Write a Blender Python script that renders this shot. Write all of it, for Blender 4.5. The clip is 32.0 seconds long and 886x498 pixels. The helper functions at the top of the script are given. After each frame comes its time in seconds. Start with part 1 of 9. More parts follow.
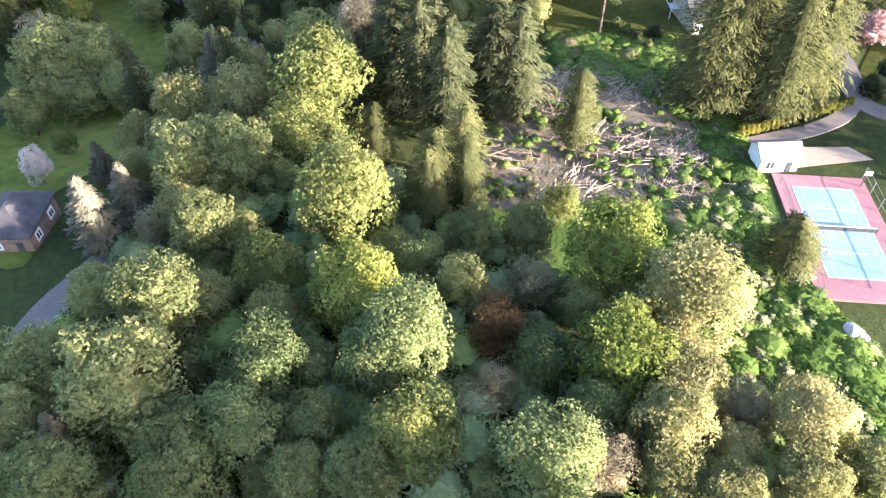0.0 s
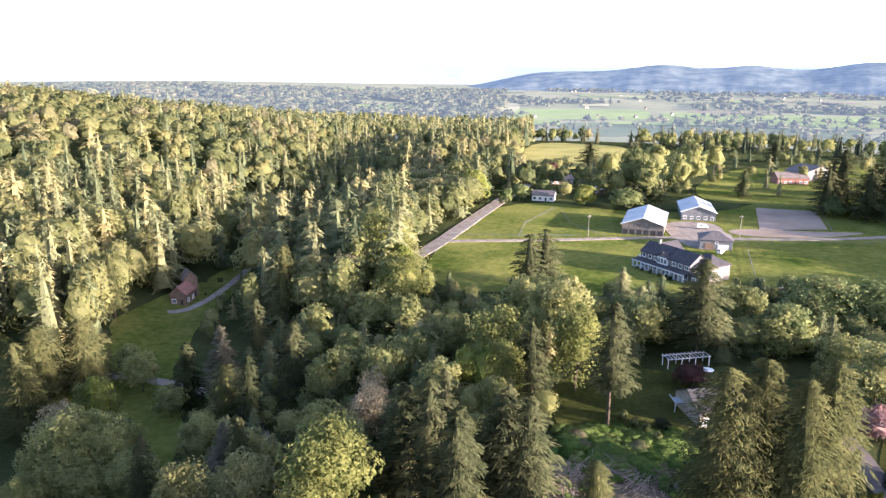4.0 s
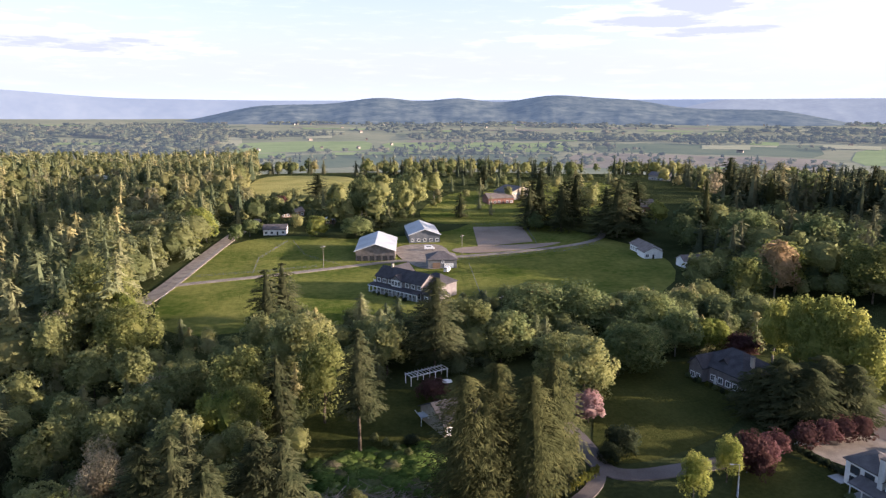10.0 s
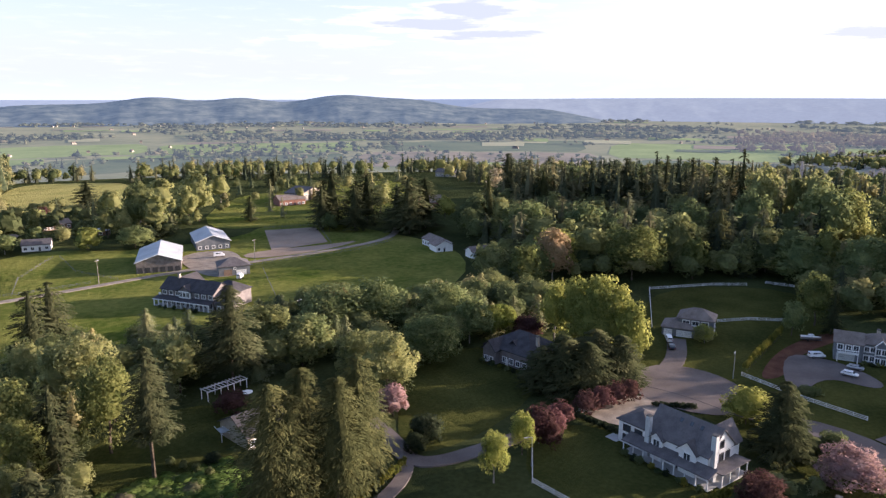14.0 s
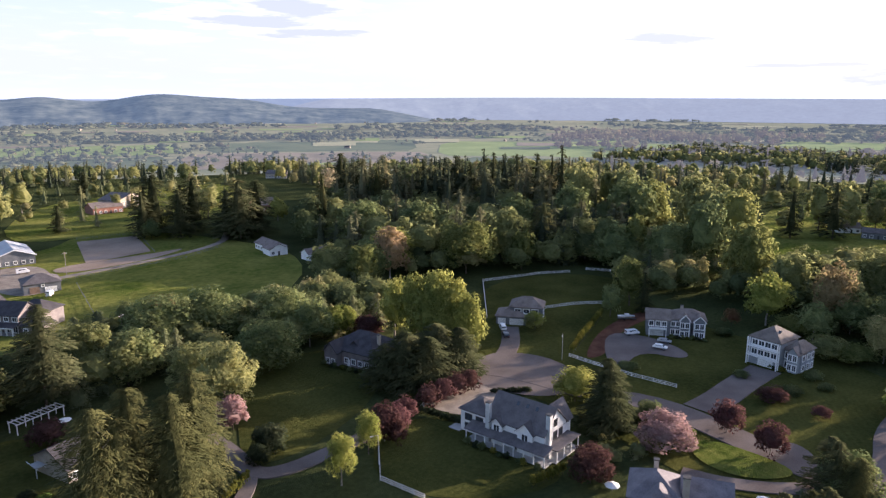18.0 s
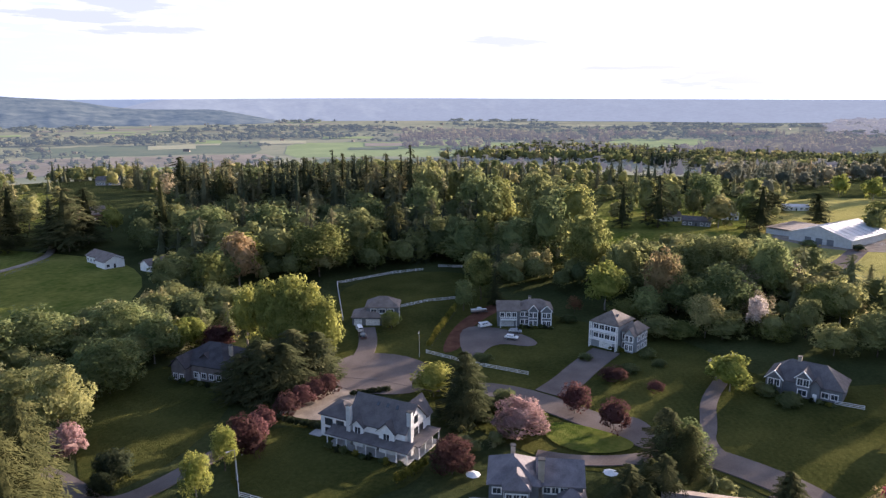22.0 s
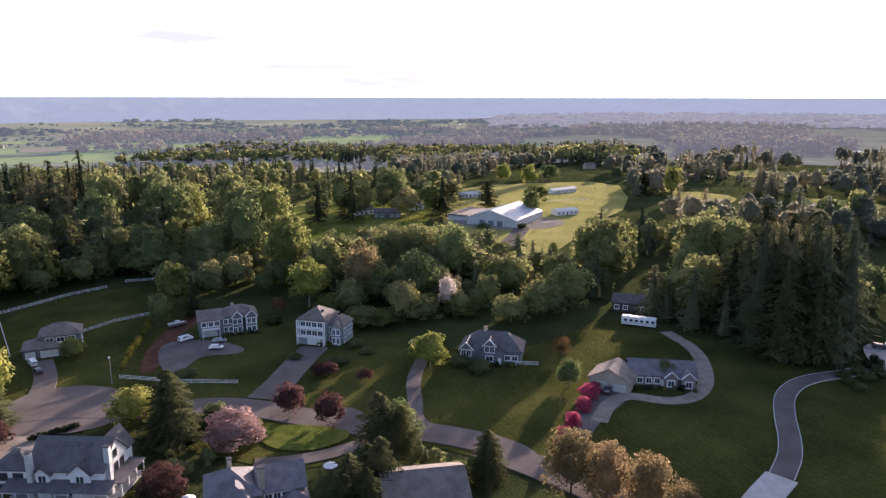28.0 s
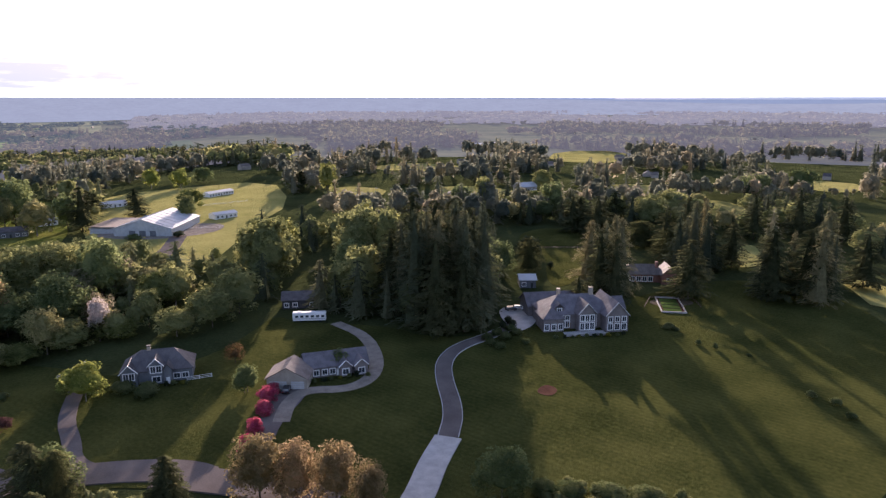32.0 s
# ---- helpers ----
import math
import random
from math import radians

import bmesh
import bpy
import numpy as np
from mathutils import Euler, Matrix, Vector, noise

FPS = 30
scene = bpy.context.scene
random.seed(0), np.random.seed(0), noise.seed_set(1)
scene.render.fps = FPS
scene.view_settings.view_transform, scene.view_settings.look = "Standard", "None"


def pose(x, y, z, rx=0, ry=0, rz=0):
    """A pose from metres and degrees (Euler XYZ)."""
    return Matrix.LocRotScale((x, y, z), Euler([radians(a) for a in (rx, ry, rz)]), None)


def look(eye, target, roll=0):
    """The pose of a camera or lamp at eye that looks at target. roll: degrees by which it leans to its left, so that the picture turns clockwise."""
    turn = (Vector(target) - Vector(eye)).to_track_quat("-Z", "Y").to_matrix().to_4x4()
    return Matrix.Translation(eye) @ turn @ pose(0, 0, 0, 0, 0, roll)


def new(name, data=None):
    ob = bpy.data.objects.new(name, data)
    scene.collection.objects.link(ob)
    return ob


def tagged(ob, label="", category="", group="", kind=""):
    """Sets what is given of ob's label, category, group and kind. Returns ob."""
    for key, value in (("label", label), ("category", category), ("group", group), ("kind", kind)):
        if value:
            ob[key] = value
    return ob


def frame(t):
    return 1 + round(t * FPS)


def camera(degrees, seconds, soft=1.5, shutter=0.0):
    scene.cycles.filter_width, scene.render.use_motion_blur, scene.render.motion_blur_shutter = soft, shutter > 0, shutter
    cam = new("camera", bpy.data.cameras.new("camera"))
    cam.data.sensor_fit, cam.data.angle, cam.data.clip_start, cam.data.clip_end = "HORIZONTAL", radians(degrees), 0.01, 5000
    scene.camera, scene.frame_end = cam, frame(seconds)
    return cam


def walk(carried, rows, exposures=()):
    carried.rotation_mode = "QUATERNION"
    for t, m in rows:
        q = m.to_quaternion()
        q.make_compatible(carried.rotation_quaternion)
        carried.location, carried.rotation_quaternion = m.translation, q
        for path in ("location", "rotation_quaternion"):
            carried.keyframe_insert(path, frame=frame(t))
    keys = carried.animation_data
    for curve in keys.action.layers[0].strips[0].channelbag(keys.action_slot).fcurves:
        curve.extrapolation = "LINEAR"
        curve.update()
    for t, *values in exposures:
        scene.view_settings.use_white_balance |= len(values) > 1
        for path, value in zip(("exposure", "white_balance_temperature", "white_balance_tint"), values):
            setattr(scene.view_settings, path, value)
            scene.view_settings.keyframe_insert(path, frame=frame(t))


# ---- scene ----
cam = camera(64.43, 32.0, soft=1.3)
EYE = (0.0, 0.0, 78.0)
# seconds, yaw, pitch, roll of a hovering drone that tilts up and then turns to its right
PATH = [
    (0, 0.00, -45.78, 0.35),
    (0.5, 0.12, -41.38, 0.24),
    (1, 0.20, -37.02, 0.17),
    (1.5, 0.24, -34.42, 0.17),
    (2, 0.56, -30.28, 0.19),
    (2.5, 0.82, -26.06, 0.18),
    (3, 0.99, -21.84, 0.16),
    (3.5, 1.12, -17.65, 0.14),
    (5.5, -0.55, -12.04, 0.20),
    (6, -4.25, -12.02, 0.00),
    (6.5, -6.00, -12.03, 0.04),
    (7, -7.98, -12.06, 0.01),
    (7.5, -9.55, -12.07, -0.00),
    (8, -11.62, -12.08, 0.05),
    (8.5, -13.88, -12.09, 0.01),
    (9, -16.18, -12.10, -0.04),
    (9.5, -18.49, -12.12, -0.03),
    (10, -20.79, -12.11, -0.02),
    (10.5, -23.34, -12.12, 0.06),
    (11, -25.86, -12.12, 0.06),
    (11.5, -28.04, -12.13, 0.06),
    (12, -30.21, -12.12, 0.10),
    (12.5, -32.24, -12.12, 0.16),
    (13, -34.24, -12.11, 0.14),
    (13.5, -36.04, -12.12, 0.13),
    (14, -37.72, -12.13, 0.06),
    (14.5, -39.51, -12.13, 0.04),
    (16.5, -46.22, -12.15, 0.04),
    (17, -48.05, -12.16, 0.07),
    (17.5, -49.75, -12.16, 0.09),
    (18, -51.27, -12.15, 0.10),
    (18.5, -52.76, -12.14, 0.11),
    (19, -54.29, -12.14, 0.12),
    (19.5, -55.83, -12.12, 0.14),
    (20, -57.36, -12.11, 0.09),
    (20.5, -58.88, -12.11, 0.07),
    (21, -60.42, -12.10, 0.08),
    (21.5, -61.94, -12.09, 0.05),
    (22, -63.47, -12.09, 0.04),
    (22.5, -65.27, -12.08, 0.06),
    (23, -67.15, -12.09, 0.04),
    (23.5, -69.03, -12.09, 0.04),
    (24, -70.92, -12.11, -0.02),
    (24.5, -72.73, -12.12, 0.02),
    (26.5, -79.26, -12.15, -0.02),
    (27, -82.11, -12.16, -0.04),
    (27.5, -84.78, -12.18, -0.04),
    (28, -88.12, -12.19, -0.03),
    (28.5, -91.26, -12.20, -0.13),
    (29, -94.56, -12.23, -0.18),
    (29.5, -98.08, -12.24, -0.20),
    (30, -101.93, -12.23, -0.14),
    (30.5, -103.69, -12.26, -0.09),
    (31, -105.66, -12.25, -0.04),
    (31.5, -110.54, -12.24, -0.13),
    (32, -115.59, -12.24, -0.06),
]


def turned(yaw, pitch, roll):
    return Matrix.Translation(EYE) @ pose(0, 0, 0, 0, 0, yaw) @ pose(0, 0, 0, 90 + pitch) @ pose(0, 0, 0, 0, 0, roll)


EXPOSURES = [(0.0, 3.25, 5550, 18), (2.0, 3.22, 5450, 25), (3.0, 3.06, 5450, 31), (3.5, 2.8, 5550, 29), (4.4, 2.0, 5700, 26), (5.5, 1.26, 5850, 25), (8.0, 1.42, 5900, 25), (14.0, 1.46, 5850, 26), (20.0, 1.50, 5850, 26), (27.0, 1.52, 5900, 30), (32.0, 1.34, 5900, 32)]
walk(cam, [(t, turned(yaw, pitch, roll)) for t, yaw, pitch, roll in PATH], EXPOSURES)

# ---- world and sun: low evening sun, thin high cloud ----
SUN_AZIMUTH, SUN_ELEVATION = 114.0, 10.0
world = bpy.data.worlds.new("sky")
scene.world = world
world.use_nodes = True
wn, wl = world.node_tree.nodes, world.node_tree.links
wn.clear()
sky = wn.new("ShaderNodeTexSky")
sky.sky_type, sky.sun_disc = "NISHITA", False
sky.sun_elevation, sky.sun_rotation = radians(SUN_ELEVATION), radians(SUN_AZIMUTH)
sky.altitude, sky.air_density, sky.dust_density, sky.ozone_density = 100, 1.0, 2.0, 1.0
sky_bg = wn.new("ShaderNodeBackground")
sky_bg.inputs["Strength"].default_value = 0.118
wl.new(sky.outputs[0], sky_bg.inputs["Color"])
# soft cloud banks: each a stretched swell in azimuth and height, broken up by noise
coord = wn.new("ShaderNodeTexCoord")
parts = wn.new("ShaderNodeSeparateXYZ")
wl.new(coord.outputs["Generated"], parts.inputs[0])


def sky_math(op, a, b=0.0, c=0.0):
    n = wn.new("ShaderNodeMath")
    n.operation = op
    for i, v in enumerate((a, b, c)):
        if isinstance(v, (int, float)):
            n.inputs[i].default_value = v
        else:
            wl.new(v, n.inputs[i])
    return n.outputs[0]


azimuth = sky_math("MULTIPLY", sky_math("ARCTAN2", parts.outputs["X"], parts.outputs["Y"]), 57.2958)
height = sky_math("MULTIPLY", sky_math("ARCSINE", parts.outputs["Z"]), 57.2958)
flat = wn.new("ShaderNodeCombineXYZ")
wl.new(sky_math("MULTIPLY", azimuth, 0.11), flat.inputs[0])
wl.new(sky_math("MULTIPLY", height, 0.75), flat.inputs[1])
puffs = wn.new("ShaderNodeTexNoise")
puffs.inputs["Scale"].default_value, puffs.inputs["Detail"].default_value, puffs.inputs["Roughness"].default_value = 2.2, 8.0, 0.62
wl.new(flat.outputs[0], puffs.inputs["Vector"])
bank = None
# azimuth, height, half width, half height, weight
for az, el, wide, tall, weight in ((-27, 4.9, 9, 0.5, 0.85), (-16, 4.6, 8, 1.0, 1.08), (-6, 3.7, 9, 0.75, 1.0), (-22, 2.2, 9, 0.35, 0.6), (33, 6.3, 4, 0.7, 0.6), (29, 4.4, 5, 0.3, 0.7), (40, 6.6, 4.5, 0.6, 1.4),
                                (37, 5.6, 6.5, 0.45, 1.3), (41.5, 4.8, 6, 0.35, 1.2), (31, 4.3, 7, 0.3, 0.6), (68.5, 4.4, 4.5, 0.35, 1.4), (60, 3.2, 6, 0.2, 0.6), (77, 2.3, 12, 0.18, 1.1), (86, 1.5, 9, 0.9, 1.15), (95, 1.0, 9, 0.7, 0.8)):
    u = sky_math("MULTIPLY", sky_math("SUBTRACT", azimuth, az), 1 / wide)
    v = sky_math("MULTIPLY", sky_math("SUBTRACT", height, el), 0.72 / tall)
    swell = sky_math("MULTIPLY", sky_math("POWER", 2.718, sky_math("MULTIPLY", sky_math("ADD", sky_math("MULTIPLY", u, u), sky_math("MULTIPLY", v, v)), -1.0)), weight)
    bank = swell if bank is None else sky_math("MAXIMUM", bank, swell)
thick = sky_math("MULTIPLY_ADD", sky_math("SUBTRACT", puffs.outputs["Fac"], 0.5), 3.2, sky_math("MULTIPLY_ADD", bank, 1.3, -0.3))
thin = sky_math("MULTIPLY_ADD", puffs.outputs["Fac"], 1.1, -0.48)
veil = wn.new("ShaderNodeMapRange")
veil.interpolation_type = "SMOOTHSTEP"
veil.inputs["From Min"].default_value, veil.inputs["From Max"].default_value = 0.05, 0.75
wl.new(sky_math("MAXIMUM", thick, thin), veil.inputs["Value"])
shade = wn.new("ShaderNodeValToRGB")
shade.color_ramp.elements[0].position, shade.color_ramp.elements[1].position = 0.15, 1.0
shade.color_ramp.elements[0].color, shade.color_ramp.elements[1].color = (0.98, 0.98, 1.0, 1), (0.51, 0.545, 0.565, 1)
wl.new(thick, shade.inputs[0])
cloud_bg = wn.new("ShaderNodeBackground")
cloud_bg.inputs["Strength"].default_value = 0.55
wl.new(shade.outputs[0], cloud_bg.inputs["Color"])
sky_mix = wn.new("ShaderNodeMixShader")
wl.new(sky_math("MULTIPLY", veil.outputs[0], 0.85), sky_mix.inputs[0])
wl.new(cloud_bg.outputs[0], sky_mix.inputs[2])
# bright haze low over the horizon
haze_bg = wn.new("ShaderNodeBackground")
haze_bg.inputs["Color"].default_value = (0.84, 0.92, 1.0, 1)
toward = wn.new("ShaderNodeVectorMath")
toward.operation = "DOT_PRODUCT"
toward.inputs[1].default_value = (math.sin(radians(SUN_AZIMUTH)) * math.cos(radians(SUN_ELEVATION)), math.cos(radians(SUN_AZIMUTH)) * math.cos(radians(SUN_ELEVATION)), math.sin(radians(SUN_ELEVATION)))
wl.new(coord.outputs["Generated"], toward.inputs[0])
glow = sky_math("POWER", sky_math("MAXIMUM", toward.outputs["Value"], 0.0), 12.0)
wl.new(sky_math("ADD", sky_math("MULTIPLY", glow, 0.9), 0.43), haze_bg.inputs["Strength"])
low = sky_math("POWER", sky_math("SUBTRACT", 1.0, sky_math("MINIMUM", sky_math("ABSOLUTE", parts.outputs["Z"], 0.0), 1.0)), 7.0)
haze_mix = wn.new("ShaderNodeMixShader")
wl.new(sky_math("MULTIPLY", low, 1.0), haze_mix.inputs[0])
wl.new(sky_bg.outputs[0], haze_mix.inputs[1])
wl.new(haze_bg.outputs[0], haze_mix.inputs[2])
wl.new(haze_mix.outputs[0], sky_mix.inputs[1])
wl.new(sky_mix.outputs[0], wn.new("ShaderNodeOutputWorld").inputs[0])

sun = new("sun", bpy.data.lights.new("sun", "SUN"))
sun.data.energy, sun.data.angle, sun.data.color = 5.0, radians(0.6), (1.0, 0.82, 0.58)
sun_from = Vector((math.sin(radians(SUN_AZIMUTH)) * math.cos(radians(SUN_ELEVATION)),
                   math.cos(radians(SUN_AZIMUTH)) * math.cos(radians(SUN_ELEVATION)), math.sin(radians(SUN_ELEVATION))))
sun.matrix_world = look(sun_from * 500, (0, 0, 0))


def step(a, b, v):
    u = min(1.0, max(0.0, (v - a) / (b - a)))
    return u * u * (3 - 2 * u)


def terrain(x, y):
    """Height of the ground: a plateau, a ravine and a wooded hill to its west, a wide valley to the north."""
    r, a = math.hypot(x, y), math.degrees(math.atan2(x, y))
    valley = step(-25, 0, a) * (1 - step(85, 105, a))
    plain = step(85, 105, a) * (1 - step(150, 175, a))
    west = (1 - step(-25, 0, a)) * step(-120, -80, a)
    z = -42 * valley * step(620, 1300, r) - 22 * plain * step(450, 2200, r)
    z += 46 * math.exp(-((a + 40) / 20) ** 2) * step(300, 700, r) * (1 - step(800, 1500, r)) - 18 * west * step(800, 1500, r)
    z -= 15 * math.exp(-((x + 95) / 55) ** 2) * step(60, 160, y) * (1 - step(400, 560, y))
    z -= 26 * math.exp(-((x + 105) / 62) ** 2) * step(340, 480, y) * (1 - step(820, 1050, y))
    z += 0.8 * math.sin(x / 47 + 0.6) * math.sin(y / 61) * step(60, 160, r)
    return z


# ---- materials ----
def material(name, dark, light, scale=1.0, rough=0.85, bump=0.0, metal=0.0, fine=None, vary=0.0, island=0.0, through_leaf=0.0, spec=0.3, wide=None, blades=0.0):
    """Two colours mixed by coarse and fine noise in object-independent metres; vary shifts value by object, island by loose piece; blades: upright grass."""
    m = bpy.data.materials.new(name)
    m.use_nodes = True
    n, l = m.node_tree.nodes, m.node_tree.links
    bsdf = n["Principled BSDF"]
    bsdf.inputs["Roughness"].default_value, bsdf.inputs["Metallic"].default_value = rough, metal
    bsdf.inputs["Specular IOR Level"].default_value = spec
    geo = n.new("ShaderNodeNewGeometry")
    coarse, small = n.new("ShaderNodeTexNoise"), n.new("ShaderNodeTexNoise")
    coarse.inputs["Scale"].default_value, coarse.inputs["Detail"].default_value = scale, 4
    small.inputs["Scale"].default_value, small.inputs["Detail"].default_value = fine or scale * 9, 6
    for t in (coarse, small):
        l.new(geo.outputs["Position"], t.inputs["Vector"])
    add = n.new("ShaderNodeMath")
    add.operation = "MULTIPLY_ADD"
    l.new(small.outputs["Fac"], add.inputs[0])
    add.inputs[1].default_value = 0.55
    l.new(coarse.outputs["Fac"], add.inputs[2])
    ramp = n.new("ShaderNodeValToRGB")
    ramp.color_ramp.elements[0].position, ramp.color_ramp.elements[1].position = 0.55, 1.0
    ramp.color_ramp.elements[0].color, ramp.color_ramp.elements[1].color = (*dark, 1), (*light, 1)
    l.new(add.outputs[0], ramp.inputs[0])
    colour = ramp.outputs[0]
    for amount, source in ((vary, "object"), (island, "island")):
        if amount:
            out = n.new("ShaderNodeObjectInfo").outputs["Random"] if source == "object" else geo.outputs["Random Per Island"]
            hsv, span, hue = n.new("ShaderNodeHueSaturation"), n.new("ShaderNodeMapRange"), n.new("ShaderNodeMapRange")
            span.inputs["To Min"].default_value, span.inputs["To Max"].default_value = 1 - amount, 1 + amount
            hue.inputs["To Min"].default_value, hue.inputs["To Max"].default_value = 0.5 + 0.05 * amount, 0.5 - 0.05 * amount
            l.new(out, span.inputs["Value"])
            l.new(out, hue.inputs["Value"])
            l.new(hue.outputs[0], hsv.inputs["Hue"])
            l.new(span.outputs[0], hsv.inputs["Value"])
            l.new(colour, hsv.inputs["Color"])
            colour = hsv.outputs[0]
    l.new(colour, bsdf.inputs["Base Color"])
    if spec <= 0.05 and not metal:
        # grass, soil and leaves: matt, with no sheen at a grazing angle
        bsdf = n.new("ShaderNodeBsdfDiffuse")
        l.new(colour, bsdf.inputs["Color"])
        l.new(bsdf.outputs[0], n["Material Output"].inputs["Surface"])
    if bump:
        b = n.new("ShaderNodeBump")
        b.inputs["Strength"].default_value, b.inputs["Distance"].default_value = min(1.0, bump), wide or 0.3
        l.new(add.outputs[0], b.inputs["Height"])
        l.new(b.outputs[0], bsdf.inputs["Normal"])
    if blades:
        # grass stands upright: its sides face the low sun
        fleck, lean, up, face = n.new("ShaderNodeTexNoise"), n.new("ShaderNodeVectorMath"), n.new("ShaderNodeVectorMath"), n.new("ShaderNodeVectorMath")
        fleck.inputs["Scale"].default_value, fleck.inputs["Detail"].default_value = 14.0, 2
        l.new(geo.outputs["Position"], fleck.inputs["Vector"])
        lean.operation, up.operation, face.operation = "SUBTRACT", "MULTIPLY_ADD", "NORMALIZE"
        l.new(fleck.outputs["Color"], lean.inputs[0])
        lean.inputs[1].default_value = (0.5, 0.5, 0.5)
        l.new(lean.outputs[0], up.inputs[0])
        up.inputs[1].default_value = (14 * blades, 14 * blades, 2 * blades)
        up.inputs[2].default_value = (0, 0, 0.8)
        l.new(up.outputs[0], face.inputs[0])
        l.new(face.outputs[0], bsdf.inputs["Normal"])
    if through_leaf:
        leaf, mix = n.new("ShaderNodeBsdfTranslucent"), n.new("ShaderNodeMixShader")
        mix.inputs[0].default_value = through_leaf
        l.new(colour, leaf.inputs["Color"])
        l.new(bsdf.outputs[0], mix.inputs[1])
        l.new(leaf.outputs[0], mix.inputs[2])
        l.new(mix.outputs[0], n["Material Output"].inputs["Surface"])
    return m


def leafage(name, dark, light, vary=0.22, through_leaf=0.6):
    return material(name, dark, light, 0.25, 0.75, fine=1.6, vary=vary, island=0.2, through_leaf=through_leaf, spec=0.04)


FOLIAGE = {
    "maple": leafage("maple_leaves", (0.130, 0.159, 0.053), (0.302, 0.310, 0.106)),
    "lime": leafage("lime_green_leaves", (0.145, 0.193, 0.047), (0.330, 0.347, 0.096)),
    "green": leafage("green_leaves", (0.120, 0.164, 0.070), (0.270, 0.304, 0.126)),
    "alder": leafage("alder_leaves", (0.171, 0.195, 0.080), (0.351, 0.357, 0.147)),
    # alder leaves lightened as if sunlit; other pale trees use it too
    "pale": leafage("sunlit_pale_leaves", (0.223, 0.225, 0.098), (0.395, 0.371, 0.162)),
    "willow": leafage("willow_leaves", (0.215, 0.237, 0.063), (0.405, 0.408, 0.120)),
    "bud": leafage("budding_twigs", (0.27, 0.235, 0.15), (0.45, 0.39, 0.25)),
    "rust": leafage("rusty_buds", (0.154, 0.084, 0.044), (0.254, 0.159, 0.077)),
    "fir": leafage("fir_needles", (0.030, 0.040, 0.020), (0.080, 0.085, 0.043), through_leaf=0.22),
    "cedar": leafage("cedar_fronds", (0.036, 0.044, 0.020), (0.094, 0.096, 0.039), through_leaf=0.16),
    "spruce": leafage("pale_spruce_needles", (0.088, 0.087, 0.060), (0.192, 0.174, 0.130), through_leaf=0.12),
    "plum": leafage("purple_plum_leaves", (0.093, 0.046, 0.046), (0.195, 0.108, 0.098)),
    "cherry": leafage("pink_blossom", (0.309, 0.198, 0.185), (0.498, 0.361, 0.330)),
    "gold": leafage("golden_buds", (0.245, 0.188, 0.092), (0.394, 0.304, 0.165)),
    "white": leafage("white_blossom", (0.495, 0.44, 0.40), (0.770, 0.68, 0.62)),
    "magenta": leafage("magenta_blossom", (0.462, 0.06, 0.15), (0.682, 0.19, 0.28)),
    "hedge": leafage("arborvitae_fronds", (0.114, 0.133, 0.031), (0.327, 0.293, 0.061)),
    "bush": leafage("shrub_leaves", (0.080, 0.119, 0.048), (0.218, 0.237, 0.106)),
    "dark": leafage("dark_shrub_leaves", (0.031, 0.049, 0.028), (0.091, 0.105, 0.059)),
}


def wood_material(name, stops, leaf, haze_glow=None):
    """Woodland leaves: each tree's own tint picks its colour, noise and single sprays vary it."""
    m = bpy.data.materials.new(name)
    m.use_nodes = True
    n, l = m.node_tree.nodes, m.node_tree.links
    bsdf = n.new("ShaderNodeBsdfDiffuse")
    tint, geo, grain = n.new("ShaderNodeAttribute"), n.new("ShaderNodeNewGeometry"), n.new("ShaderNodeTexNoise")
    tint.attribute_name = "tint"
    ramp = n.new("ShaderNodeValToRGB")
    ramp.color_ramp.elements[0].position, ramp.color_ramp.elements[1].position = 0.0, 1.0
    while len(ramp.color_ramp.elements) < len(stops):
        ramp.color_ramp.elements.new(0.5)
    for i, (e, c) in enumerate(zip(ramp.color_ramp.elements, stops)):
        e.position, e.color = i / (len(stops) - 1), (*c, 1)
    l.new(tint.outputs["Fac"], ramp.inputs[0])
    grain.inputs["Scale"].default_value, grain.inputs["Detail"].default_value = 0.9, 5
    l.new(geo.outputs["Position"], grain.inputs["Vector"])
    value = n.new("ShaderNodeMath")
    value.operation = "MULTIPLY_ADD"
    l.new(grain.outputs["Fac"], value.inputs[0])
    value.inputs[1].default_value, value.inputs[2].default_value = 1.1, 0.4
    piece = n.new("ShaderNodeMath")
    piece.operation = "MULTIPLY_ADD"
    l.new(geo.outputs["Random Per Island"], piece.inputs[0])
    piece.inputs[1].default_value = 0.14
    l.new(value.outputs[0], piece.inputs[2])
    hsv = n.new("ShaderNodeHueSaturation")
    l.new(piece.outputs[0], hsv.inputs["Value"])
    l.new(ramp.outputs[0], hsv.inputs["Color"])
    glow, mix = n.new("ShaderNodeBsdfTranslucent"), n.new("ShaderNodeMixShader")
    mix.inputs[0].default_value = leaf
    l.new(hsv.outputs[0], bsdf.inputs["Color"])
    l.new(hsv.outputs[0], glow.inputs["Color"])
    l.new(bsdf.outputs[0], mix.inputs[1])
    l.new(glow.outputs[0], mix.inputs[2])
    l.new(mix.outputs[0], n["Material Output"].inputs["Surface"])
    if haze_glow:
        # far backdrop trees: haze painted in as faint emission
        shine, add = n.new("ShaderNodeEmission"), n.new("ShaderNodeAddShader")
        shine.inputs["Color"].default_value = (*haze_glow, 1)
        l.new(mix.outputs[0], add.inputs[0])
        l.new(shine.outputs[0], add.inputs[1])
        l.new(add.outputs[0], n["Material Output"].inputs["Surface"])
    return m


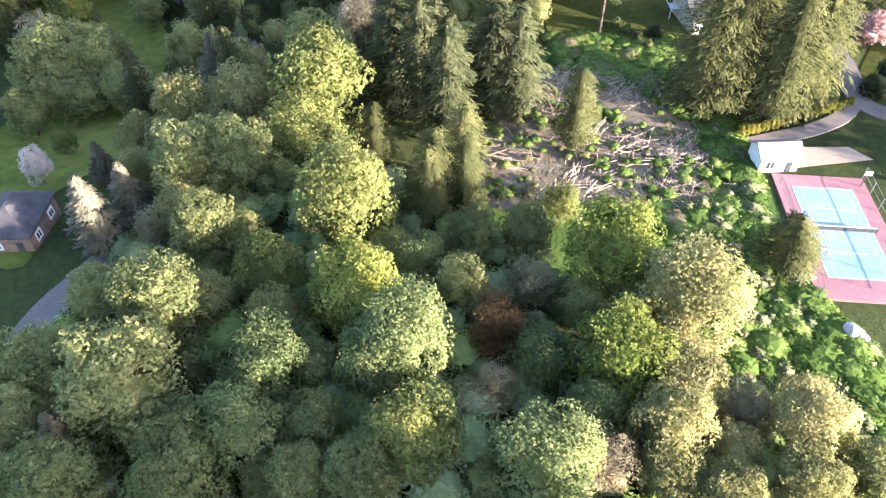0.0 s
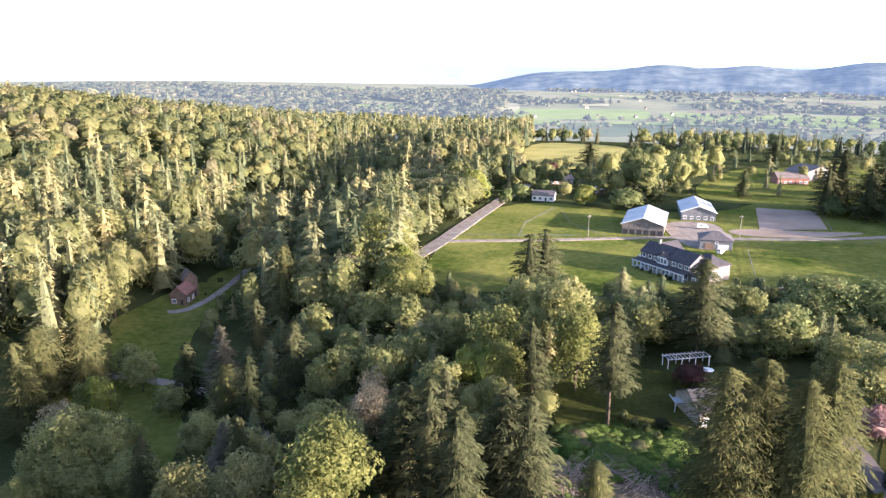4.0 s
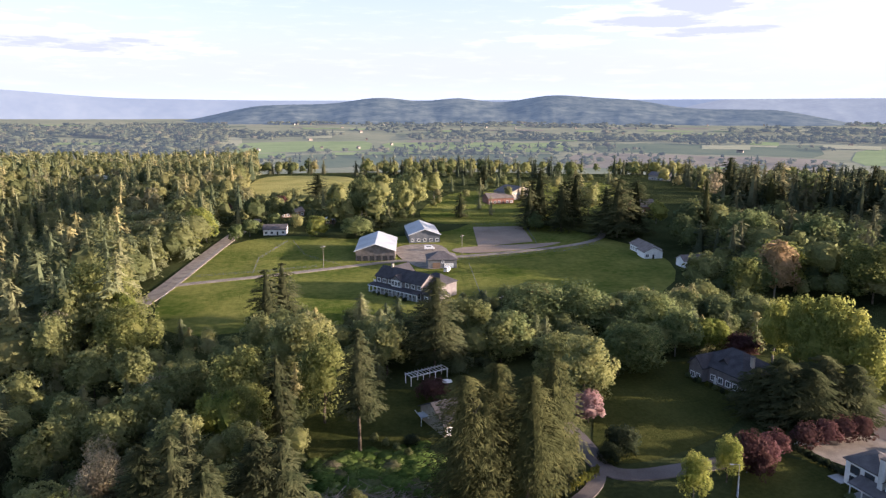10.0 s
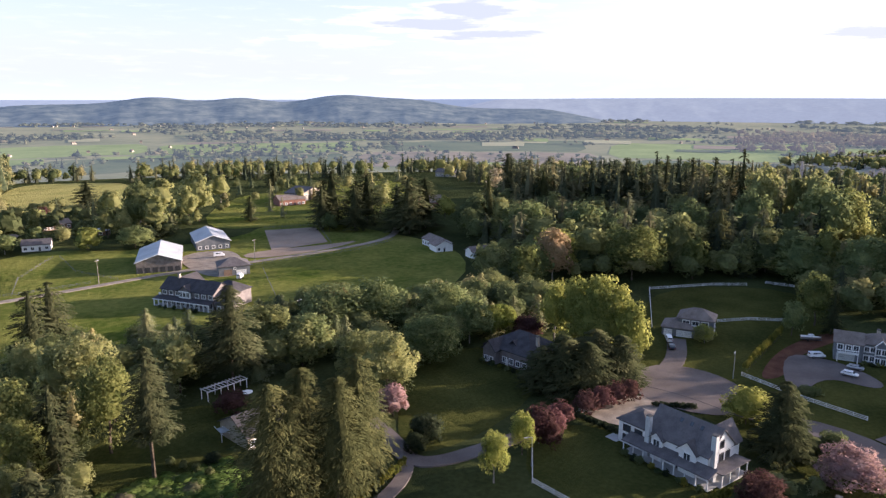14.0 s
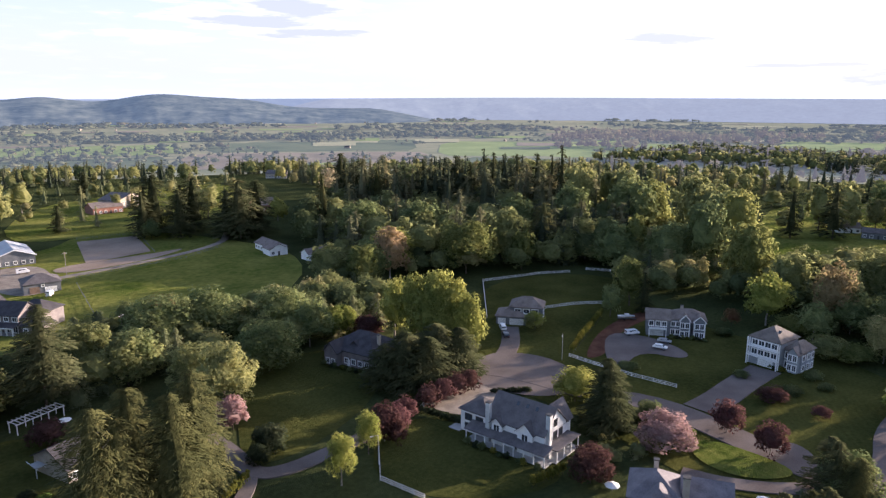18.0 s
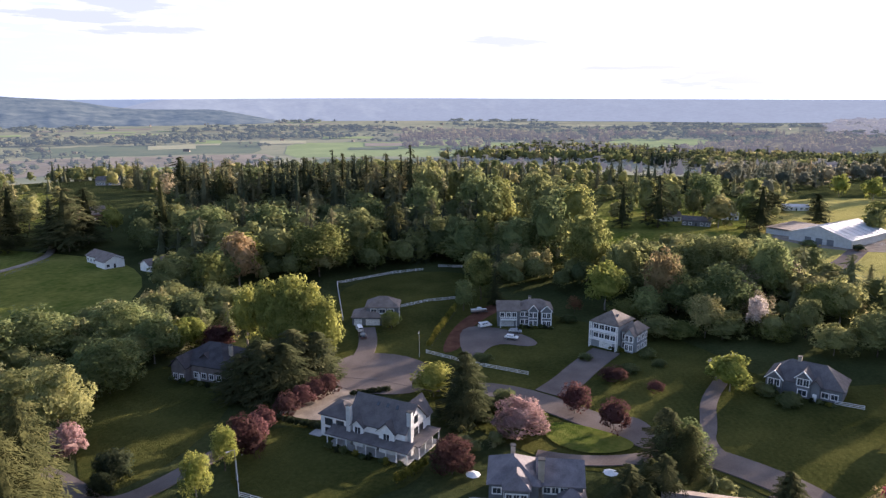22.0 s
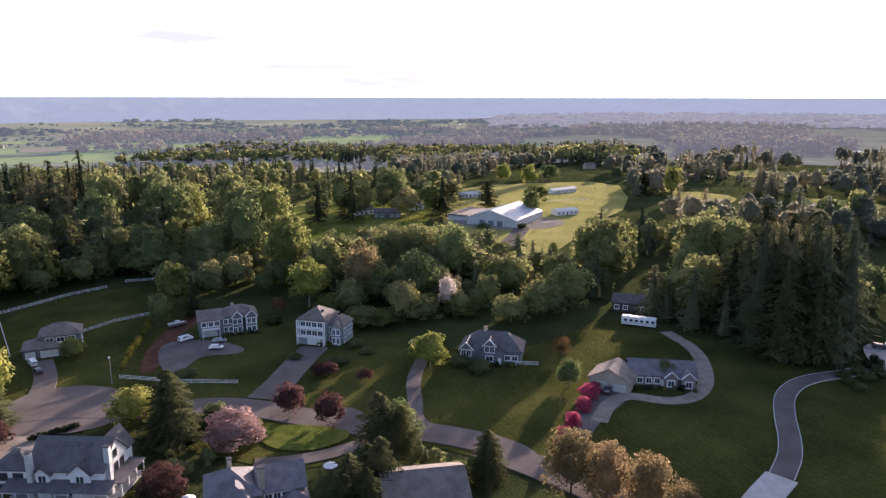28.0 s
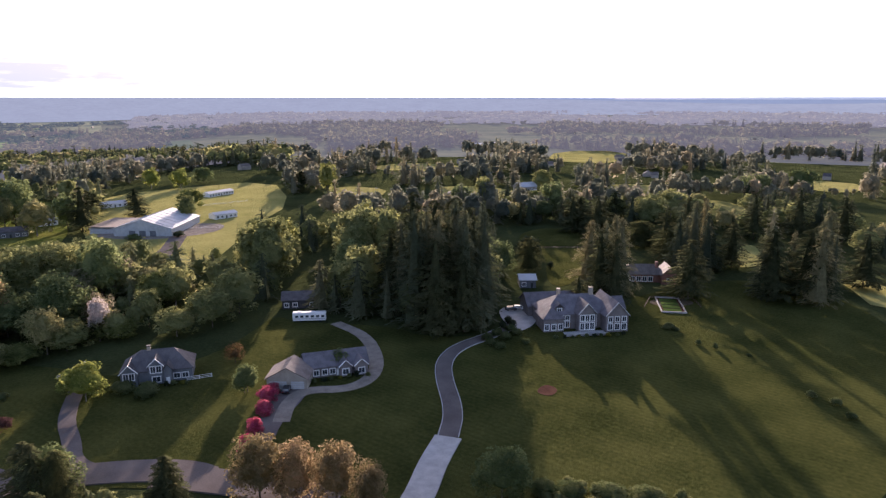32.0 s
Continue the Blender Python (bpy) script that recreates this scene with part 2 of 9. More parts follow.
# one needle colour twice: WOOD_FAR lightened as if sunlit, WOOD_FIRS left dark
WOOD_FAR = wood_material("sunlit_tone_needles", [(0.093, 0.116, 0.066), (0.149, 0.171, 0.089), (0.230, 0.231, 0.118), (0.383, 0.336, 0.156)], 0.3)
WOOD_FIRS = wood_material("dark_wood_needles", [(0.050, 0.065, 0.042), (0.081, 0.096, 0.057), (0.124, 0.130, 0.075), (0.208, 0.189, 0.099)], 0.3)
WOOD_LEAF = wood_material("wood_broadleaf_crowns", [(0.114, 0.136, 0.062), (0.173, 0.193, 0.082), (0.231, 0.241, 0.102), (0.295, 0.286, 0.123), (0.259, 0.241, 0.136)], 0.6)
THICKET_LEAF = wood_material("thicket_leaves", [(0.196, 0.258, 0.127), (0.276, 0.329, 0.173), (0.356, 0.406, 0.196), (0.341, 0.453, 0.120), (0.389, 0.360, 0.226)], 0.55)
BRAMBLE_LEAF = wood_material("bramble_leaves", [(0.055, 0.094, 0.022), (0.085, 0.136, 0.032), (0.116, 0.172, 0.043), (0.155, 0.201, 0.058), (0.171, 0.144, 0.094)], 0.4)
# the next three carry painted haze as emission, stronger with distance
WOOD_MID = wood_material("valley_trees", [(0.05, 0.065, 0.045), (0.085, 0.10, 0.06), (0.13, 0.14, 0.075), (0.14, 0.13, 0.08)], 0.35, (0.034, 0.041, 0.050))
WOOD_RIM = wood_material("hazy_rim_trees", [(0.06, 0.075, 0.05), (0.10, 0.115, 0.07), (0.15, 0.155, 0.085), (0.18, 0.16, 0.10)], 0.5, (0.050, 0.048, 0.056))
WOOD_HORIZON = wood_material("hazy_horizon_trees", [(0.06, 0.075, 0.06), (0.09, 0.105, 0.08), (0.12, 0.13, 0.09), (0.13, 0.125, 0.09)], 0.4, (0.105, 0.104, 0.116))
# paler, greyer leaf colour stands in for haze over the plain
WOOD_PLAIN = wood_material("hazy_plain_trees", [(0.116, 0.137, 0.110), (0.187, 0.201, 0.152), (0.265, 0.259, 0.179), (0.342, 0.302, 0.207)], 0.68)
WOOD_DEEP = wood_material("deep_wood_crowns", [(0.098, 0.124, 0.058), (0.154, 0.182, 0.078), (0.223, 0.242, 0.101), (0.314, 0.318, 0.130), (0.349, 0.318, 0.155)], 0.62)
BARK = material("bark", (0.05, 0.04, 0.03), (0.16, 0.13, 0.10), 1.5, 0.9, 0.6, spec=0.03)
PALE_BARK = material("pale_bark", (0.16, 0.14, 0.12), (0.34, 0.31, 0.27), 1.5, 0.9, 0.4, spec=0.03)
GROUND = material("meadow_ground", (0.036, 0.048, 0.02), (0.085, 0.098, 0.038), 0.035, 0.95, fine=0.9, spec=0.02, blades=0.6)
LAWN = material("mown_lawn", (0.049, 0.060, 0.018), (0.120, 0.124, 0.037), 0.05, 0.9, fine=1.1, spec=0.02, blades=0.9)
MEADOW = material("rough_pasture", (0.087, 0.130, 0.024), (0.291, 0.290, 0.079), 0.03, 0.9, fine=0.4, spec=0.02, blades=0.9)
HAY = material("pale_hay_grass", (0.27, 0.265, 0.085), (0.42, 0.38, 0.14), 0.03, 0.9, fine=0.5, spec=0.02, blades=0.5)


def striped(name, base, width=1.8, amount=0.06):
    """A mown lawn with the faint lines that a mower leaves."""
    m = base.copy()
    m.name = name
    n, l = m.node_tree.nodes, m.node_tree.links
    geo, wave, hsv, span = n.new("ShaderNodeNewGeometry"), n.new("ShaderNodeTexWave"), n.new("ShaderNodeHueSaturation"), n.new("ShaderNodeMapRange")
    turn = n.new("ShaderNodeMapping")
    turn.inputs["Rotation"].default_value = (0, 0, radians(62))
    wave.inputs["Scale"].default_value, wave.inputs["Distortion"].default_value, wave.inputs["Detail"].default_value = 0.31 / width, 2.5, 2
    wave.inputs["Detail Scale"].default_value = 0.12
    l.new(geo.outputs["Position"], turn.inputs[0])
    l.new(turn.outputs[0], wave.inputs["Vector"])
    span.inputs["To Min"].default_value, span.inputs["To Max"].default_value = 1 - amount, 1 + amount
    l.new(wave.outputs["Fac"], span.inputs["Value"])
    l.new(span.outputs[0], hsv.inputs["Value"])
    surface = [x for x in n if x.type == "BSDF_DIFFUSE"][0].inputs["Color"]
    l.new(surface.links[0].from_socket, hsv.inputs["Color"])
    l.new(hsv.outputs[0], surface)
    return m


LAWN_STRIPED = striped("striped_mown_lawn", LAWN)
BRUSH = material("bramble_floor", (0.043, 0.072, 0.020), (0.102, 0.149, 0.038), 0.12, 0.95, 0.8, fine=2.0, spec=0.02)
SLASH = material("cleared_soil_and_twigs", (0.085, 0.070, 0.045), (0.20, 0.165, 0.12), 0.2, 0.95, 0.8, fine=2.2, spec=0.03)
ASPHALT = material("asphalt", (0.118, 0.100, 0.093), (0.188, 0.162, 0.150), 0.12, 0.9, 0.2, fine=3, spec=0.03)
GRAVEL = material("gravel", (0.2, 0.170, 0.140), (0.34, 0.295, 0.245), 0.3, 0.95, 0.4, fine=3, spec=0.03)
CONCRETE = material("concrete", (0.34, 0.33, 0.32), (0.5, 0.49, 0.47), 0.4, 0.85, 0.2, fine=5)
SAND = material("arena_sand", (0.23, 0.180, 0.140), (0.35, 0.280, 0.225), 0.06, 0.95, 0.3, fine=1.5, spec=0.03)


def distance_material(name, dark, light, haze_glow, scale, fine):
    """Far backdrop land: base tones with haze painted in as faint blue emission."""
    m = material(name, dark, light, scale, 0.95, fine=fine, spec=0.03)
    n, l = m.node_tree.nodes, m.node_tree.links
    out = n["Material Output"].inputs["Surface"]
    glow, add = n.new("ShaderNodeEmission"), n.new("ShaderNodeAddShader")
    glow.inputs["Color"].default_value, glow.inputs["Strength"].default_value = (*haze_glow, 1), 1.0
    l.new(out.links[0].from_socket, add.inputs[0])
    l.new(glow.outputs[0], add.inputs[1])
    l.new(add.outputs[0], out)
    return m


# haze colours added as emission; hill bases are blued for haze as well
NEAR_HAZE, PLAIN_HAZE = (0.028, 0.034, 0.042), (0.046, 0.045, 0.050)
VALLEY = distance_material("hazy_valley_ground", (0.15, 0.165, 0.09), (0.27, 0.26, 0.15), NEAR_HAZE, 0.0035, 0.03)
MIST_GROUND = distance_material("hazy_plain_ground", (0.06, 0.08, 0.05), (0.13, 0.14, 0.08), PLAIN_HAZE, 0.01, 0.05)
HAZE_WOOD = distance_material("hazy_hill_forest", (0.030, 0.045, 0.045), (0.14, 0.155, 0.13), (0.037, 0.051, 0.070), 0.010, 0.045)
HAZE_FAR = distance_material("hazy_far_hills", (0.10, 0.12, 0.15), (0.14, 0.16, 0.18), (0.10, 0.122, 0.15), 0.003, 0.02)
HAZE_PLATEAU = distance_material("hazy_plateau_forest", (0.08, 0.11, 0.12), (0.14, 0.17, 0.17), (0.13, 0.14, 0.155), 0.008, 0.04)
WATER = material("bright_inlet_water", (0.5, 0.55, 0.6), (0.6, 0.64, 0.68), 0.01, 0.25, spec=0.8)
ROOF = material("grey_shingles", (0.075, 0.068, 0.070), (0.135, 0.122, 0.124), 0.5, 0.8, 0.3, fine=4, vary=0.15)
ROOF_WARM = material("brown_grey_shingles", (0.125, 0.102, 0.09), (0.225, 0.188, 0.165), 0.5, 0.8, 0.3, fine=4, vary=0.15)
METAL = material("pale_metal_roofing", (0.42, 0.44, 0.46), (0.56, 0.575, 0.595), 0.15, 0.6, 0.1, metal=0.3, fine=2)
WHITE = material("white_paint", (0.68, 0.68, 0.67), (0.82, 0.82, 0.81), 0.8, 0.6, 0.1, fine=6)
GREY_WALL = material("grey_siding", (0.12, 0.13, 0.145), (0.18, 0.19, 0.205), 0.6, 0.75, 0.2, fine=5)
PALE_WALL = material("pale_grey_siding", (0.42, 0.43, 0.43), (0.55, 0.56, 0.56), 0.6, 0.75, 0.2, fine=5)
BLUE_GREY_WALL = material("blue_grey_siding", (0.24, 0.26, 0.28), (0.33, 0.35, 0.37), 0.6, 0.75, 0.2, fine=5)
TAN_WALL = material("tan_siding", (0.3, 0.26, 0.21), (0.42, 0.37, 0.31), 0.6, 0.75, 0.2, fine=5)
BROWN_WALL = material("brown_board_siding", (0.15, 0.10, 0.07), (0.26, 0.18, 0.13), 0.7, 0.8, 0.3, fine=5)
BRICK = material("red_brick", (0.2, 0.09, 0.07), (0.32, 0.16, 0.12), 0.8, 0.85, 0.3, fine=6)
DARK = material("dark_trim", (0.03, 0.03, 0.032), (0.06, 0.06, 0.062), 1, 0.6)
GLASS = material("window_glass", (0.03, 0.036, 0.045), (0.06, 0.07, 0.085), 0.3, 0.08, spec=0.9)
PINK = material("pinkish_court_paint", (0.21, 0.10, 0.115), (0.29, 0.15, 0.165), 0.15, 0.8, 0.1, fine=2)
BLUE = material("blue_court_paint", (0.15, 0.235, 0.47), (0.22, 0.32, 0.55), 0.12, 0.7, 0.05, fine=1)
RUBBER = material("tyre_rubber", (0.012, 0.012, 0.012), (0.03, 0.03, 0.03), 2, 0.8)
CAR_WHITE = material("white_car_paint", (0.72, 0.72, 0.73), (0.8, 0.8, 0.8), 1, 0.25, spec=0.6)
CAR_DARK = material("dark_car_paint", (0.02, 0.022, 0.027), (0.04, 0.04, 0.05), 1, 0.25, spec=0.6)
CAR_SILVER = material("silver_car_paint", (0.35, 0.36, 0.38), (0.45, 0.46, 0.48), 1, 0.3, metal=0.5)
RED_PAINT = material("red_car_paint", (0.3, 0.03, 0.03), (0.4, 0.05, 0.04), 1, 0.3, spec=0.6)
TWIG = material("dead_branches", (0.22, 0.17, 0.13), (0.42, 0.34, 0.27), 0.8, 0.9, spec=0.03)
ROCK = material("pale_boulder", (0.28, 0.26, 0.24), (0.45, 0.42, 0.39), 0.8, 0.9, 0.5)
MULCH = material("bark_mulch", (0.08, 0.04, 0.03), (0.14, 0.075, 0.05), 0.3, 0.95, 0.5, fine=3, spec=0.03)
POND = material("pond_water", (0.1, 0.12, 0.13), (0.16, 0.18, 0.19), 0.2, 0.05, spec=1.0)
ROOF_DARK = material("dark_slate_shingles", (0.034, 0.032, 0.037), (0.070, 0.066, 0.072), 0.5, 0.8, 0.3, fine=4)
ROOF_MAUVE = material("mauve_grey_shingles", (0.115, 0.105, 0.115), (0.2, 0.182, 0.195), 0.5, 0.8, 0.3, fine=4, vary=0.1)
MAUVE_WALL = material("mauve_brown_siding", (0.15, 0.13, 0.13), (0.235, 0.21, 0.205), 0.6, 0.75, 0.2, fine=5)
STALL_WALL = material("weathered_barn_boards", (0.12, 0.105, 0.095), (0.22, 0.195, 0.18), 0.7, 0.8, 0.3, fine=5)


# ---- mesh helpers ----
def mesh_from(name, verts, faces, mats, index=None, smooth=False):
    me = bpy.data.meshes.new(name)
    me.from_pydata([tuple(v) for v in verts], [], [tuple(f) for f in faces])
    for m in mats if isinstance(mats, (list, tuple)) else [mats]:
        me.materials.append(m)
    if index is not None:
        me.polygons.foreach_set("material_index", index)
    if smooth:
        me.polygons.foreach_set("use_smooth", [True] * len(me.polygons))
    me.update()
    return me


def unit(v):
    return v / (np.linalg.norm(v, axis=-1, keepdims=True) + 1e-9)


def quads_mesh(name, corners, mat, more=None, soft=None, soft_more=None, tint=None):
    """A mesh of loose quads (n, 4, 3) and loose triangles (m, 3, 3); soft: a leafy shading normal for each of them."""
    corners = np.asarray(corners, dtype=np.float32)
    nq = len(corners)
    tri = np.zeros((0, 3, 3), np.float32) if more is None else np.asarray(more, dtype=np.float32)
    if soft is not None:
        face = np.cross(corners[:, 1] - corners[:, 0], corners[:, 2] - corners[:, 0])
        back = (face * soft).sum(1) < 0
        corners = corners.copy()
        corners[back] = corners[back][:, ::-1]
        if len(tri):
            face = np.cross(tri[:, 1] - tri[:, 0], tri[:, 2] - tri[:, 0])
            back = (face * soft_more).sum(1) < 0
            tri = tri.copy()
            tri[back] = tri[back][:, ::-1]
    me = bpy.data.meshes.new(name)
    co = np.concatenate([corners.reshape(-1, 3), tri.reshape(-1, 3)])
    me.vertices.add(len(co))
    me.vertices.foreach_set("co", co.ravel())
    me.loops.add(len(co))
    me.loops.foreach_set("vertex_index", np.arange(len(co), dtype=np.int32))
    me.polygons.add(nq + len(tri))
    start = np.concatenate([np.arange(nq) * 4, nq * 4 + np.arange(len(tri)) * 3]).astype(np.int32)
    me.polygons.foreach_set("loop_start", start)
    me.materials.append(mat)
    if tint is not None:
        me.attributes.new("tint", "FLOAT", "POINT").data.foreach_set("value", np.concatenate([np.repeat(tint[0], 4), np.repeat(tint[1], 3)]).astype(np.float32))
    me.update(calc_edges=True)
    if soft is not None:
        me.polygons.foreach_set("use_smooth", np.ones(len(me.polygons), dtype=bool))
        nor = np.repeat(unit(soft), 4, axis=0)
        if len(tri):
            nor = np.concatenate([nor, np.repeat(unit(soft_more), 3, axis=0)])
        me.normals_split_custom_set_from_vertices(nor.astype(np.float32))
    return me


def round_normals(q, t, up=0.35, centre=(0, 0, -0.25), aspect=1.0, rng=None):
    """Leaf normals that follow the mass of a crown, with a little scatter of their own."""
    out = []
    for a in (q, t):
        c = a.mean(1) - np.array(centre)
        c[:, 2] = c[:, 2] / aspect
        n = unit(c) + np.array([0, 0, up])
        if rng is not None:
            n = n + rng.normal(0, 0.38, n.shape)
        out.append(unit(n))
    return out


def axis_normals(q, t, up=0.55, rng=None):
    out = []
    for a in (q, t):
        c = a.mean(1).copy()
        c[:, 2] = 0
        n = unit(c) + np.array([0, 0, up])
        if rng is not None:
            n = n + rng.normal(0, 0.25, n.shape)
        out.append(unit(n))
    return out


def part(name, bm, mat, parent, label="", m=None):
    """Link a bmesh (or a ready mesh) as one mesh object under a thing or a part."""
    if isinstance(bm, bmesh.types.BMesh):
        me = bpy.data.meshes.new(name)
        bm.to_mesh(me)
        bm.free()
        me.materials.append(mat)
    else:
        me = bm
    ob = new(name, me)
    ob.parent = parent
    if m is not None:
        ob.matrix_local = m
    return tagged(ob, label)


def box_bm(x0, y0, z0, x1, y1, z1, bevel=0.0):
    bm = bmesh.new()
    bmesh.ops.create_cube(bm, size=1, matrix=Matrix.Translation(((x0 + x1) / 2, (y0 + y1) / 2, (z0 + z1) / 2)) @ Matrix.Diagonal((x1 - x0, y1 - y0, z1 - z0, 1)))
    if bevel:
        bmesh.ops.bevel(bm, geom=bm.edges[:], offset=bevel, segments=1, affect="EDGES")
    return bm


def thing(name, m, label, category, group="", kind=""):
    ob = new(name)
    ob.matrix_world = m
    ob.empty_display_size = 0.5
    return tagged(ob, label, category, group, kind)


def on_ground(x, y, turn=0.0, lift=0.0):
    return pose(x, y, terrain(x, y) + lift, 0, 0, turn)


def inside(poly, x, y):
    hit, j = False, len(poly) - 1
    for i in range(len(poly)):
        (xi, yi), (xj, yj) = poly[i], poly[j]
        if (yi > y) != (yj > y) and x < (xj - xi) * (y - yi) / (yj - yi) + xi:
            hit = not hit
        j = i
    return hit


def smooth_outline(points, closed, rounds=2):
    for _ in range(rounds):
        out = []
        n = len(points)
        for i in range(n if closed else n - 1):
            a, b = Vector(points[i]), Vector(points[(i + 1) % n])
            out += [a * 0.75 + b * 0.25, a * 0.25 + b * 0.75]
        points = out if closed else [Vector(points[0])] + out + [Vector(points[-1])]
    return [Vector(p) for p in points]


def patch(name, outline, mat, label, lift=0.12, cell=8.0, soft=2, category="ground", edge=0.0):
    """A sheet draped over the ground inside an outline, with a thickness skirt."""
    line = smooth_outline(outline, True, soft)
    if edge:
        line = [p + Vector((noise.noise((p.x * 0.15, p.y * 0.15, 1.0)), noise.noise((p.x * 0.15, p.y * 0.15, 7.0)))) * edge for p in line]
    dense = []
    for i, a in enumerate(line):
        b = line[(i + 1) % len(line)]
        k = max(1, int((b - a).length / cell))
        dense += [a.lerp(b, j / k) for j in range(k)]
    xs, ys = [p.x for p in dense], [p.y for p in dense]
    poly = [(p.x, p.y) for p in dense]
    inner = []
    y = min(ys) + cell / 2
    while y < max(ys):
        x = min(xs) + cell / 2
        while x < max(xs):
            if inside(poly, x, y):
                inner.append(Vector((x, y)))
            x += cell
        y += cell
    n = len(dense)
    from mathutils import geometry
    vs, _, fs, _, _, _ = geometry.delaunay_2d_cdt(dense + inner, [], [list(range(n))], 1, 0.01)
    verts = [(v.x, v.y, terrain(v.x, v.y) + lift) for v in vs]
    ob = new(name, mesh_from(name, verts, fs, mat, smooth=True))
    return tagged(ob, label, category, kind="structure")


def strip(name, line, width, mat, label, lift=0.2, soft=2, category="road"):
    """A road ribbon along a line, draped over the ground, with low side faces."""
    pts = smooth_outline(line, False, soft)
    dense = [pts[0]]
    for a, b in zip(pts, pts[1:]):
        k = max(1, int((b - a).length / 4))
        dense += [a.lerp(b, (j + 1) / k) for j in range(k)]
    verts, faces = [], []
    for i, p in enumerate(dense):
        d = (dense[min(i + 1, len(dense) - 1)] - dense[max(i - 1, 0)]).normalized()
        s = Vector((-d.y, d.x)) * width / 2
        for q, drop in ((p + s * 1.03, -0.25), (p + s, 0), (p - s, 0), (p - s * 1.03, -0.25)):
            verts.append((q.x, q.y, terrain(q.x, q.y) + lift + drop))
        if i:
            o = 4 * (i - 1)
            faces += [(o + j + 1, o + j, o + j + 4, o + j + 5) for j in range(3)]
    ob = new(name, mesh_from(name, verts, faces, mat))
    return tagged(ob, label, category, kind="structure")


# ---- trees ----
def cards(centres, normals, size, rng, stretch=1.0):
    """Loose quads of leaf sprays at centres, roughly facing normals, tilted at random."""
    n = len(centres)
    nor = normals + rng.normal(0, 0.45, (n, 3))
    nor /= np.linalg.norm(nor, axis=1, keepdims=True) + 1e-9
    ref = rng.normal(0, 1, (n, 3))
    u = np.cross(nor, ref)
    u /= np.linalg.norm(u, axis=1, keepdims=True) + 1e-9
    v = np.cross(nor, u)
    s = (size * rng.uniform(0.6, 1.35, (n, 1))) / 2
    u, v = u * s * stretch, v * s
    k = rng.uniform(0.35, 1.0, (n, 4, 1))
    c = centres[:, None, :]
    return np.stack([c[:, 0] - u * k[:, 0] - v * 0.5, c[:, 0] + u * 0.6 - v * k[:, 1], c[:, 0] + u * k[:, 2] + v * 0.6, c[:, 0] - u * 0.5 + v * k[:, 3]], axis=1)


def sprays(q, grow=1.25):
    """Three-cornered leaf sprays from loose quads."""
    c = q.mean(1, keepdims=True)
    return c + (q[:, (0, 1, 2)] - q[:, (0, 1, 2)].mean(1, keepdims=True)) * grow


NO_QUADS = np.zeros((0, 4, 3))


def ball(rng, n):
    d = rng.normal(0, 1, (n, 3))
    return d / np.linalg.norm(d, axis=1, keepdims=True)


def crown_cards(rng, clumps, leaves, size, top=1.35, low=0.35, clump=0.34):
    """A broadleaf crown of radius 1 and height 2*top-ish round (0,0,0): leaf sprays on many clumps."""
    d = ball(rng, clumps)
    d[:, 2] = np.where(d[:, 2] < -0.6, -d[:, 2], d[:, 2])
    reach = rng.uniform(0.5, 0.9, (clumps, 1))
    shape = np.where(d[:, 2:3] > 0, top, 1.0 + low)
    c = d * reach * np.concatenate([np.ones((clumps, 2)), shape], axis=1)
    which = rng.integers(0, clumps, leaves)
    o = ball(rng, leaves)
    out = d[which]
    flip = (o * out).sum(1) < -0.25
    o[flip] *= -1
    r = clump * rng.uniform(0.6, 1.45, clumps)[which][:, None] * rng.uniform(0.75, 1.1, (leaves, 1))
    return cards(c[which] + o * r, o * 0.7 + np.array([0, 0, 0.3]), size, rng), unit(o * 0.75 + unit(out) * 0.5 + np.array([0, 0, 0.22]))


def clump_normals(own, t, rng, scatter=0.16):
    """Shading normals of leaf sprays that follow the clump they grow on; the inner mass faces outward."""
    core = unit(t[len(own):].mean(1) + np.array([0, 0, 0.1]))
    n = np.concatenate([own, core])
    return NO_QUADS[:, 0], unit(n + rng.normal(0, scatter, n.shape))


def core_tris(rng, radius, top, sides=9, rings=5, low=0.7):
    """A closed lumpy inner mass, so that no light falls straight through a crown."""
    p = []
    for i in range(rings + 1):
        a = math.pi * i / rings
        z = math.cos(a)
        z *= top if z > 0 else low
        p.append([(math.sin(a) * radius * math.cos(6.283 * j / sides + i) * rng.uniform(0.75, 1.15), math.sin(a) * radius * math.sin(6.283 * j / sides + i) * rng.uniform(0.75, 1.15), z * radius) for j in range(sides)])
    t = []
    for i in range(rings):
        for j in range(sides):
            a, b, c, d = p[i][j], p[i][(j + 1) % sides], p[i + 1][j], p[i + 1][(j + 1) % sides]
            t += [(a, c, b), (b, c, d)]
    return np.array(t)


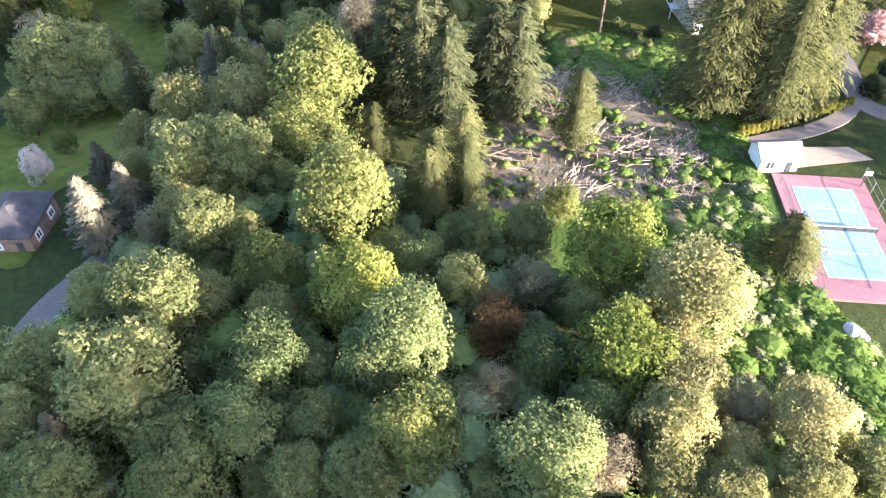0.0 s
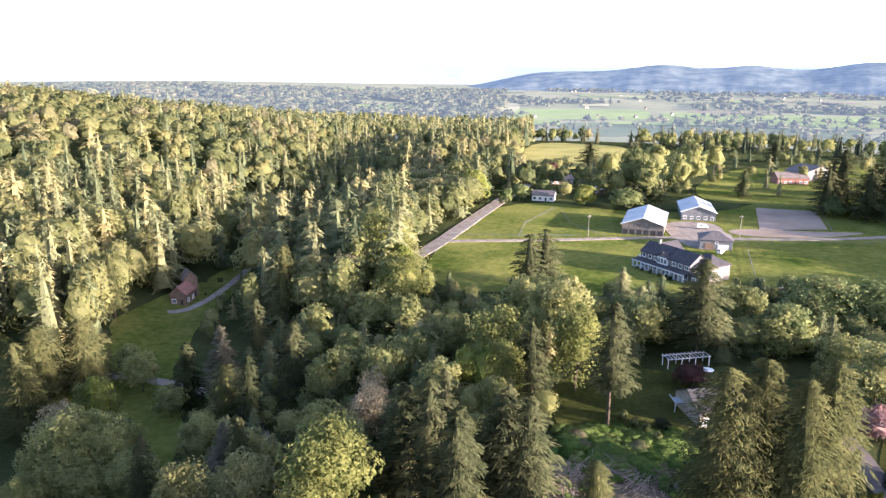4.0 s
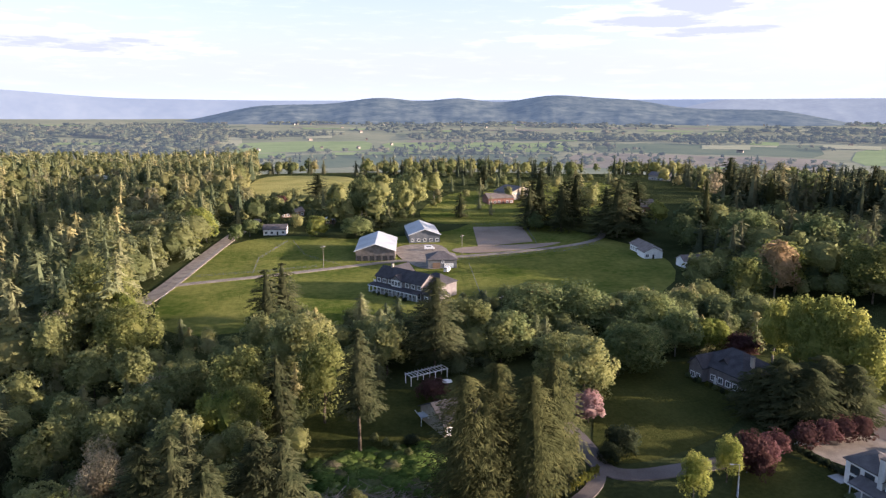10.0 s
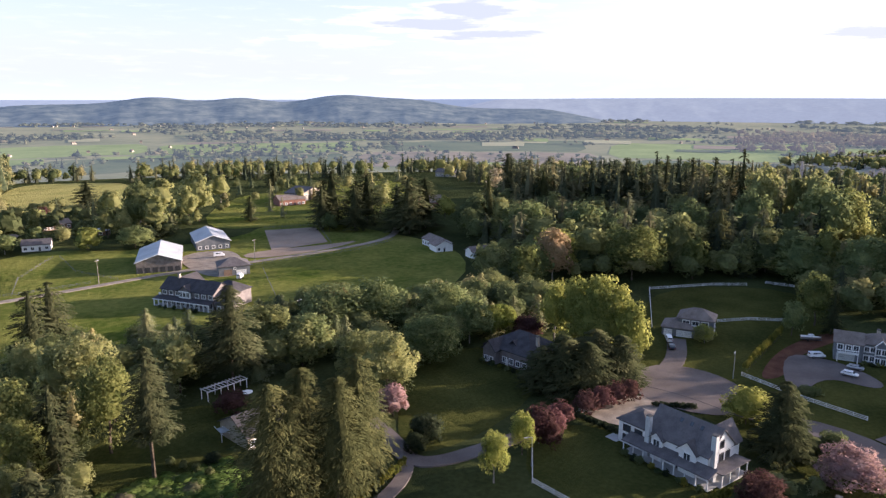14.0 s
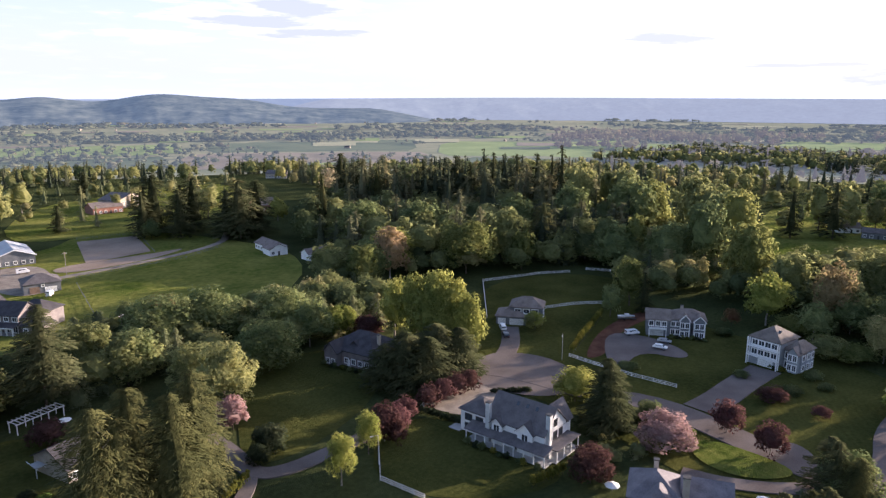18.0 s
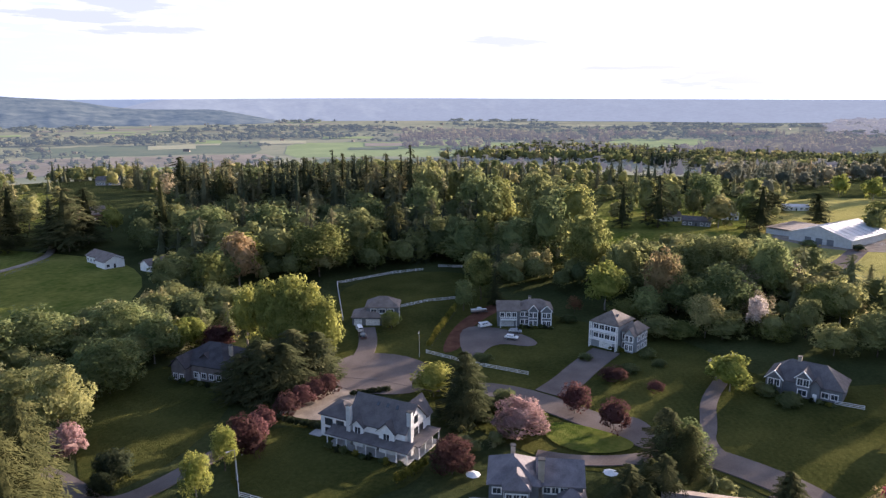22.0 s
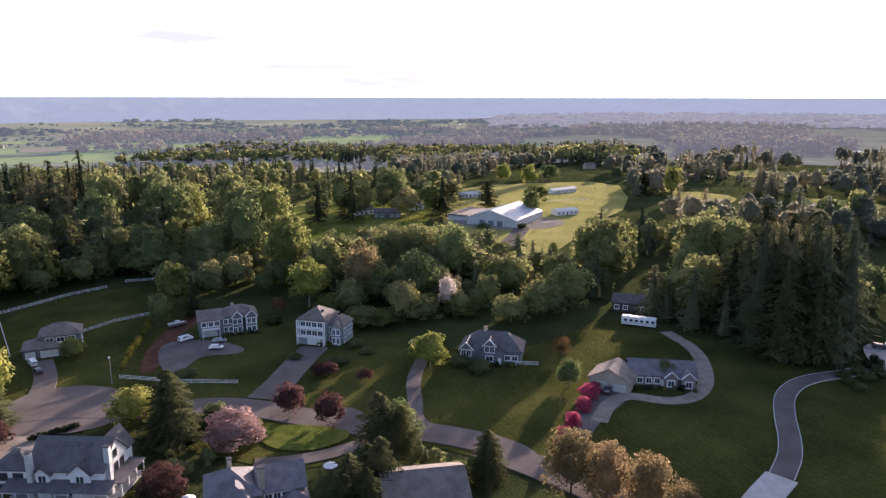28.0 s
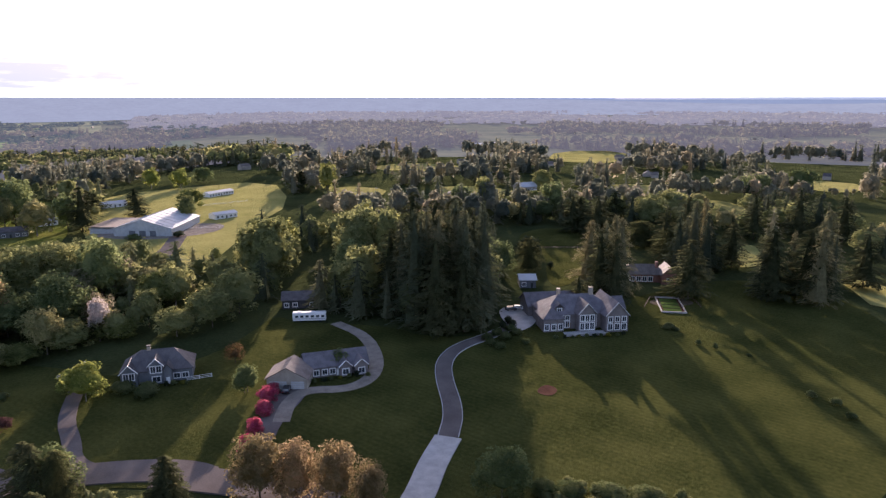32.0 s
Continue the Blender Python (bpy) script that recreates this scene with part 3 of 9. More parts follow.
def conifer_cards(rng, boughs, per, size, ragged=0.2, droop=0.35, low=0.06, power=0.85, aspect=5.0, spread=0.28):
    """A conifer of height 1 and lower radius 1 that will be about aspect times as tall as its radius: boughs of small sprays."""
    f = rng.uniform(0, 1, boughs) ** 1.25
    z = low + (0.97 - low) * f
    ln = ((1 - f) ** power * 0.95 + 0.05) * np.where(f < 0.15, 0.62 + 2.5 * f, 1.0) * rng.uniform(1 - 1.7 * ragged, 1 + ragged, boughs)
    a = rng.uniform(0, 6.283, boughs)
    which = np.repeat(np.arange(boughs), per)
    n = len(which)
    g = rng.uniform(0.25, 1.0, n) ** 0.75
    d = np.stack([np.cos(a), np.sin(a), np.zeros(boughs)], 1)[which]
    s = np.stack([-np.sin(a), np.cos(a), np.zeros(boughs)], 1)[which]
    L = ln[which][:, None]
    side = rng.normal(0, 1, (n, 1)) * spread * L * (1.15 - g[:, None])
    hang = -droop * L[:, 0] * g ** 1.5 + rng.normal(0, 0.04, n)
    c = d * L * g[:, None] + s * side
    c[:, 2] = z[which] * aspect + hang
    out = d * 1.0 + s * rng.normal(0, 0.5, (n, 1)) + np.stack([np.zeros(n), np.zeros(n), -droop * 1.6 * g], 1)
    out /= np.linalg.norm(out, axis=1, keepdims=True)
    wide = np.cross(out, np.array([0, 0, 1.0]))
    wide /= np.linalg.norm(wide, axis=1, keepdims=True) + 1e-9
    wide[:, 2] += rng.normal(0, 0.35, n)
    k = size * rng.uniform(0.6, 1.3, (n, 1)) * (0.55 + 0.45 * L)
    u, v = out * k, wide * k * 0.55
    q = np.stack([c - u * 0.7 - v * 0.7, c + u * 0.8 - v * 0.35, c + u + v * 0.2, c - u * 0.5 + v * 0.8], 1)
    q[:, :, 2] /= aspect
    return q


def trunk_mesh(name, mat, height, radius, limbs=0, seed=0, top=0.15):
    """A tapered, slightly bent trunk with limbs."""
    rng = random.Random(seed)
    verts, faces = [], []

    def tube(a, b, ra, rb, sides=7):
        d = (b - a).normalized()
        u = d.orthogonal().normalized()
        v = d.cross(u)
        o = len(verts)
        for p, r in ((a, ra), (b, rb)):
            for j in range(sides):
                q = p + (u * math.cos(6.283 * j / sides) + v * math.sin(6.283 * j / sides)) * r
                verts.append(tuple(q))
        for j in range(sides):
            k = (j + 1) % sides
            faces.append((o + j, o + k, o + sides + k, o + sides + j))

    p, n = Vector((0, 0, -0.4)), 5
    for i in range(n):
        q = Vector((rng.uniform(-0.02, 0.02) * height, rng.uniform(-0.02, 0.02) * height, height * (i + 1) / n))
        tube(p, q, radius * (1 - (1 - top) * i / n) * (1.25 if i == 0 else 1), radius * (1 - (1 - top) * (i + 1) / n))
        p = q
    for i in range(limbs):
        z = height * rng.uniform(0.35, 0.92)
        a = rng.uniform(0, 6.283)
        ln = height * rng.uniform(0.18, 0.34)
        s = Vector((0, 0, z))
        e = s + Vector((math.cos(a) * 0.75, math.sin(a) * 0.75, 0.75)) * ln
        tube(s, e, radius * 0.4, radius * 0.1, 5)
        for _ in range(2):
            g = s.lerp(e, rng.uniform(0.4, 0.8))
            tube(g, g + Vector((rng.uniform(-1, 1), rng.uniform(-1, 1), rng.uniform(0.2, 1))).normalized() * ln * 0.5, radius * 0.16, radius * 0.04, 4)
    return mesh_from(name, verts, faces, mat)


def twig_cards(rng, n, top=1.2):
    """Fine bare twigs: long thin slivers that fan out from the middle of a crown."""
    d = ball(rng, n)
    d[:, 2] = np.abs(d[:, 2]) * 0.9 + 0.15
    d[:, 2] *= top
    a = d * rng.uniform(0.15, 0.55, (n, 1)) - np.array([0, 0, 0.35])
    b = a + d * rng.uniform(0.3, 0.6, (n, 1)) + rng.normal(0, 0.08, (n, 3))
    s = np.cross(b - a, rng.normal(0, 1, (n, 3)))
    s /= np.linalg.norm(s, axis=1, keepdims=True) + 1e-9
    return np.stack([a - s * 0.012, a + s * 0.012, b + s * 0.004, b - s * 0.004], axis=1)


CROWNS = {}


def crown_mesh(kind, fine, seed):
    """Shared crown meshes: base radius 1; broadleaf centred, conifers standing from 0 to 1."""
    key = (kind, fine, seed)
    if key in CROWNS:
        return CROWNS[key]
    rng = np.random.default_rng(hash_of(key))
    mat = FOLIAGE[kind]
    if kind in ("fir", "cedar", "spruce"):
        boughs, per, size = ((300, 17, 0.14), (190, 12, 0.19), (140, 9, 0.27), (300, 17, 0.14))[fine]
        if kind == "spruce":
            q = conifer_cards(rng, boughs, per, size * 1.5, 0.25, 0.12, 0.08, 0.9, 3.4, 0.2)
        elif kind == "cedar":
            q = conifer_cards(rng, int(boughs * 1.5), per, size * 0.68, 0.3, 0.5, 0.02, 0.34, 6.4, 0.42)
        else:
            q = conifer_cards(rng, boughs, per, size, 0.32, 0.34, 0.02, 0.52, 5.4, 0.36)
        k = 0.5 if kind == "cedar" else 0.36
        ring = [(k * (1 - z) ** 0.75 * math.cos(j), k * (1 - z) ** 0.75 * math.sin(j), z) for z in (0.12, 0.5, 0.93) for j in np.arange(0, 6.28, 0.785)]
        t = [(ring[o + j], ring[o + (j + 1) % 8], ring[o + 8 + j]) for o in (0, 8) for j in range(8)]
        t += [(ring[o + (j + 1) % 8], ring[o + 8 + (j + 1) % 8], ring[o + 8 + j]) for o in (0, 8) for j in range(8)]
        t = np.concatenate([sprays(q, 1.3), np.array(t)])
        me = quads_mesh(kind + "_crown", NO_QUADS, mat, t, *axis_normals(NO_QUADS, t, 0.5, rng))
    elif kind in ("bud", "rust"):
        n = (1500, 800, 320, 2600)[fine]
        q = twig_cards(rng, n // 2)
        t = np.concatenate([sprays(crown_cards(rng, 40, 2 * n, (0.075, 0.1, 0.17, 0.055)[fine])[0]), core_tris(rng, 0.5, 1.2, 7, 5)])
        me = quads_mesh(kind + "_crown", q, mat, t, *round_normals(q, t, rng=rng))
    else:
        clumps, leaves, size = ((110, 6600, 0.088), (70, 2100, 0.14), (36, 700, 0.25), (130, 11000, 0.072))[fine]
        top, low, clump = 1.3, 0.35, 0.27
        if kind == "alder":
            top, clump = 1.5, 0.22
        if kind in ("willow", "gold"):
            top, low = 1.5, 0.6
        if kind in ("cherry", "white"):
            clump = 0.2
        q4, own = crown_cards(rng, clumps, leaves, size, top, low, clump)
        t = sprays(q4)
        q = twig_cards(rng, leaves // 14, top) if kind in ("alder", "willow", "cherry") else NO_QUADS
        t = np.concatenate([t, core_tris(rng, 0.62 if fine in (0, 3) else 0.76, top, 9 if fine != 2 else 6, 5 if fine != 2 else 4)])
        me = quads_mesh(kind + "_crown", q, mat, t, round_normals(q, t, 0.25, (0, 0, -0.2), 1.2, rng)[0], clump_normals(own, t, rng, 0.24 if fine in (0, 3) else 0.16)[1])
    CROWNS[key] = me
    return me


def hash_of(key):
    v = 7
    for ch in repr(key):
        v = (v * 131 + ord(ch)) % 1000003
    return v


TREE_WORDS = {
    "maple": ("bigleaf_maple", "round yellow-green maple in fresh spring leaf among woodland"),
    "lime": ("lime_green_maple", "bright lime-green broadleaf tree in new leaf"),
    "green": ("broadleaf_tree", "deep green broadleaf tree with a full crown"),
    "alder": ("alder_tree", "grey-green alder with fine airy twigs"),
    "pale": ("pale_tree", "alder-like tree in pale yellow-green, toned as if sunlit"),
    "willow": ("willow_tree", "large golden-green willow with upright feathery crown"),
    "bud": ("budding_tree", "pale brown budding tree with mostly bare twigs"),
    "gold": ("budding_poplar", "upright golden-tan tree in bud beside the lane"),
    "rust": ("russet_tree", "small russet tree with reddish spring buds"),
    "fir": ("fir_tree", "tall dark green fir with drooping boughs"),
    "cedar": ("cedar_tree", "broad red cedar with hanging olive-green fronds"),
    "spruce": ("spruce_tree", "pale sunlit spruce with open layered boughs"),
    "plum": ("plum_tree", "dark purple-leaved plum tree beside the drive"),
    "cherry": ("cherry_tree", "pink flowering cherry tree in blossom"),
    "white": ("blossom_tree", "white blossoming fruit tree by the garden"),
    "magenta": ("rhododendron", "magenta flowering rhododendron bush by the drive"),
    "hedge": ("arborvitae", "narrow yellow-green clipped arborvitae column in a row"),
    "bush": ("shrub", "rounded green garden shrub on the ground"),
    "dark": ("shrub", "dark green low shrub on the ground"),
}
TRUNKS = {}
tree_count = [0]


def tree(kind, x, y, height, radius, fine=None, bare=None, group=""):
    """One tree or shrub standing on the ground: trunk and crown under an empty."""
    tree_count[0] += 1
    rng = random.Random(tree_count[0] * 37)
    name, label = TREE_WORDS[kind]
    root = thing(name, on_ground(x, y, rng.uniform(0, 360)), label, "shrub" if kind in ("bush", "dark", "magenta", "hedge") else "tree", group or name.replace("_", " ") + "s")
    r = math.hypot(x, y)
    if fine is None:
        fine = 3 if r < 105 and not kind in ("bush", "dark", "magenta", "hedge") else 0 if r < 145 else (1 if r < 280 else 2)
    while fine in (1, 2) and (0.085, 0.14, 0.25)[fine] * radius > 0.0055 * r:
        fine -= 1
    me = crown_mesh(kind, fine, rng.randrange(3 if fine < 3 else 2))
    conifer = kind in ("fir", "cedar", "spruce")
    low = kind in ("bush", "dark", "magenta", "hedge")
    if bare is None:
        bare = (0.13 if kind == "cedar" else 0.06) if conifer else (0.0 if low else (0.1 if radius > 2.2 else 0.22))
    th = height * (0.92 if conifer else 0.72)
    key = (conifer, low, fine, rng.randrange(3))
    if key not in TRUNKS:
        TRUNKS[key] = trunk_mesh("trunk", BARK if conifer or key[3] else PALE_BARK, 1.0, 0.021 if conifer else 0.025, 0 if conifer or low else (9 if fine != 2 else 4), key[3])
    part("trunk", TRUNKS[key], None, root, m=Matrix.Diagonal((th if not conifer else max(th * 0.8, 12), th if not conifer else max(th * 0.8, 12), th * (0.4 if low else 1), 1)))
    if conifer:
        m = Matrix.Translation((0, 0, height * bare)) @ Matrix.Diagonal((radius, radius, height * (1 - bare), 1))
    else:
        top = {"alder": 1.55, "willow": 1.5, "gold": 1.5}.get(kind, 1.3) * 0.92
        bottom = 1.0 if not low else 0.9
        half = min(height * (1 - bare) / (top + bottom), radius * 1.35)
        m = Matrix.Translation((0, 0, height - half * top)) @ Matrix.Diagonal((radius, radius, half, 1))
    part("crown", me, None, root, m=m)
    return root


# ---- woodland of uncounted trees ----
def wood_unit(kind, fine, seed):
    """A cheap tree of height 1 and radius 1 for uncounted woodland, as (quads, triangles)."""
    rng = np.random.default_rng(seed)
    if kind == "fir":
        boughs, per, size = ((80, 6, 0.27), (46, 5, 0.34), (12, 3, 0.9), (230, 13, 0.12))[fine]
        q = conifer_cards(rng, boughs, per, size, 0.34, 0.3, 0.05, 0.68, 4.2, 0.4)
        apex, ring = (0, 0, 0.98), [(0.42 * math.cos(a), 0.42 * math.sin(a), 0.06) for a in np.arange(0, 6.2, 1.257)]
        t = np.concatenate([sprays(q, 1.3), np.array([(ring[j], ring[(j + 1) % 5], apex) for j in range(5)])])
        return (NO_QUADS, t, *axis_normals(NO_QUADS, t, 0.5, rng))
    clumps, leaves, size = ((30, 400, 0.24), (16, 105, 0.46), (9, 32, 0.8), (50, 1050, 0.145))[fine]
    q, own = crown_cards(rng, clumps, leaves, size, 1.3, 0.3, 0.32)
    t = np.concatenate([sprays(q), core_tris(rng, 0.84, 1.3, 7, 5)])
    s = np.array([1, 1, 0.78 / 2.3])
    nq, nt = clump_normals(own, t, rng)
    return NO_QUADS, t * s + [0, 0, 0.55], nq, nt


UNITS = {}


def woodland(name, outlines, spacing, label, firs=0.5, height=(15, 25), fine=1, holes=(), seed=1, spread=0.22, thin=None, gaps=None, low=(), leaf_mat=None, fir_mat=None):
    """Uncounted trees scattered over outlines, joined into one mesh for conifers and one for broadleaf trees."""
    rng = np.random.default_rng(seed)
    lists = {"fir": ([], [], [], [], [], []), "leaf": ([], [], [], [], [], [])}
    for poly in outlines:
        xs, ys = [p[0] for p in poly], [p[1] for p in poly]
        nx = int((max(xs) - min(xs)) / spacing) + 1
        ny = int((max(ys) - min(ys)) / spacing) + 1
        for i in range(nx):
            for j in range(ny):
                x = min(xs) + (i + rng.uniform(0.0, 1.0)) * spacing
                y = min(ys) + (j + rng.uniform(0.0, 1.0)) * spacing
                if not inside(poly, x, y) or any(inside(h, x, y) for h in holes):
                    continue
                if gaps and noise.noise((x * gaps[0], y * gaps[0], seed * 1.7)) < gaps[1]:
                    continue
                if thin and rng.uniform() < thin:
                    continue
                mass = noise.noise((x * 0.012, y * 0.012, seed * 3.1)) * 0.9
                kind = "fir" if rng.uniform() + mass * 0.6 < firs else "leaf"
                key = (kind, fine, int(rng.integers(0, 5)))
                if key not in UNITS:
                    UNITS[key] = wood_unit(*key)
                q, t, nq, nt = UNITS[key]
                h = rng.uniform(*height) * (1.12 if kind == "fir" else 0.88) * (0.4 if any(inside(p, x, y) for p in low) else 1.0)
                r = h * spread * rng.uniform(0.75, 1.3) * (1.25 if kind == "fir" else 1.45)
                a = rng.uniform(0, 6.283)
                rot = np.array([[math.cos(a) * r, math.sin(a) * r, 0], [-math.sin(a) * r, math.cos(a) * r, 0], [0, 0, h]])
                at = np.array([x, y, terrain(x, y)])
                lists[kind][0].append(q @ rot + at)
                lists[kind][1].append(t @ rot + at)
                spin = np.array([[math.cos(a), math.sin(a), 0], [-math.sin(a), math.cos(a), 0], [0, 0, 1]])
                lists[kind][2].append(nq @ spin)
                lists[kind][3].append(nt @ spin)
                own = min(1.0, max(0.0, 0.5 + 0.45 * mass + rng.normal(0, 0.24)))
                lists[kind][4].append(np.full(len(q), own))
                lists[kind][5].append(np.full(len(t), own))
    for kind, mat, word in (("fir", fir_mat or WOOD_FAR, "conifers"), ("leaf", leaf_mat or WOOD_LEAF, "broadleaf")):
        if lists[kind][0]:
            me = quads_mesh(name, np.concatenate(lists[kind][0]), mat, *(np.concatenate(lists[kind][i]) for i in (1, 2, 3)), tint=(np.concatenate(lists[kind][4]), np.concatenate(lists[kind][5])))
            tagged(new(name + "_" + word, me), label + (" of dark conifers" if kind == "fir" else " of spring-green broadleaf trees"), "woodland", kind="stuff")


# ---- ground sheet, valley and far hills ----
def polar(r, a):
    return (r * math.sin(radians(a)), r * math.cos(radians(a)))


def sector(a0, a1, r0, r1, n=10):
    out = [polar(r1, a0 + (a1 - a0) * i / n) for i in range(n + 1)]
    return out + [polar(r0, a1 - (a1 - a0) * i / n) for i in range(n + 1)]


def ground_sheet():
    rings = [0.01] + [14 * 1.062 ** i for i in range(98)]
    rings = [r for r in rings if r < 4850] + [4900]
    n = 288
    verts, faces, index = [], [], []
    for i, r in enumerate(rings):
        for j in range(n):
            x, y = polar(r, 360 * j / n)
            verts.append((x, y, terrain(x, y)))
    for i in range(len(rings) - 1):
        for j in range(n):
            k = (j + 1) % n
            faces.append((i * n + j, (i + 1) * n + j, (i + 1) * n + k, i * n + k)[::-1])
            # far rings take the ground materials with painted haze
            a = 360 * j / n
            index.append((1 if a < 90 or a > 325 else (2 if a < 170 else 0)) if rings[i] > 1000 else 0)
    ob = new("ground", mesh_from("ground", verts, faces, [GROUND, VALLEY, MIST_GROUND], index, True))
    tagged(ob, "rolling ground of grass, brush and far valley fields", "ground", kind="structure")


ground_sheet()


def hill_range(name, a0, a1, near, far, crest, mat, label, rough=6.0, seed=0.0, rows=16, foot=-60.0):
    """A wooded range: a mesh that rises from its foot to a crest line given by azimuth, lumpy with tree masses."""
    n = int((a1 - a0) * 6)
    verts, faces = [], []
    w = rows + 3
    for i in range(n + 1):
        a = a0 + (a1 - a0) * i / n
        ends = step(a0, a0 + 9, a) * (1 - step(a1 - 9, a1, a))
        top = foot + (crest(a) - foot) * ends
        for j in range(rows + 1):
            f = j / rows
            x, y = polar(near + (far - near) * f, a)
            lump = noise.fractal((a * 0.4, f * 2.0, seed), 1.0, 2.0, 3) * rough * (1 - f ** 3) + noise.noise((a * 2.6, f * 6, seed + 5)) * rough * 0.14
            verts.append((x, y, foot + (top - foot) * f ** 0.8 + lump * ends * (1 if j else 0)))
        verts.append(verts[-1])
        verts.append((*polar(far + 120, a), -200))
    for i in range(n):
        for j in range(w - 1):
            if j != rows:
                faces.append((i * w + j, (i + 1) * w + j, (i + 1) * w + j + 1, i * w + j + 1)[::-1])
    ob = new(name, mesh_from(name, verts, faces, mat, smooth=True))
    tagged(ob, label, "hills", kind="structure")


def bumps(a, *peaks):
    """Height over the camera's level from (azimuth, width, height) swells."""
    return sum(h * math.exp(-((a - c) / w) ** 2) for c, w, h in peaks)


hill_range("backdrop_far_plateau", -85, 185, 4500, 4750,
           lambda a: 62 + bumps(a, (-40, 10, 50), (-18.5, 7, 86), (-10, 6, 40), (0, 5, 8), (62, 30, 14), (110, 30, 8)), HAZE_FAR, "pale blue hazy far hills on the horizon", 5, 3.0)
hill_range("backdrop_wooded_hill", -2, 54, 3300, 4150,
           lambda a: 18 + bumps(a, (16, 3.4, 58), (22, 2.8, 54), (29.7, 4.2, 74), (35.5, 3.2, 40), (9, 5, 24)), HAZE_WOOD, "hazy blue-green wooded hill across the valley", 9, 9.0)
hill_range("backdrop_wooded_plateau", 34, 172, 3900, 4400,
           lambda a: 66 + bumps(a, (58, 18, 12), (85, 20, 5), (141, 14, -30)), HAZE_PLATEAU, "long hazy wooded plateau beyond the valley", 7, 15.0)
# tilted sheet, shaped to read as a water strip from the camera
tagged(new("water", mesh_from("water", [(*polar(r, a), z) for a in (129, 133, 137, 141, 145, 149, 153) for r, z in ((4390, 60), (4440, 71))],
                              [(2 * i + 1, 2 * i, 2 * i + 2, 2 * i + 3) for i in range(6)], WATER)), "bright strip of distant inlet water", "water", kind="structure")

# ---- lawns, pastures, cleared ground ----
PASTURE = [(-11.2, 241.6), (-11.0, 305.5), (18.7, 394.1), (61.2, 407.8), (88.6, 378.6), (151.6, 383.0), (173.9, 410.4), (211.6, 398.5), (224.5, 336.2), (229.2, 276.7), (177.7, 218.6), (148.9, 212.7), (124.8, 251.7), (82.9, 230.0), (31.0, 239.4)]
UPPER = [(61.9, 699.1), (114.6, 840.1), (178.7, 759.9), (145.0, 585.2), (89.4, 532.6), (55.5, 558.6)]
BACK_FIELDS = [(134.3, 416.7), (200.4, 545.9), (273.9, 559.8), (349.5, 594.0), (394.4, 551.8), (276.6, 402.9), (196.1, 398.9)]
BACKYARD = [(25.5, 168.6), (53.5, 175.6), (60.3, 157.8), (50.5, 131.8), (30.5, 132.9), (20.4, 145.1)]
SIDE_LAWN = [(113.5, 166.0), (86.2, 129.9), (80.2, 116.6), (99.6, 114.5), (131.9, 125.9), (151.6, 150.2), (139.8, 164.0)]
HOUSE_LAWN = [(112.1, 111.2), (90.2, 90.1), (110.3, 63.1), (131.4, 66.7), (136.7, 78.7), (128.1, 103.2)]
CLOSE_LAWNS = [(244.4, 173.7), (292.0, 135.8), (250.6, 99.6), (236.5, 63.2), (238.2, 36.8), (225.8, 18.1), (207.4, 1.6), (211.0, -17.3), (223.5, -33.7), (252.5, -54.1), (208.0, -55.2), (145.6, -34.7), (139.4, -8.2), (149.9, 11.9), (135.2, 31.9), (139.3, 51.5), (152.1, 81.3), (153.2, 111.3), (189.0, 137.1)]
ESTATE = [(203.0, 59.8), (206.3, 14.9), (206.2, -30.3), (242.8, -42.4), (218.7, -82.1), (198.3, -90.1), (190.4, -119.6), (208.2, -179.8), (218.9, -232.7), (200.2, -262.8), (151.3, -251.4), (101.4, -193.1), (68.1, -122.2), (90.7, -55.8), (127.8, -25.7), (168.5, 26.8)]
FAR_LAWN = [(335.3, -203.5), (352.7, -235.9), (325.6, -249.1), (256.5, -198.8), (230.9, -166.5), (243.8, -165.3), (290.0, -197.8)]
TREE_LAWN = [(531.3, 136.5), (596.1, 106.0), (628.1, 38.1), (485.5, 21.1), (399.5, 28.8), (321.2, 61.3), (333.0, 80.7)]
ARENA_FIELDS = [(594.0, 12.0), (655.1, -33.0), (688.9, -150.1), (515.9, -121.4), (424.5, -75.2), (348.1, -43.7), (330.9, -15.5), (432.1, 18.7)]
RAVINE_LAWN = [(-118.8, 177.0), (-116.7, 216.4), (-124.0, 236.3), (-115.5, 266.6), (-100.9, 327.6), (-91.9, 305.0), (-93.0, 235.0), (-88.5, 197.3), (-65.9, 151.6), (-58.4, 112.5), (-80.2, 111.9)]
COTTAGE_LAWN = [(-96.8, 114.6), (-89.9, 128.5), (-63.6, 120.3), (-58.6, 101.0), (-69.4, 94.4), (-60.4, 72.5), (-70.7, 68.9)]
CLEARING = [(8.2, 116.0), (24.4, 123.6), (44.0, 119.5), (48.7, 103.2), (48.3, 90.8), (29.2, 85.2), (20.1, 86.5), (6.0, 83.8), (3.5, 96.9)]
BRAMBLE = [(21.6, 141.8), (51.3, 141.8), (55.9, 103.3), (53.9, 78.8), (55.9, 63.0), (62.0, 55.3), (52.9, 35.0), (33.0, 45.8), (30.7, 69.2), (9.7, 69.1), (4.3, 90.8)]
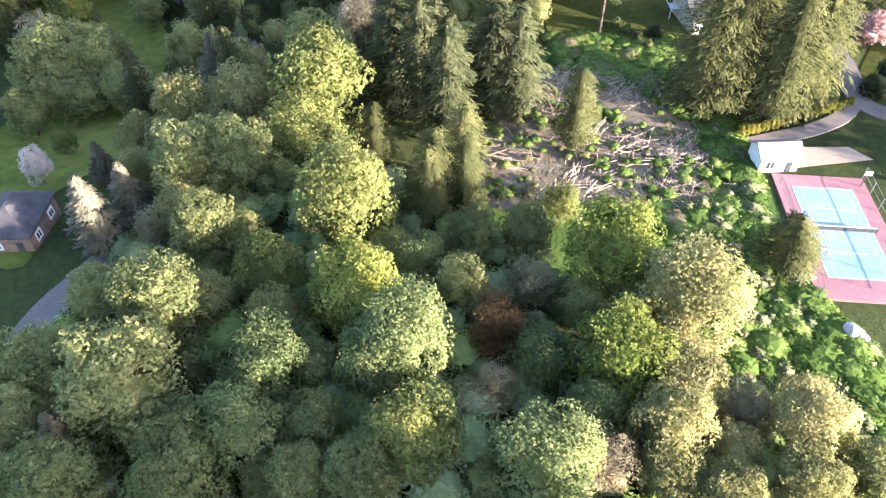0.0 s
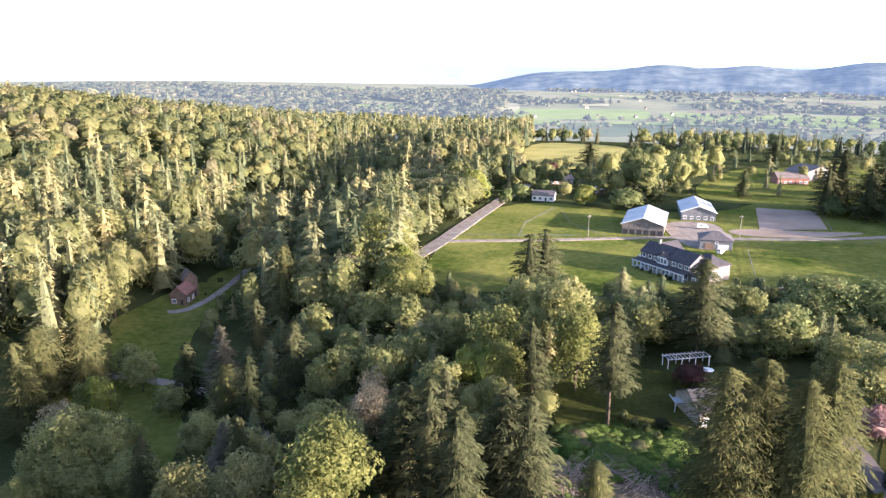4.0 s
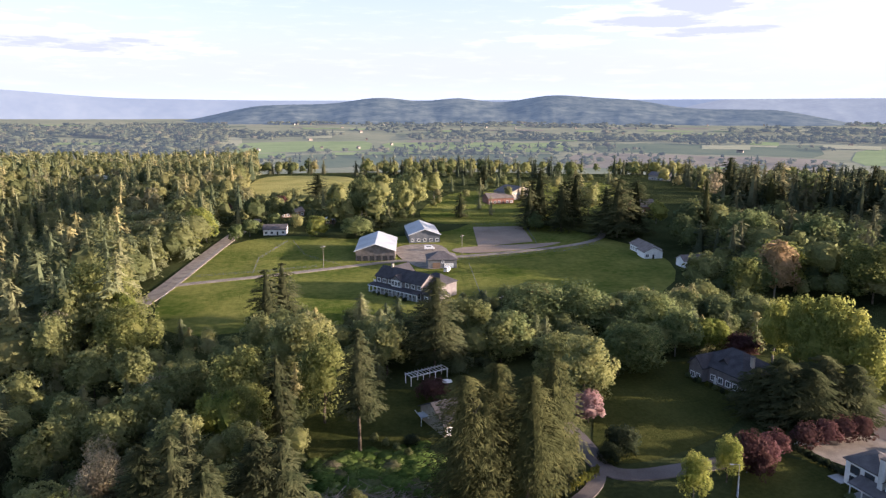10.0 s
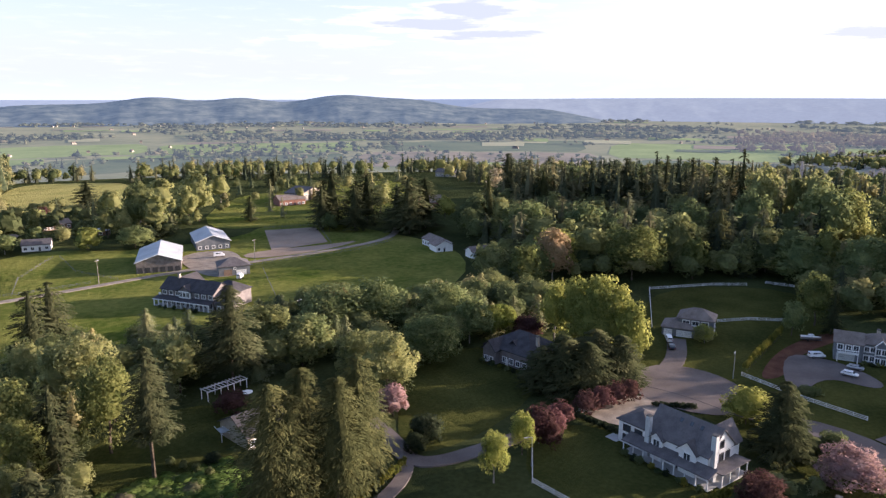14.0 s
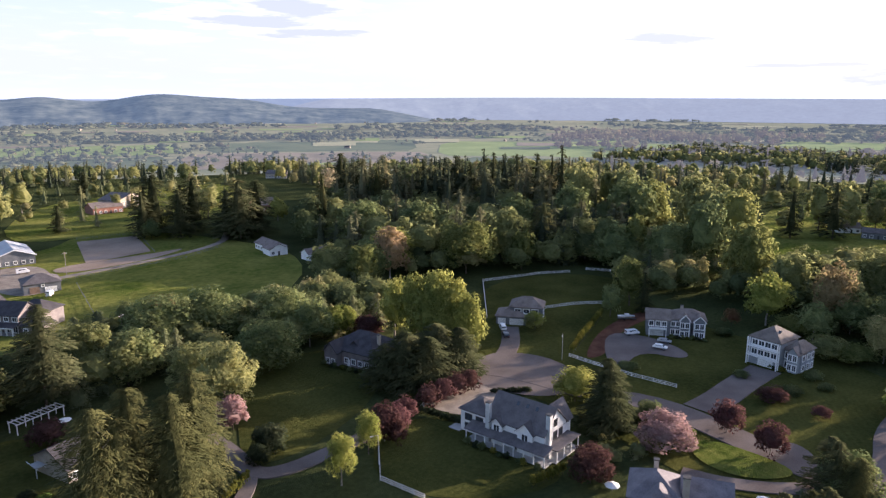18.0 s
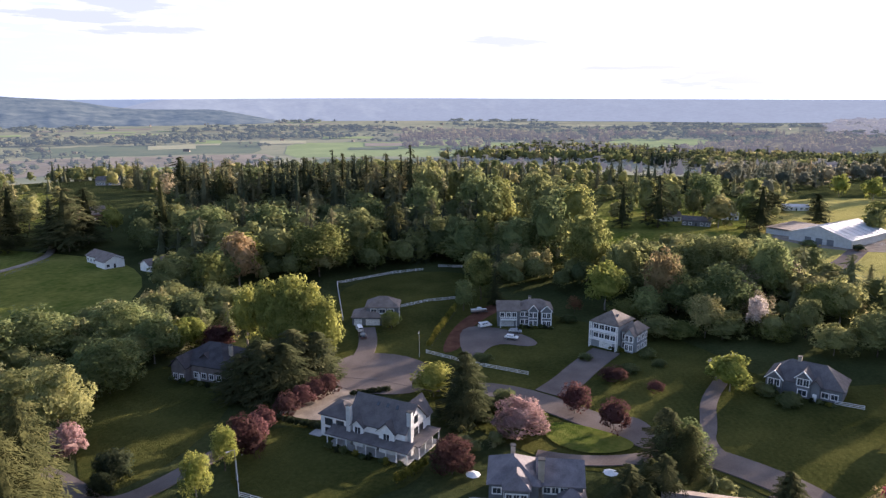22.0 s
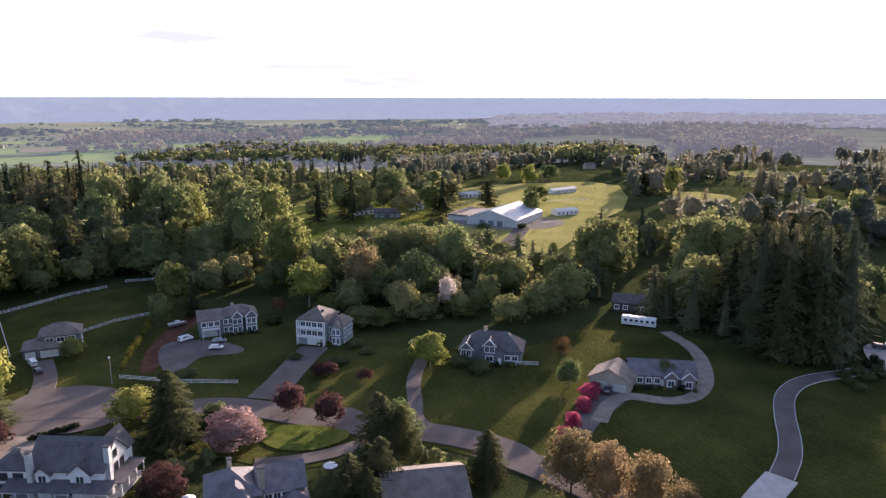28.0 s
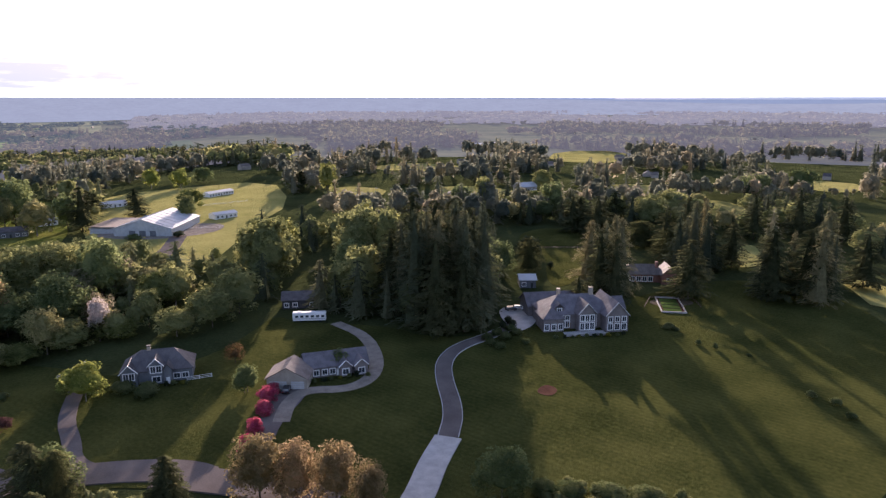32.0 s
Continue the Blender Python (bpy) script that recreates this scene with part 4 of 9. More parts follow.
PLAIN_FIELDS = [[(765.3, -508.9), (930.4, -644.7), (895.0, -756.1), (678.0, -569.5)], [(524.0, -231.0), (569.4, -281.9), (524.9, -317.7), (476.8, -280.9)], [(191.9, -280.6), (197.5, -296.1), (167.8, -288.6), (148.5, -257.3)],
                [(233.9, -262.5), (265.9, -305.5), (253.1, -307.6), (220.7, -265.9)], [(473.8, -372.5), (513.8, -422.9), (469.1, -442.4), (432.2, -390.5)], [(559.2, -153.3), (607.9, -187.7), (567.4, -220.8), (514.7, -190.6)],
                [(435.9, -543.8), (472.0, -619.9), (408.9, -629.1), (373.5, -547.1)], [(763.9, -263.2), (833.5, -332.6), (759.3, -391.2), (670.5, -331.9)]]
EAST_FIELD = [(367.8, -358.6), (406.7, -431.2), (340.9, -405.2), (318.5, -354.0)]
patch("pasture", PASTURE, MEADOW, "sunlit grassy pasture round the farm", 0.1, edge=2)
patch("upper_pasture", UPPER, HAY, "pale yellow-green hay field behind trees", 0.15, 15, edge=3)
patch("back_pasture", BACK_FIELDS, MEADOW, "distant green paddocks behind the farm", 0.15, 15, edge=3)
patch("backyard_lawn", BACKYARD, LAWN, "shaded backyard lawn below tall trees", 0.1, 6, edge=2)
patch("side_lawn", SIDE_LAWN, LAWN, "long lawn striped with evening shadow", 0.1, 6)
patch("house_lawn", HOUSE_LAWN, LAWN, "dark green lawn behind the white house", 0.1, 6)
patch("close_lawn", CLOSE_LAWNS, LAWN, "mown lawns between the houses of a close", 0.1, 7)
patch("estate_lawn", ESTATE, LAWN_STRIPED, "wide mown estate lawn crossed by long shadows", 0.1, 8)
patch("far_lawn", FAR_LAWN, LAWN, "sunlit lawn beyond the estate house", 0.13, 8)
patch("tree_lawn", TREE_LAWN, MEADOW, "sunny lawn among scattered trees", 0.13, 10, edge=3)
patch("arena_field", ARENA_FIELDS, HAY, "flat grass fields beside the riding hall", 0.13, 12, 1, edge=6)
# ravine and cottage lawns take the lighter pasture tone in place of haze
patch("ravine_lawn", RAVINE_LAWN, MEADOW, "green grassy slope in the ravine", 0.13, 8, edge=3)
patch("cottage_lawn", COTTAGE_LAWN, MEADOW, "lawn in front of the cottage garden", 0.16, 6, edge=2)
patch("bramble_ground", BRAMBLE, BRUSH, "ground overgrown with brambles", 0.06, 6, edge=2)
patch("cleared_ground", CLEARING, SLASH, "brown cleared ground strewn with cut branches", 0.12, 5, edge=4)
patch("east_field", EAST_FIELD, HAY, "small sunlit far paddock", 0.2, 15, edge=3)

for field in PLAIN_FIELDS:
    patch("paddock", field, HAY, "small sunlit paddock among the woods of the plain", 0.3, 15, 1, "field", 6)

# ---- roads and drives ----
strip("main_road", [(159.5, 115.6), (164.4, 102.0), (164.2, 80.6), (170.2, 62.9), (161.3, 38.3), (156.4, 23.2), (154.2, 7.3), (147.6, -8.4), (139.7, -14.1), (148.9, -0.8), (137.1, -18.5), (122.0, -35.6)], 9.0, ASPHALT, "grey asphalt lane curving between the houses", 0.3)
patch("turning_circle", [(172.3, 122.5), (182.7, 104.9), (172.4, 84.5), (158.6, 84.7), (150.7, 93.8), (149.4, 110.5)], ASPHALT, "asphalt turning circle at the end of the lane", 0.25, 5, category="road")
patch("white_house_drive", [(149.7, 109.8), (153.6, 99.0), (145.1, 98.8), (130.5, 95.6), (128.8, 112.1)], GRAVEL, "pale gravel forecourt beside the white house", 0.2, 5, category="road")
strip("drive", [(198.1, 128.8), (184.1, 118.9), (170.6, 113.4)], 6.0, ASPHALT, "short asphalt drive up to a garage", 0.28, category="drive")
patch("parking_pad", [(215.6, 100.8), (219.5, 85.2), (212.2, 70.2), (205.4, 69.9), (204.4, 83.3), (186.6, 81.8), (191.7, 89.8)], ASPHALT, "asphalt parking pad in front of the house", 0.22, 5, category="drive")
strip("drive", [(212.4, 48.1), (196.9, 50.6), (182.4, 51.8), (172.4, 53.8)], 9.0, ASPHALT, "wide asphalt drive sloping to the lane", 0.27, category="drive")
strip("drive", [(204.0, 12.7), (185.7, 14.9), (171.4, 12.8), (161.5, 12.5), (154.2, 7.3)], 4.0, ASPHALT, "narrow curved asphalt drive", 0.24, category="drive")
strip("drive", [(160.0, -32.8), (169.5, -36.5), (176.5, -42.7), (171.2, -53.7), (175.9, -62.5), (189.0, -68.8), (210.6, -72.5), (227.9, -67.5)], 4.2, GRAVEL, "looping gravel drive round the ranch house", 0.24, category="drive")
patch("garage_apron", [(180.7, -34.9), (178.1, -44.3), (171.3, -41.8), (160.9, -33.4), (149.5, -28.2), (149.1, -23.0)], ASPHALT, "asphalt apron in front of the ranch garage", 0.2, 4, category="drive")
DRIVE = [(118.5, -52.1), (126.4, -57.9), (135.6, -66.2), (146.7, -73.5), (167.0, -80.1), (178.4, -85.6), (187.3, -94.8), (192.0, -109.7), (198.6, -123.5), (208.2, -134.2)]
strip("winding_drive", DRIVE[2:], 4.6, ASPHALT, "smooth grey winding drive to the estate house", 0.3, 3, category="drive")
strip("drive_mouth", [(114.7, -48.8), (118.5, -52.1), (126.4, -57.9), (135.6, -66.2)], 6.4, CONCRETE, "pale concrete mouth of the winding drive", 0.33, 2, category="drive")
for side in (-2.45, 2.45):
    line = [Vector(p) for p in DRIVE[2:]]
    shift = []
    for i, p in enumerate(line):
        d = (line[min(i + 1, len(line) - 1)] - line[max(i - 1, 0)]).normalized()
        shift.append(p + Vector((-d.y, d.x)) * side)
    strip("kerb", shift, 0.2, CONCRETE, "thin pale kerb along the winding drive", 0.4, 3, category="kerb")
patch("estate_court", [(217.3, -126.4), (218.9, -137.2), (208.7, -138.2), (195.7, -129.7), (189.9, -118.2), (203.4, -120.7)], CONCRETE, "pale forecourt of the estate house", 0.36, 4, category="yard")
strip("farm_road", [(-28.1, 269.0), (-9.4, 308.5), (4.7, 348.6), (18.3, 388.1), (33.4, 428.2), (47.6, 465.2)], 8.0, GRAVEL, "wide gravel farm road beside the pasture", 0.3)
strip("farm_lane", [(-8.3, 315.8), (3.8, 315.4), (31.3, 315.8), (69.2, 320.1), (98.2, 322.7), (135.0, 317.4), (181.8, 316.6), (216.5, 326.6), (236.2, 351.3)], 4.0, GRAVEL, "pale gravel lane across the pasture", 0.32)
patch("farm_yard", [(103.7, 350.8), (118.7, 358.2), (134.7, 348.0), (118.9, 299.5), (104.7, 298.9), (100.9, 321.8)], GRAVEL, "gravel yard between barns", 0.25, 6, category="yard")
patch("riding_arena", [(169.3, 394.0), (198.4, 384.8), (181.0, 337.2), (147.5, 335.8)], SAND, "pale sand outdoor riding arena", 0.25, 8, 0, category="yard")
patch("paddock_strip", [(132.0, 341.2), (179.8, 331.1), (200.2, 331.2), (170.1, 319.0), (131.1, 322.8)], SAND, "worn tan strip beside the arena", 0.2, 8, category="yard")
strip("garden_drive", [(83.8, 137.8), (82.3, 126.6), (79.8, 114.9), (85.6, 110.6), (98.6, 109.7), (109.2, 109.2)], 4.5, ASPHALT, "asphalt garden drive below the cedars", 0.28, category="drive")
strip("court_path", [(52.2, 101.3), (57.9, 103.3), (68.3, 106.4), (76.5, 111.3), (82.2, 120.0), (84.0, 131.8)], 3.2, ASPHALT, "narrow asphalt path to the sport court", 0.26, category="drive")
strip("ravine_road", [(-57.6, 56.3), (-56.0, 63.8), (-53.2, 69.4), (-50.5, 76.2)], 5.0, ASPHALT, "shaded asphalt road in the ravine", 0.3)
strip("ravine_lane", [(-107.1, 195.8), (-91.5, 195.9), (-58.0, 172.7), (-46.1, 150.8), (-39.2, 130.8)], 3.5, GRAVEL, "narrow lane at the bottom of the ravine", 0.3)
strip("cabin_drive", [(-109.0, 249.7), (-102.2, 254.8), (-97.0, 280.1), (-95.6, 338.9)], 3.2, GRAVEL, "gravel drive to a cabin", 0.3, category="drive")
patch("hall_yard", [(451.7, 19.3), (459.4, -43.0), (448.0, -66.2), (420.0, -54.2), (414.5, -13.2)], GRAVEL, "pale yard round the riding hall", 0.2, 8, category="yard")
strip("hall_road", [(421.4, -34.2), (373.4, -23.2), (347.8, -6.9)], 9.0, ASPHALT, "asphalt car park behind trees", 0.3)

# ---- woods ----
# unseen gaps cut in the woods so sun strips reach the lawns
SUN_GAPS = [[(183.9, -13.9), (354.7, -97.2), (346.8, -113.4), (176.1, -30.1)], [(182.5, 23.4), (336.6, -48.4), (331.5, -59.3), (177.5, 12.6)]]
def before(poly, *steps):
    """Ground between clearing and camera, where trees stay low to keep the clearing visible."""
    return [[(x * k, y * k) for x, y in poly] for k in steps]


SHORT = before(UPPER, 0.97, 0.92, 0.87, 0.82) + before(BACK_FIELDS, 0.96, 0.91) + before(TREE_LAWN, 0.97, 0.92, 0.87) + before(ARENA_FIELDS, 0.96, 0.9) + before(FAR_LAWN, 0.95) + before(PASTURE, 0.95) + before(EAST_FIELD, 0.95, 0.9)
for field in PLAIN_FIELDS:
    SHORT += before(field, 0.95, 0.89)
OPEN = [PASTURE, UPPER, BACK_FIELDS, BACKYARD, SIDE_LAWN, HOUSE_LAWN, CLOSE_LAWNS, ESTATE, FAR_LAWN, TREE_LAWN, ARENA_FIELDS, RAVINE_LAWN, COTTAGE_LAWN, CLEARING, EAST_FIELD] + PLAIN_FIELDS
woodland("west_wood_edge", [sector(-44, -4, 235, 430)], 10.5, "dense hillside wood", 0.6, (18, 31), 0, OPEN, 1, 0.2, low=before(RAVINE_LAWN, 0.95, 0.88, 0.82))
woodland("west_slope", [sector(-46, -16, 430, 900)], 12.0, "sunny hillside wood", 0.2, (11, 23), 1, OPEN, 2, 0.25)
woodland("west_wood", [sector(-16, 6, 430, 900)], 11.5, "dense wood north of the ravine", 0.5, (12, 25), 1, OPEN, 44, low=SHORT)
woodland("west_wood_far", [sector(-46, 6, 900, 1500)], 17, "far dense wood", 0.5, (15, 25), 2, OPEN, 3)
woodland("middle_wood", [[(254.3, 319.1), (220.9, 245.5), (229.4, 217.2), (265.3, 188.7), (304.1, 142.7), (338.7, 149.6), (407.7, 173.2), (519.5, 231.5), (509.5, 298.6), (392.2, 406.1)]], 12.0, "tall mixed wood behind the close", 0.5, (16, 27), 0, OPEN, 4, low=SHORT, spread=0.25, leaf_mat=WOOD_DEEP, fir_mat=WOOD_FIRS)
woodland("lower_wood", [[(304.1, 142.7), (265.9, 111.6), (268.5, 73.2), (258.7, 30.6), (311.7, 13.4), (363.1, 17.1), (330.1, 76.2), (450.8, 119.9), (560.1, 181.5), (522.5, 228.0)]], 10.5, "lower broadleaf wood behind the close", 0.12, (9, 16), 0, OPEN + SUN_GAPS, 41, 0.26, low=SHORT, leaf_mat=WOOD_DEEP, fir_mat=WOOD_FIRS)
woodland("north_wood", [sector(-3, 32, 720, 1060), sector(32, 84, 560, 1000)], 17, "belt of woods on the valley rim", 0.45, (13, 22), 1, OPEN, 5, gaps=(0.008, 0.03), low=SHORT, fir_mat=WOOD_FIRS, leaf_mat=WOOD_DEEP)
woodland("east_wood", [[(284.4, -43.6), (246.5, -57.4), (215.6, -74.8), (198.6, -109.1), (237.7, -135.5), (269.6, -159.5), (303.3, -172.6), (363.9, -151.4), (386.6, -105.0), (372.8, -64.4)]], 11.0, "mixed wood behind the ranch house", 0.3, (12, 21), 0, OPEN + SUN_GAPS, 6, fir_mat=WOOD_FIRS, leaf_mat=WOOD_DEEP)
woodland("east_copse", [[(298.0, 57.9), (275.7, -42.1), (323.7, -52.8), (312.6, -26.9), (342.3, -10.4), (365.9, 68.8)]], 9.0, "low broadleaf copse behind gardens", 0.15, (12, 20), 0, OPEN + SUN_GAPS, 42, 0.28)
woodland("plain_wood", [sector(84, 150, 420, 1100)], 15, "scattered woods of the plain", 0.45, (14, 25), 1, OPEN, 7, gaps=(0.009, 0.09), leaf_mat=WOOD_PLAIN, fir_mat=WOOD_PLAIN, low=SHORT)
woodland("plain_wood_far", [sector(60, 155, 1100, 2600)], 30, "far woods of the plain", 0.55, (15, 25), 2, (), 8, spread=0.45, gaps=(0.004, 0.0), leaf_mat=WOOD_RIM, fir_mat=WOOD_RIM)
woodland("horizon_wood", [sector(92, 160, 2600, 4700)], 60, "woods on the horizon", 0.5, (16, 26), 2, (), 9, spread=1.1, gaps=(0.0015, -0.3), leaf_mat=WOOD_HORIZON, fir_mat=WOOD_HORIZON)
BELTS, belt_rng = [], random.Random(5)
for i in range(60):
    a, r = belt_rng.uniform(-30, 96), 1180 + 2300 * belt_rng.random()
    BELTS.append(sector(a, a + belt_rng.uniform(2, 9), r, r + belt_rng.uniform(25, 90), 4))
BELTS += [sector(18, 44, 2060, 2300), sector(40, 56, 2150, 2420), sector(-6, 12, 2330, 2480), sector(62, 84, 2380, 2560), sector(84, 98, 2000, 2400)]
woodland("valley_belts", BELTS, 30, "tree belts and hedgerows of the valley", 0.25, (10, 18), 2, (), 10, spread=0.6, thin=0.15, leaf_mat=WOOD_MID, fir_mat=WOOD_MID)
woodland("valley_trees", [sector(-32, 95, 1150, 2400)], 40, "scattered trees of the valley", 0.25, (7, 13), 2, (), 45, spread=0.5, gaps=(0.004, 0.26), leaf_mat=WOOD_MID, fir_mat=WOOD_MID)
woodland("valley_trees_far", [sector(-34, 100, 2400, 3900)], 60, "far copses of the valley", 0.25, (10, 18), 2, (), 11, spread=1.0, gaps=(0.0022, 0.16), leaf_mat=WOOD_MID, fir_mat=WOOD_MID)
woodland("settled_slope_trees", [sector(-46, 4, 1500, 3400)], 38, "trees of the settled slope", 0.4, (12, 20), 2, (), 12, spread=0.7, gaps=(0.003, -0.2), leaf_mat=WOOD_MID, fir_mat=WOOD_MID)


# ---- buildings ----
PLANTED = []


def roof_gable(x0, y0, x1, y1, z, rise, over=0.5, along="x", thick=0.22):
    """A folded roof with thickness; the ridge runs along x or y."""
    if along == "y":
        bm = roof_gable(y0, x0, y1, x1, z, rise, over, "x", thick)
        for v in bm.verts:
            v.co.x, v.co.y = v.co.y, v.co.x
        bmesh.ops.reverse_faces(bm, faces=bm.faces[:])
        return bm
    half = (y1 - y0) / 2
    drop = rise * over / half
    prof = [(y0 - over, z - drop), ((y0 + y1) / 2, z + rise), (y1 + over, z - drop)]
    prof = [(p, q + thick) for p, q in prof] + [(p, q) for p, q in prof[::-1]]
    bm = bmesh.new()
    a = [bm.verts.new((x0 - over, p, q)) for p, q in prof]
    b = [bm.verts.new((x1 + over, p, q)) for p, q in prof]
    for i in range(6):
        j = (i + 1) % 6
        bm.faces.new((a[i], a[j], b[j], b[i]))
    for s in (a[::-1], b):
        bm.faces.new((s[0], s[1], s[4], s[5]))
        bm.faces.new((s[1], s[2], s[3], s[4]))
    bmesh.ops.recalc_face_normals(bm, faces=bm.faces[:])
    return bm


def roof_hip(x0, y0, x1, y1, z, rise, over=0.5, thick=0.22):
    x0, y0, x1, y1 = x0 - over, y0 - over, x1 + over, y1 + over
    w, d = x1 - x0, y1 - y0
    k = min(w, d) / 2 * 0.96
    bm = bmesh.new()
    low = [bm.verts.new((x, y, z - 0.1)) for x, y in ((x0, y0), (x1, y0), (x1, y1), (x0, y1))]
    mid = [bm.verts.new((v.co.x, v.co.y, z - 0.1 + thick)) for v in low]
    if w > d:
        r = [bm.verts.new((x0 + k, (y0 + y1) / 2, z + rise)), bm.verts.new((x1 - k, (y0 + y1) / 2, z + rise))]
        tops = [(mid[0], mid[1], r[1], r[0]), (mid[1], mid[2], r[1]), (mid[2], mid[3], r[0], r[1]), (mid[3], mid[0], r[0])]
    else:
        r = [bm.verts.new(((x0 + x1) / 2, y0 + k, z + rise)), bm.verts.new(((x0 + x1) / 2, y1 - k, z + rise))]
        tops = [(mid[0], mid[1], r[0]), (mid[1], mid[2], r[1], r[0]), (mid[2], mid[3], r[1]), (mid[3], mid[0], r[0], r[1])]
    for t in tops:
        bm.faces.new(t)
    for i in range(4):
        bm.faces.new((low[i], low[(i + 1) % 4], mid[(i + 1) % 4], mid[i]))
    bm.faces.new(low[::-1])
    bmesh.ops.recalc_face_normals(bm, faces=bm.faces[:])
    return bm


def gable_wall(x0, y0, x1, y1, z, rise, along):
    bm = bmesh.new()
    if along == "x":
        tri = [[(x, y0 + 0.02, z), (x, y1 - 0.02, z), (x, (y0 + y1) / 2, z + rise - 0.04)] for x in (x0 + 0.01, x1 - 0.01)]
    else:
        tri = [[(x0 + 0.02, y, z), (x1 - 0.02, y, z), ((x0 + x1) / 2, y, z + rise - 0.04)] for y in (y0 + 0.01, y1 - 0.01)]
    a, b = ([bm.verts.new(p) for p in t] for t in tri)
    bm.faces.new(a), bm.faces.new(b[::-1])
    for i in range(3):
        bm.faces.new((a[i], b[i], b[(i + 1) % 3], a[(i + 1) % 3]))
    bmesh.ops.recalc_face_normals(bm, faces=bm.faces[:])
    return bm


def side_pose(block, side, u, z):
    """A pose on a wall's face: u metres along it from its middle; local x along the wall, -y outwards."""
    x0, y0, x1, y1 = block[:4]
    cx, cy = (x0 + x1) / 2, (y0 + y1) / 2
    return {"front": pose(cx + u, y0, z), "back": pose(cx - u, y1, z, 0, 0, 180), "right": pose(x1, cy + u, z, 0, 0, 90), "left": pose(x0, cy - u, z, 0, 0, -90)}[side]


def ring_bm(w, h, bar, depth):
    bm = bmesh.new()
    for x0, z0, x1, z1 in ((-w / 2 - bar, -bar, w / 2 + bar, 0), (-w / 2 - bar, h, w / 2 + bar, h + bar), (-w / 2 - bar, 0, -w / 2, h), (w / 2, 0, w / 2 + bar, h), (-0.04, 0, 0.04, h)):
        bmesh.ops.create_cube(bm, size=1, matrix=Matrix.Translation(((x0 + x1) / 2, -depth / 2, (z0 + z1) / 2)) @ Matrix.Diagonal((x1 - x0, depth, z1 - z0, 1)))
    return bm


WINDOW_MESHES = {}


def window(root, block, side, u, z, w, h, trim=WHITE):
    key = (round(w, 2), round(h, 2), trim.name)
    if key not in WINDOW_MESHES:
        fr, pn = bpy.data.meshes.new("window_frame"), bpy.data.meshes.new("pane")
        for me, bm, m in ((fr, ring_bm(w, h, 0.25, 0.14), trim), (pn, box_bm(-w / 2, -0.05, 0, w / 2, 0.02, h), GLASS)):
            bm.to_mesh(me)
            bm.free()
            me.materials.append(m)
        WINDOW_MESHES[key] = (fr, pn)
    fr, pn = WINDOW_MESHES[key]
    f = part("window", fr, None, root, m=side_pose(block, side, u, z))
    part("pane", pn, None, f)


def garage_door(root, block, side, u, w=4.8, h=2.3, mat=WHITE):
    bm = bmesh.new()
    n = 4
    for i in range(n):
        z0, z1 = 0.05 + h / n * i, h / n * (i + 1)
        bmesh.ops.create_cube(bm, size=1, matrix=Matrix.Translation((0, -0.04, (z0 + z1) / 2)) @ Matrix.Diagonal((w, 0.1, z1 - z0 - 0.03, 1)))
    part("garage_door", bm, mat, root, "white panelled garage door", m=side_pose(block, side, u, 0.05))


def entry_door(root, block, side, u, mat=WHITE, h=2.1, w=1.0):
    part("door", box_bm(-w / 2, -0.08, 0.05, w / 2, 0.02, h, 0.02), mat, root, m=side_pose(block, side, u, 0.0))


def house(name, x, y, turn, blocks, wall, roof, label, category="house", lift=0.0):
    """blocks: (x0, y0, x1, y1, height, roof kind, rise). Front is local -y. Returns the root and the blocks."""
    root = thing(name, on_ground(x, y, turn, lift), label, category)
    for b in blocks:
        x0, y0, x1, y1, h, kind, rise = b[:7]
        w = b[7] if len(b) > 7 else wall
        part("wall", box_bm(x0, y0, -2.5, x1, y1, h), w, root)
        if kind == "hip":
            part("roof", roof_hip(x0, y0, x1, y1, h, rise), roof, root)
        elif kind in ("x", "y"):
            part("roof", roof_gable(x0, y0, x1, y1, h, rise, 0.5, kind), roof, root)
            part("gable", gable_wall(x0, y0, x1, y1, h - 0.02, rise, kind), w, root)
        elif kind == "flat":
            part("roof", box_bm(x0 - 0.3, y0 - 0.3, h, x1 + 0.3, y1 + 0.3, h + 0.25), roof, root)
        elif kind == "shed":
            bm = box_bm(x0 - 0.4, y0 - 0.4, h, x1 + 0.4, y1 + 0.1, h + 0.2)
            for v in bm.verts:
                if v.co.y > y0:
                    v.co.z += rise
            part("roof", bm, roof, root)
    return root


def chimney(root, x, y, z0, z1, mat=GREY_WALL, w=0.9):
    c = part("chimney", box_bm(x - w / 2, y - w / 2, z0, x + w / 2, y + w / 2, z1, 0.03), mat, root)
    part("cap", box_bm(x - w / 2 - 0.1, y - w / 2 - 0.1, z1, x + w / 2 + 0.1, y + w / 2 + 0.1, z1 + 0.15), DARK, c)


def post(root, x, y, z, mat=WHITE, w=0.22, z0=-0.6):
    part("porch_post", box_bm(x - w / 2, y - w / 2, z0, x + w / 2, y + w / 2, z), mat, root)


def porch_roof(root, x0, y0, x1, y1, z, rise, mat):
    """A lean-to roof that climbs towards +y, with its deck and nothing below."""
    bm = box_bm(x0, y0, z, x1, y1, z + 0.18)
    for v in bm.verts:
        if v.co.y > (y0 + y1) / 2:
            v.co.z += rise
    part("porch_roof", bm, mat, root)
    part("porch_floor", box_bm(x0 + 0.3, y0 + 0.3, -0.8, x1 - 0.1, y1, 0.25), CONCRETE, root)


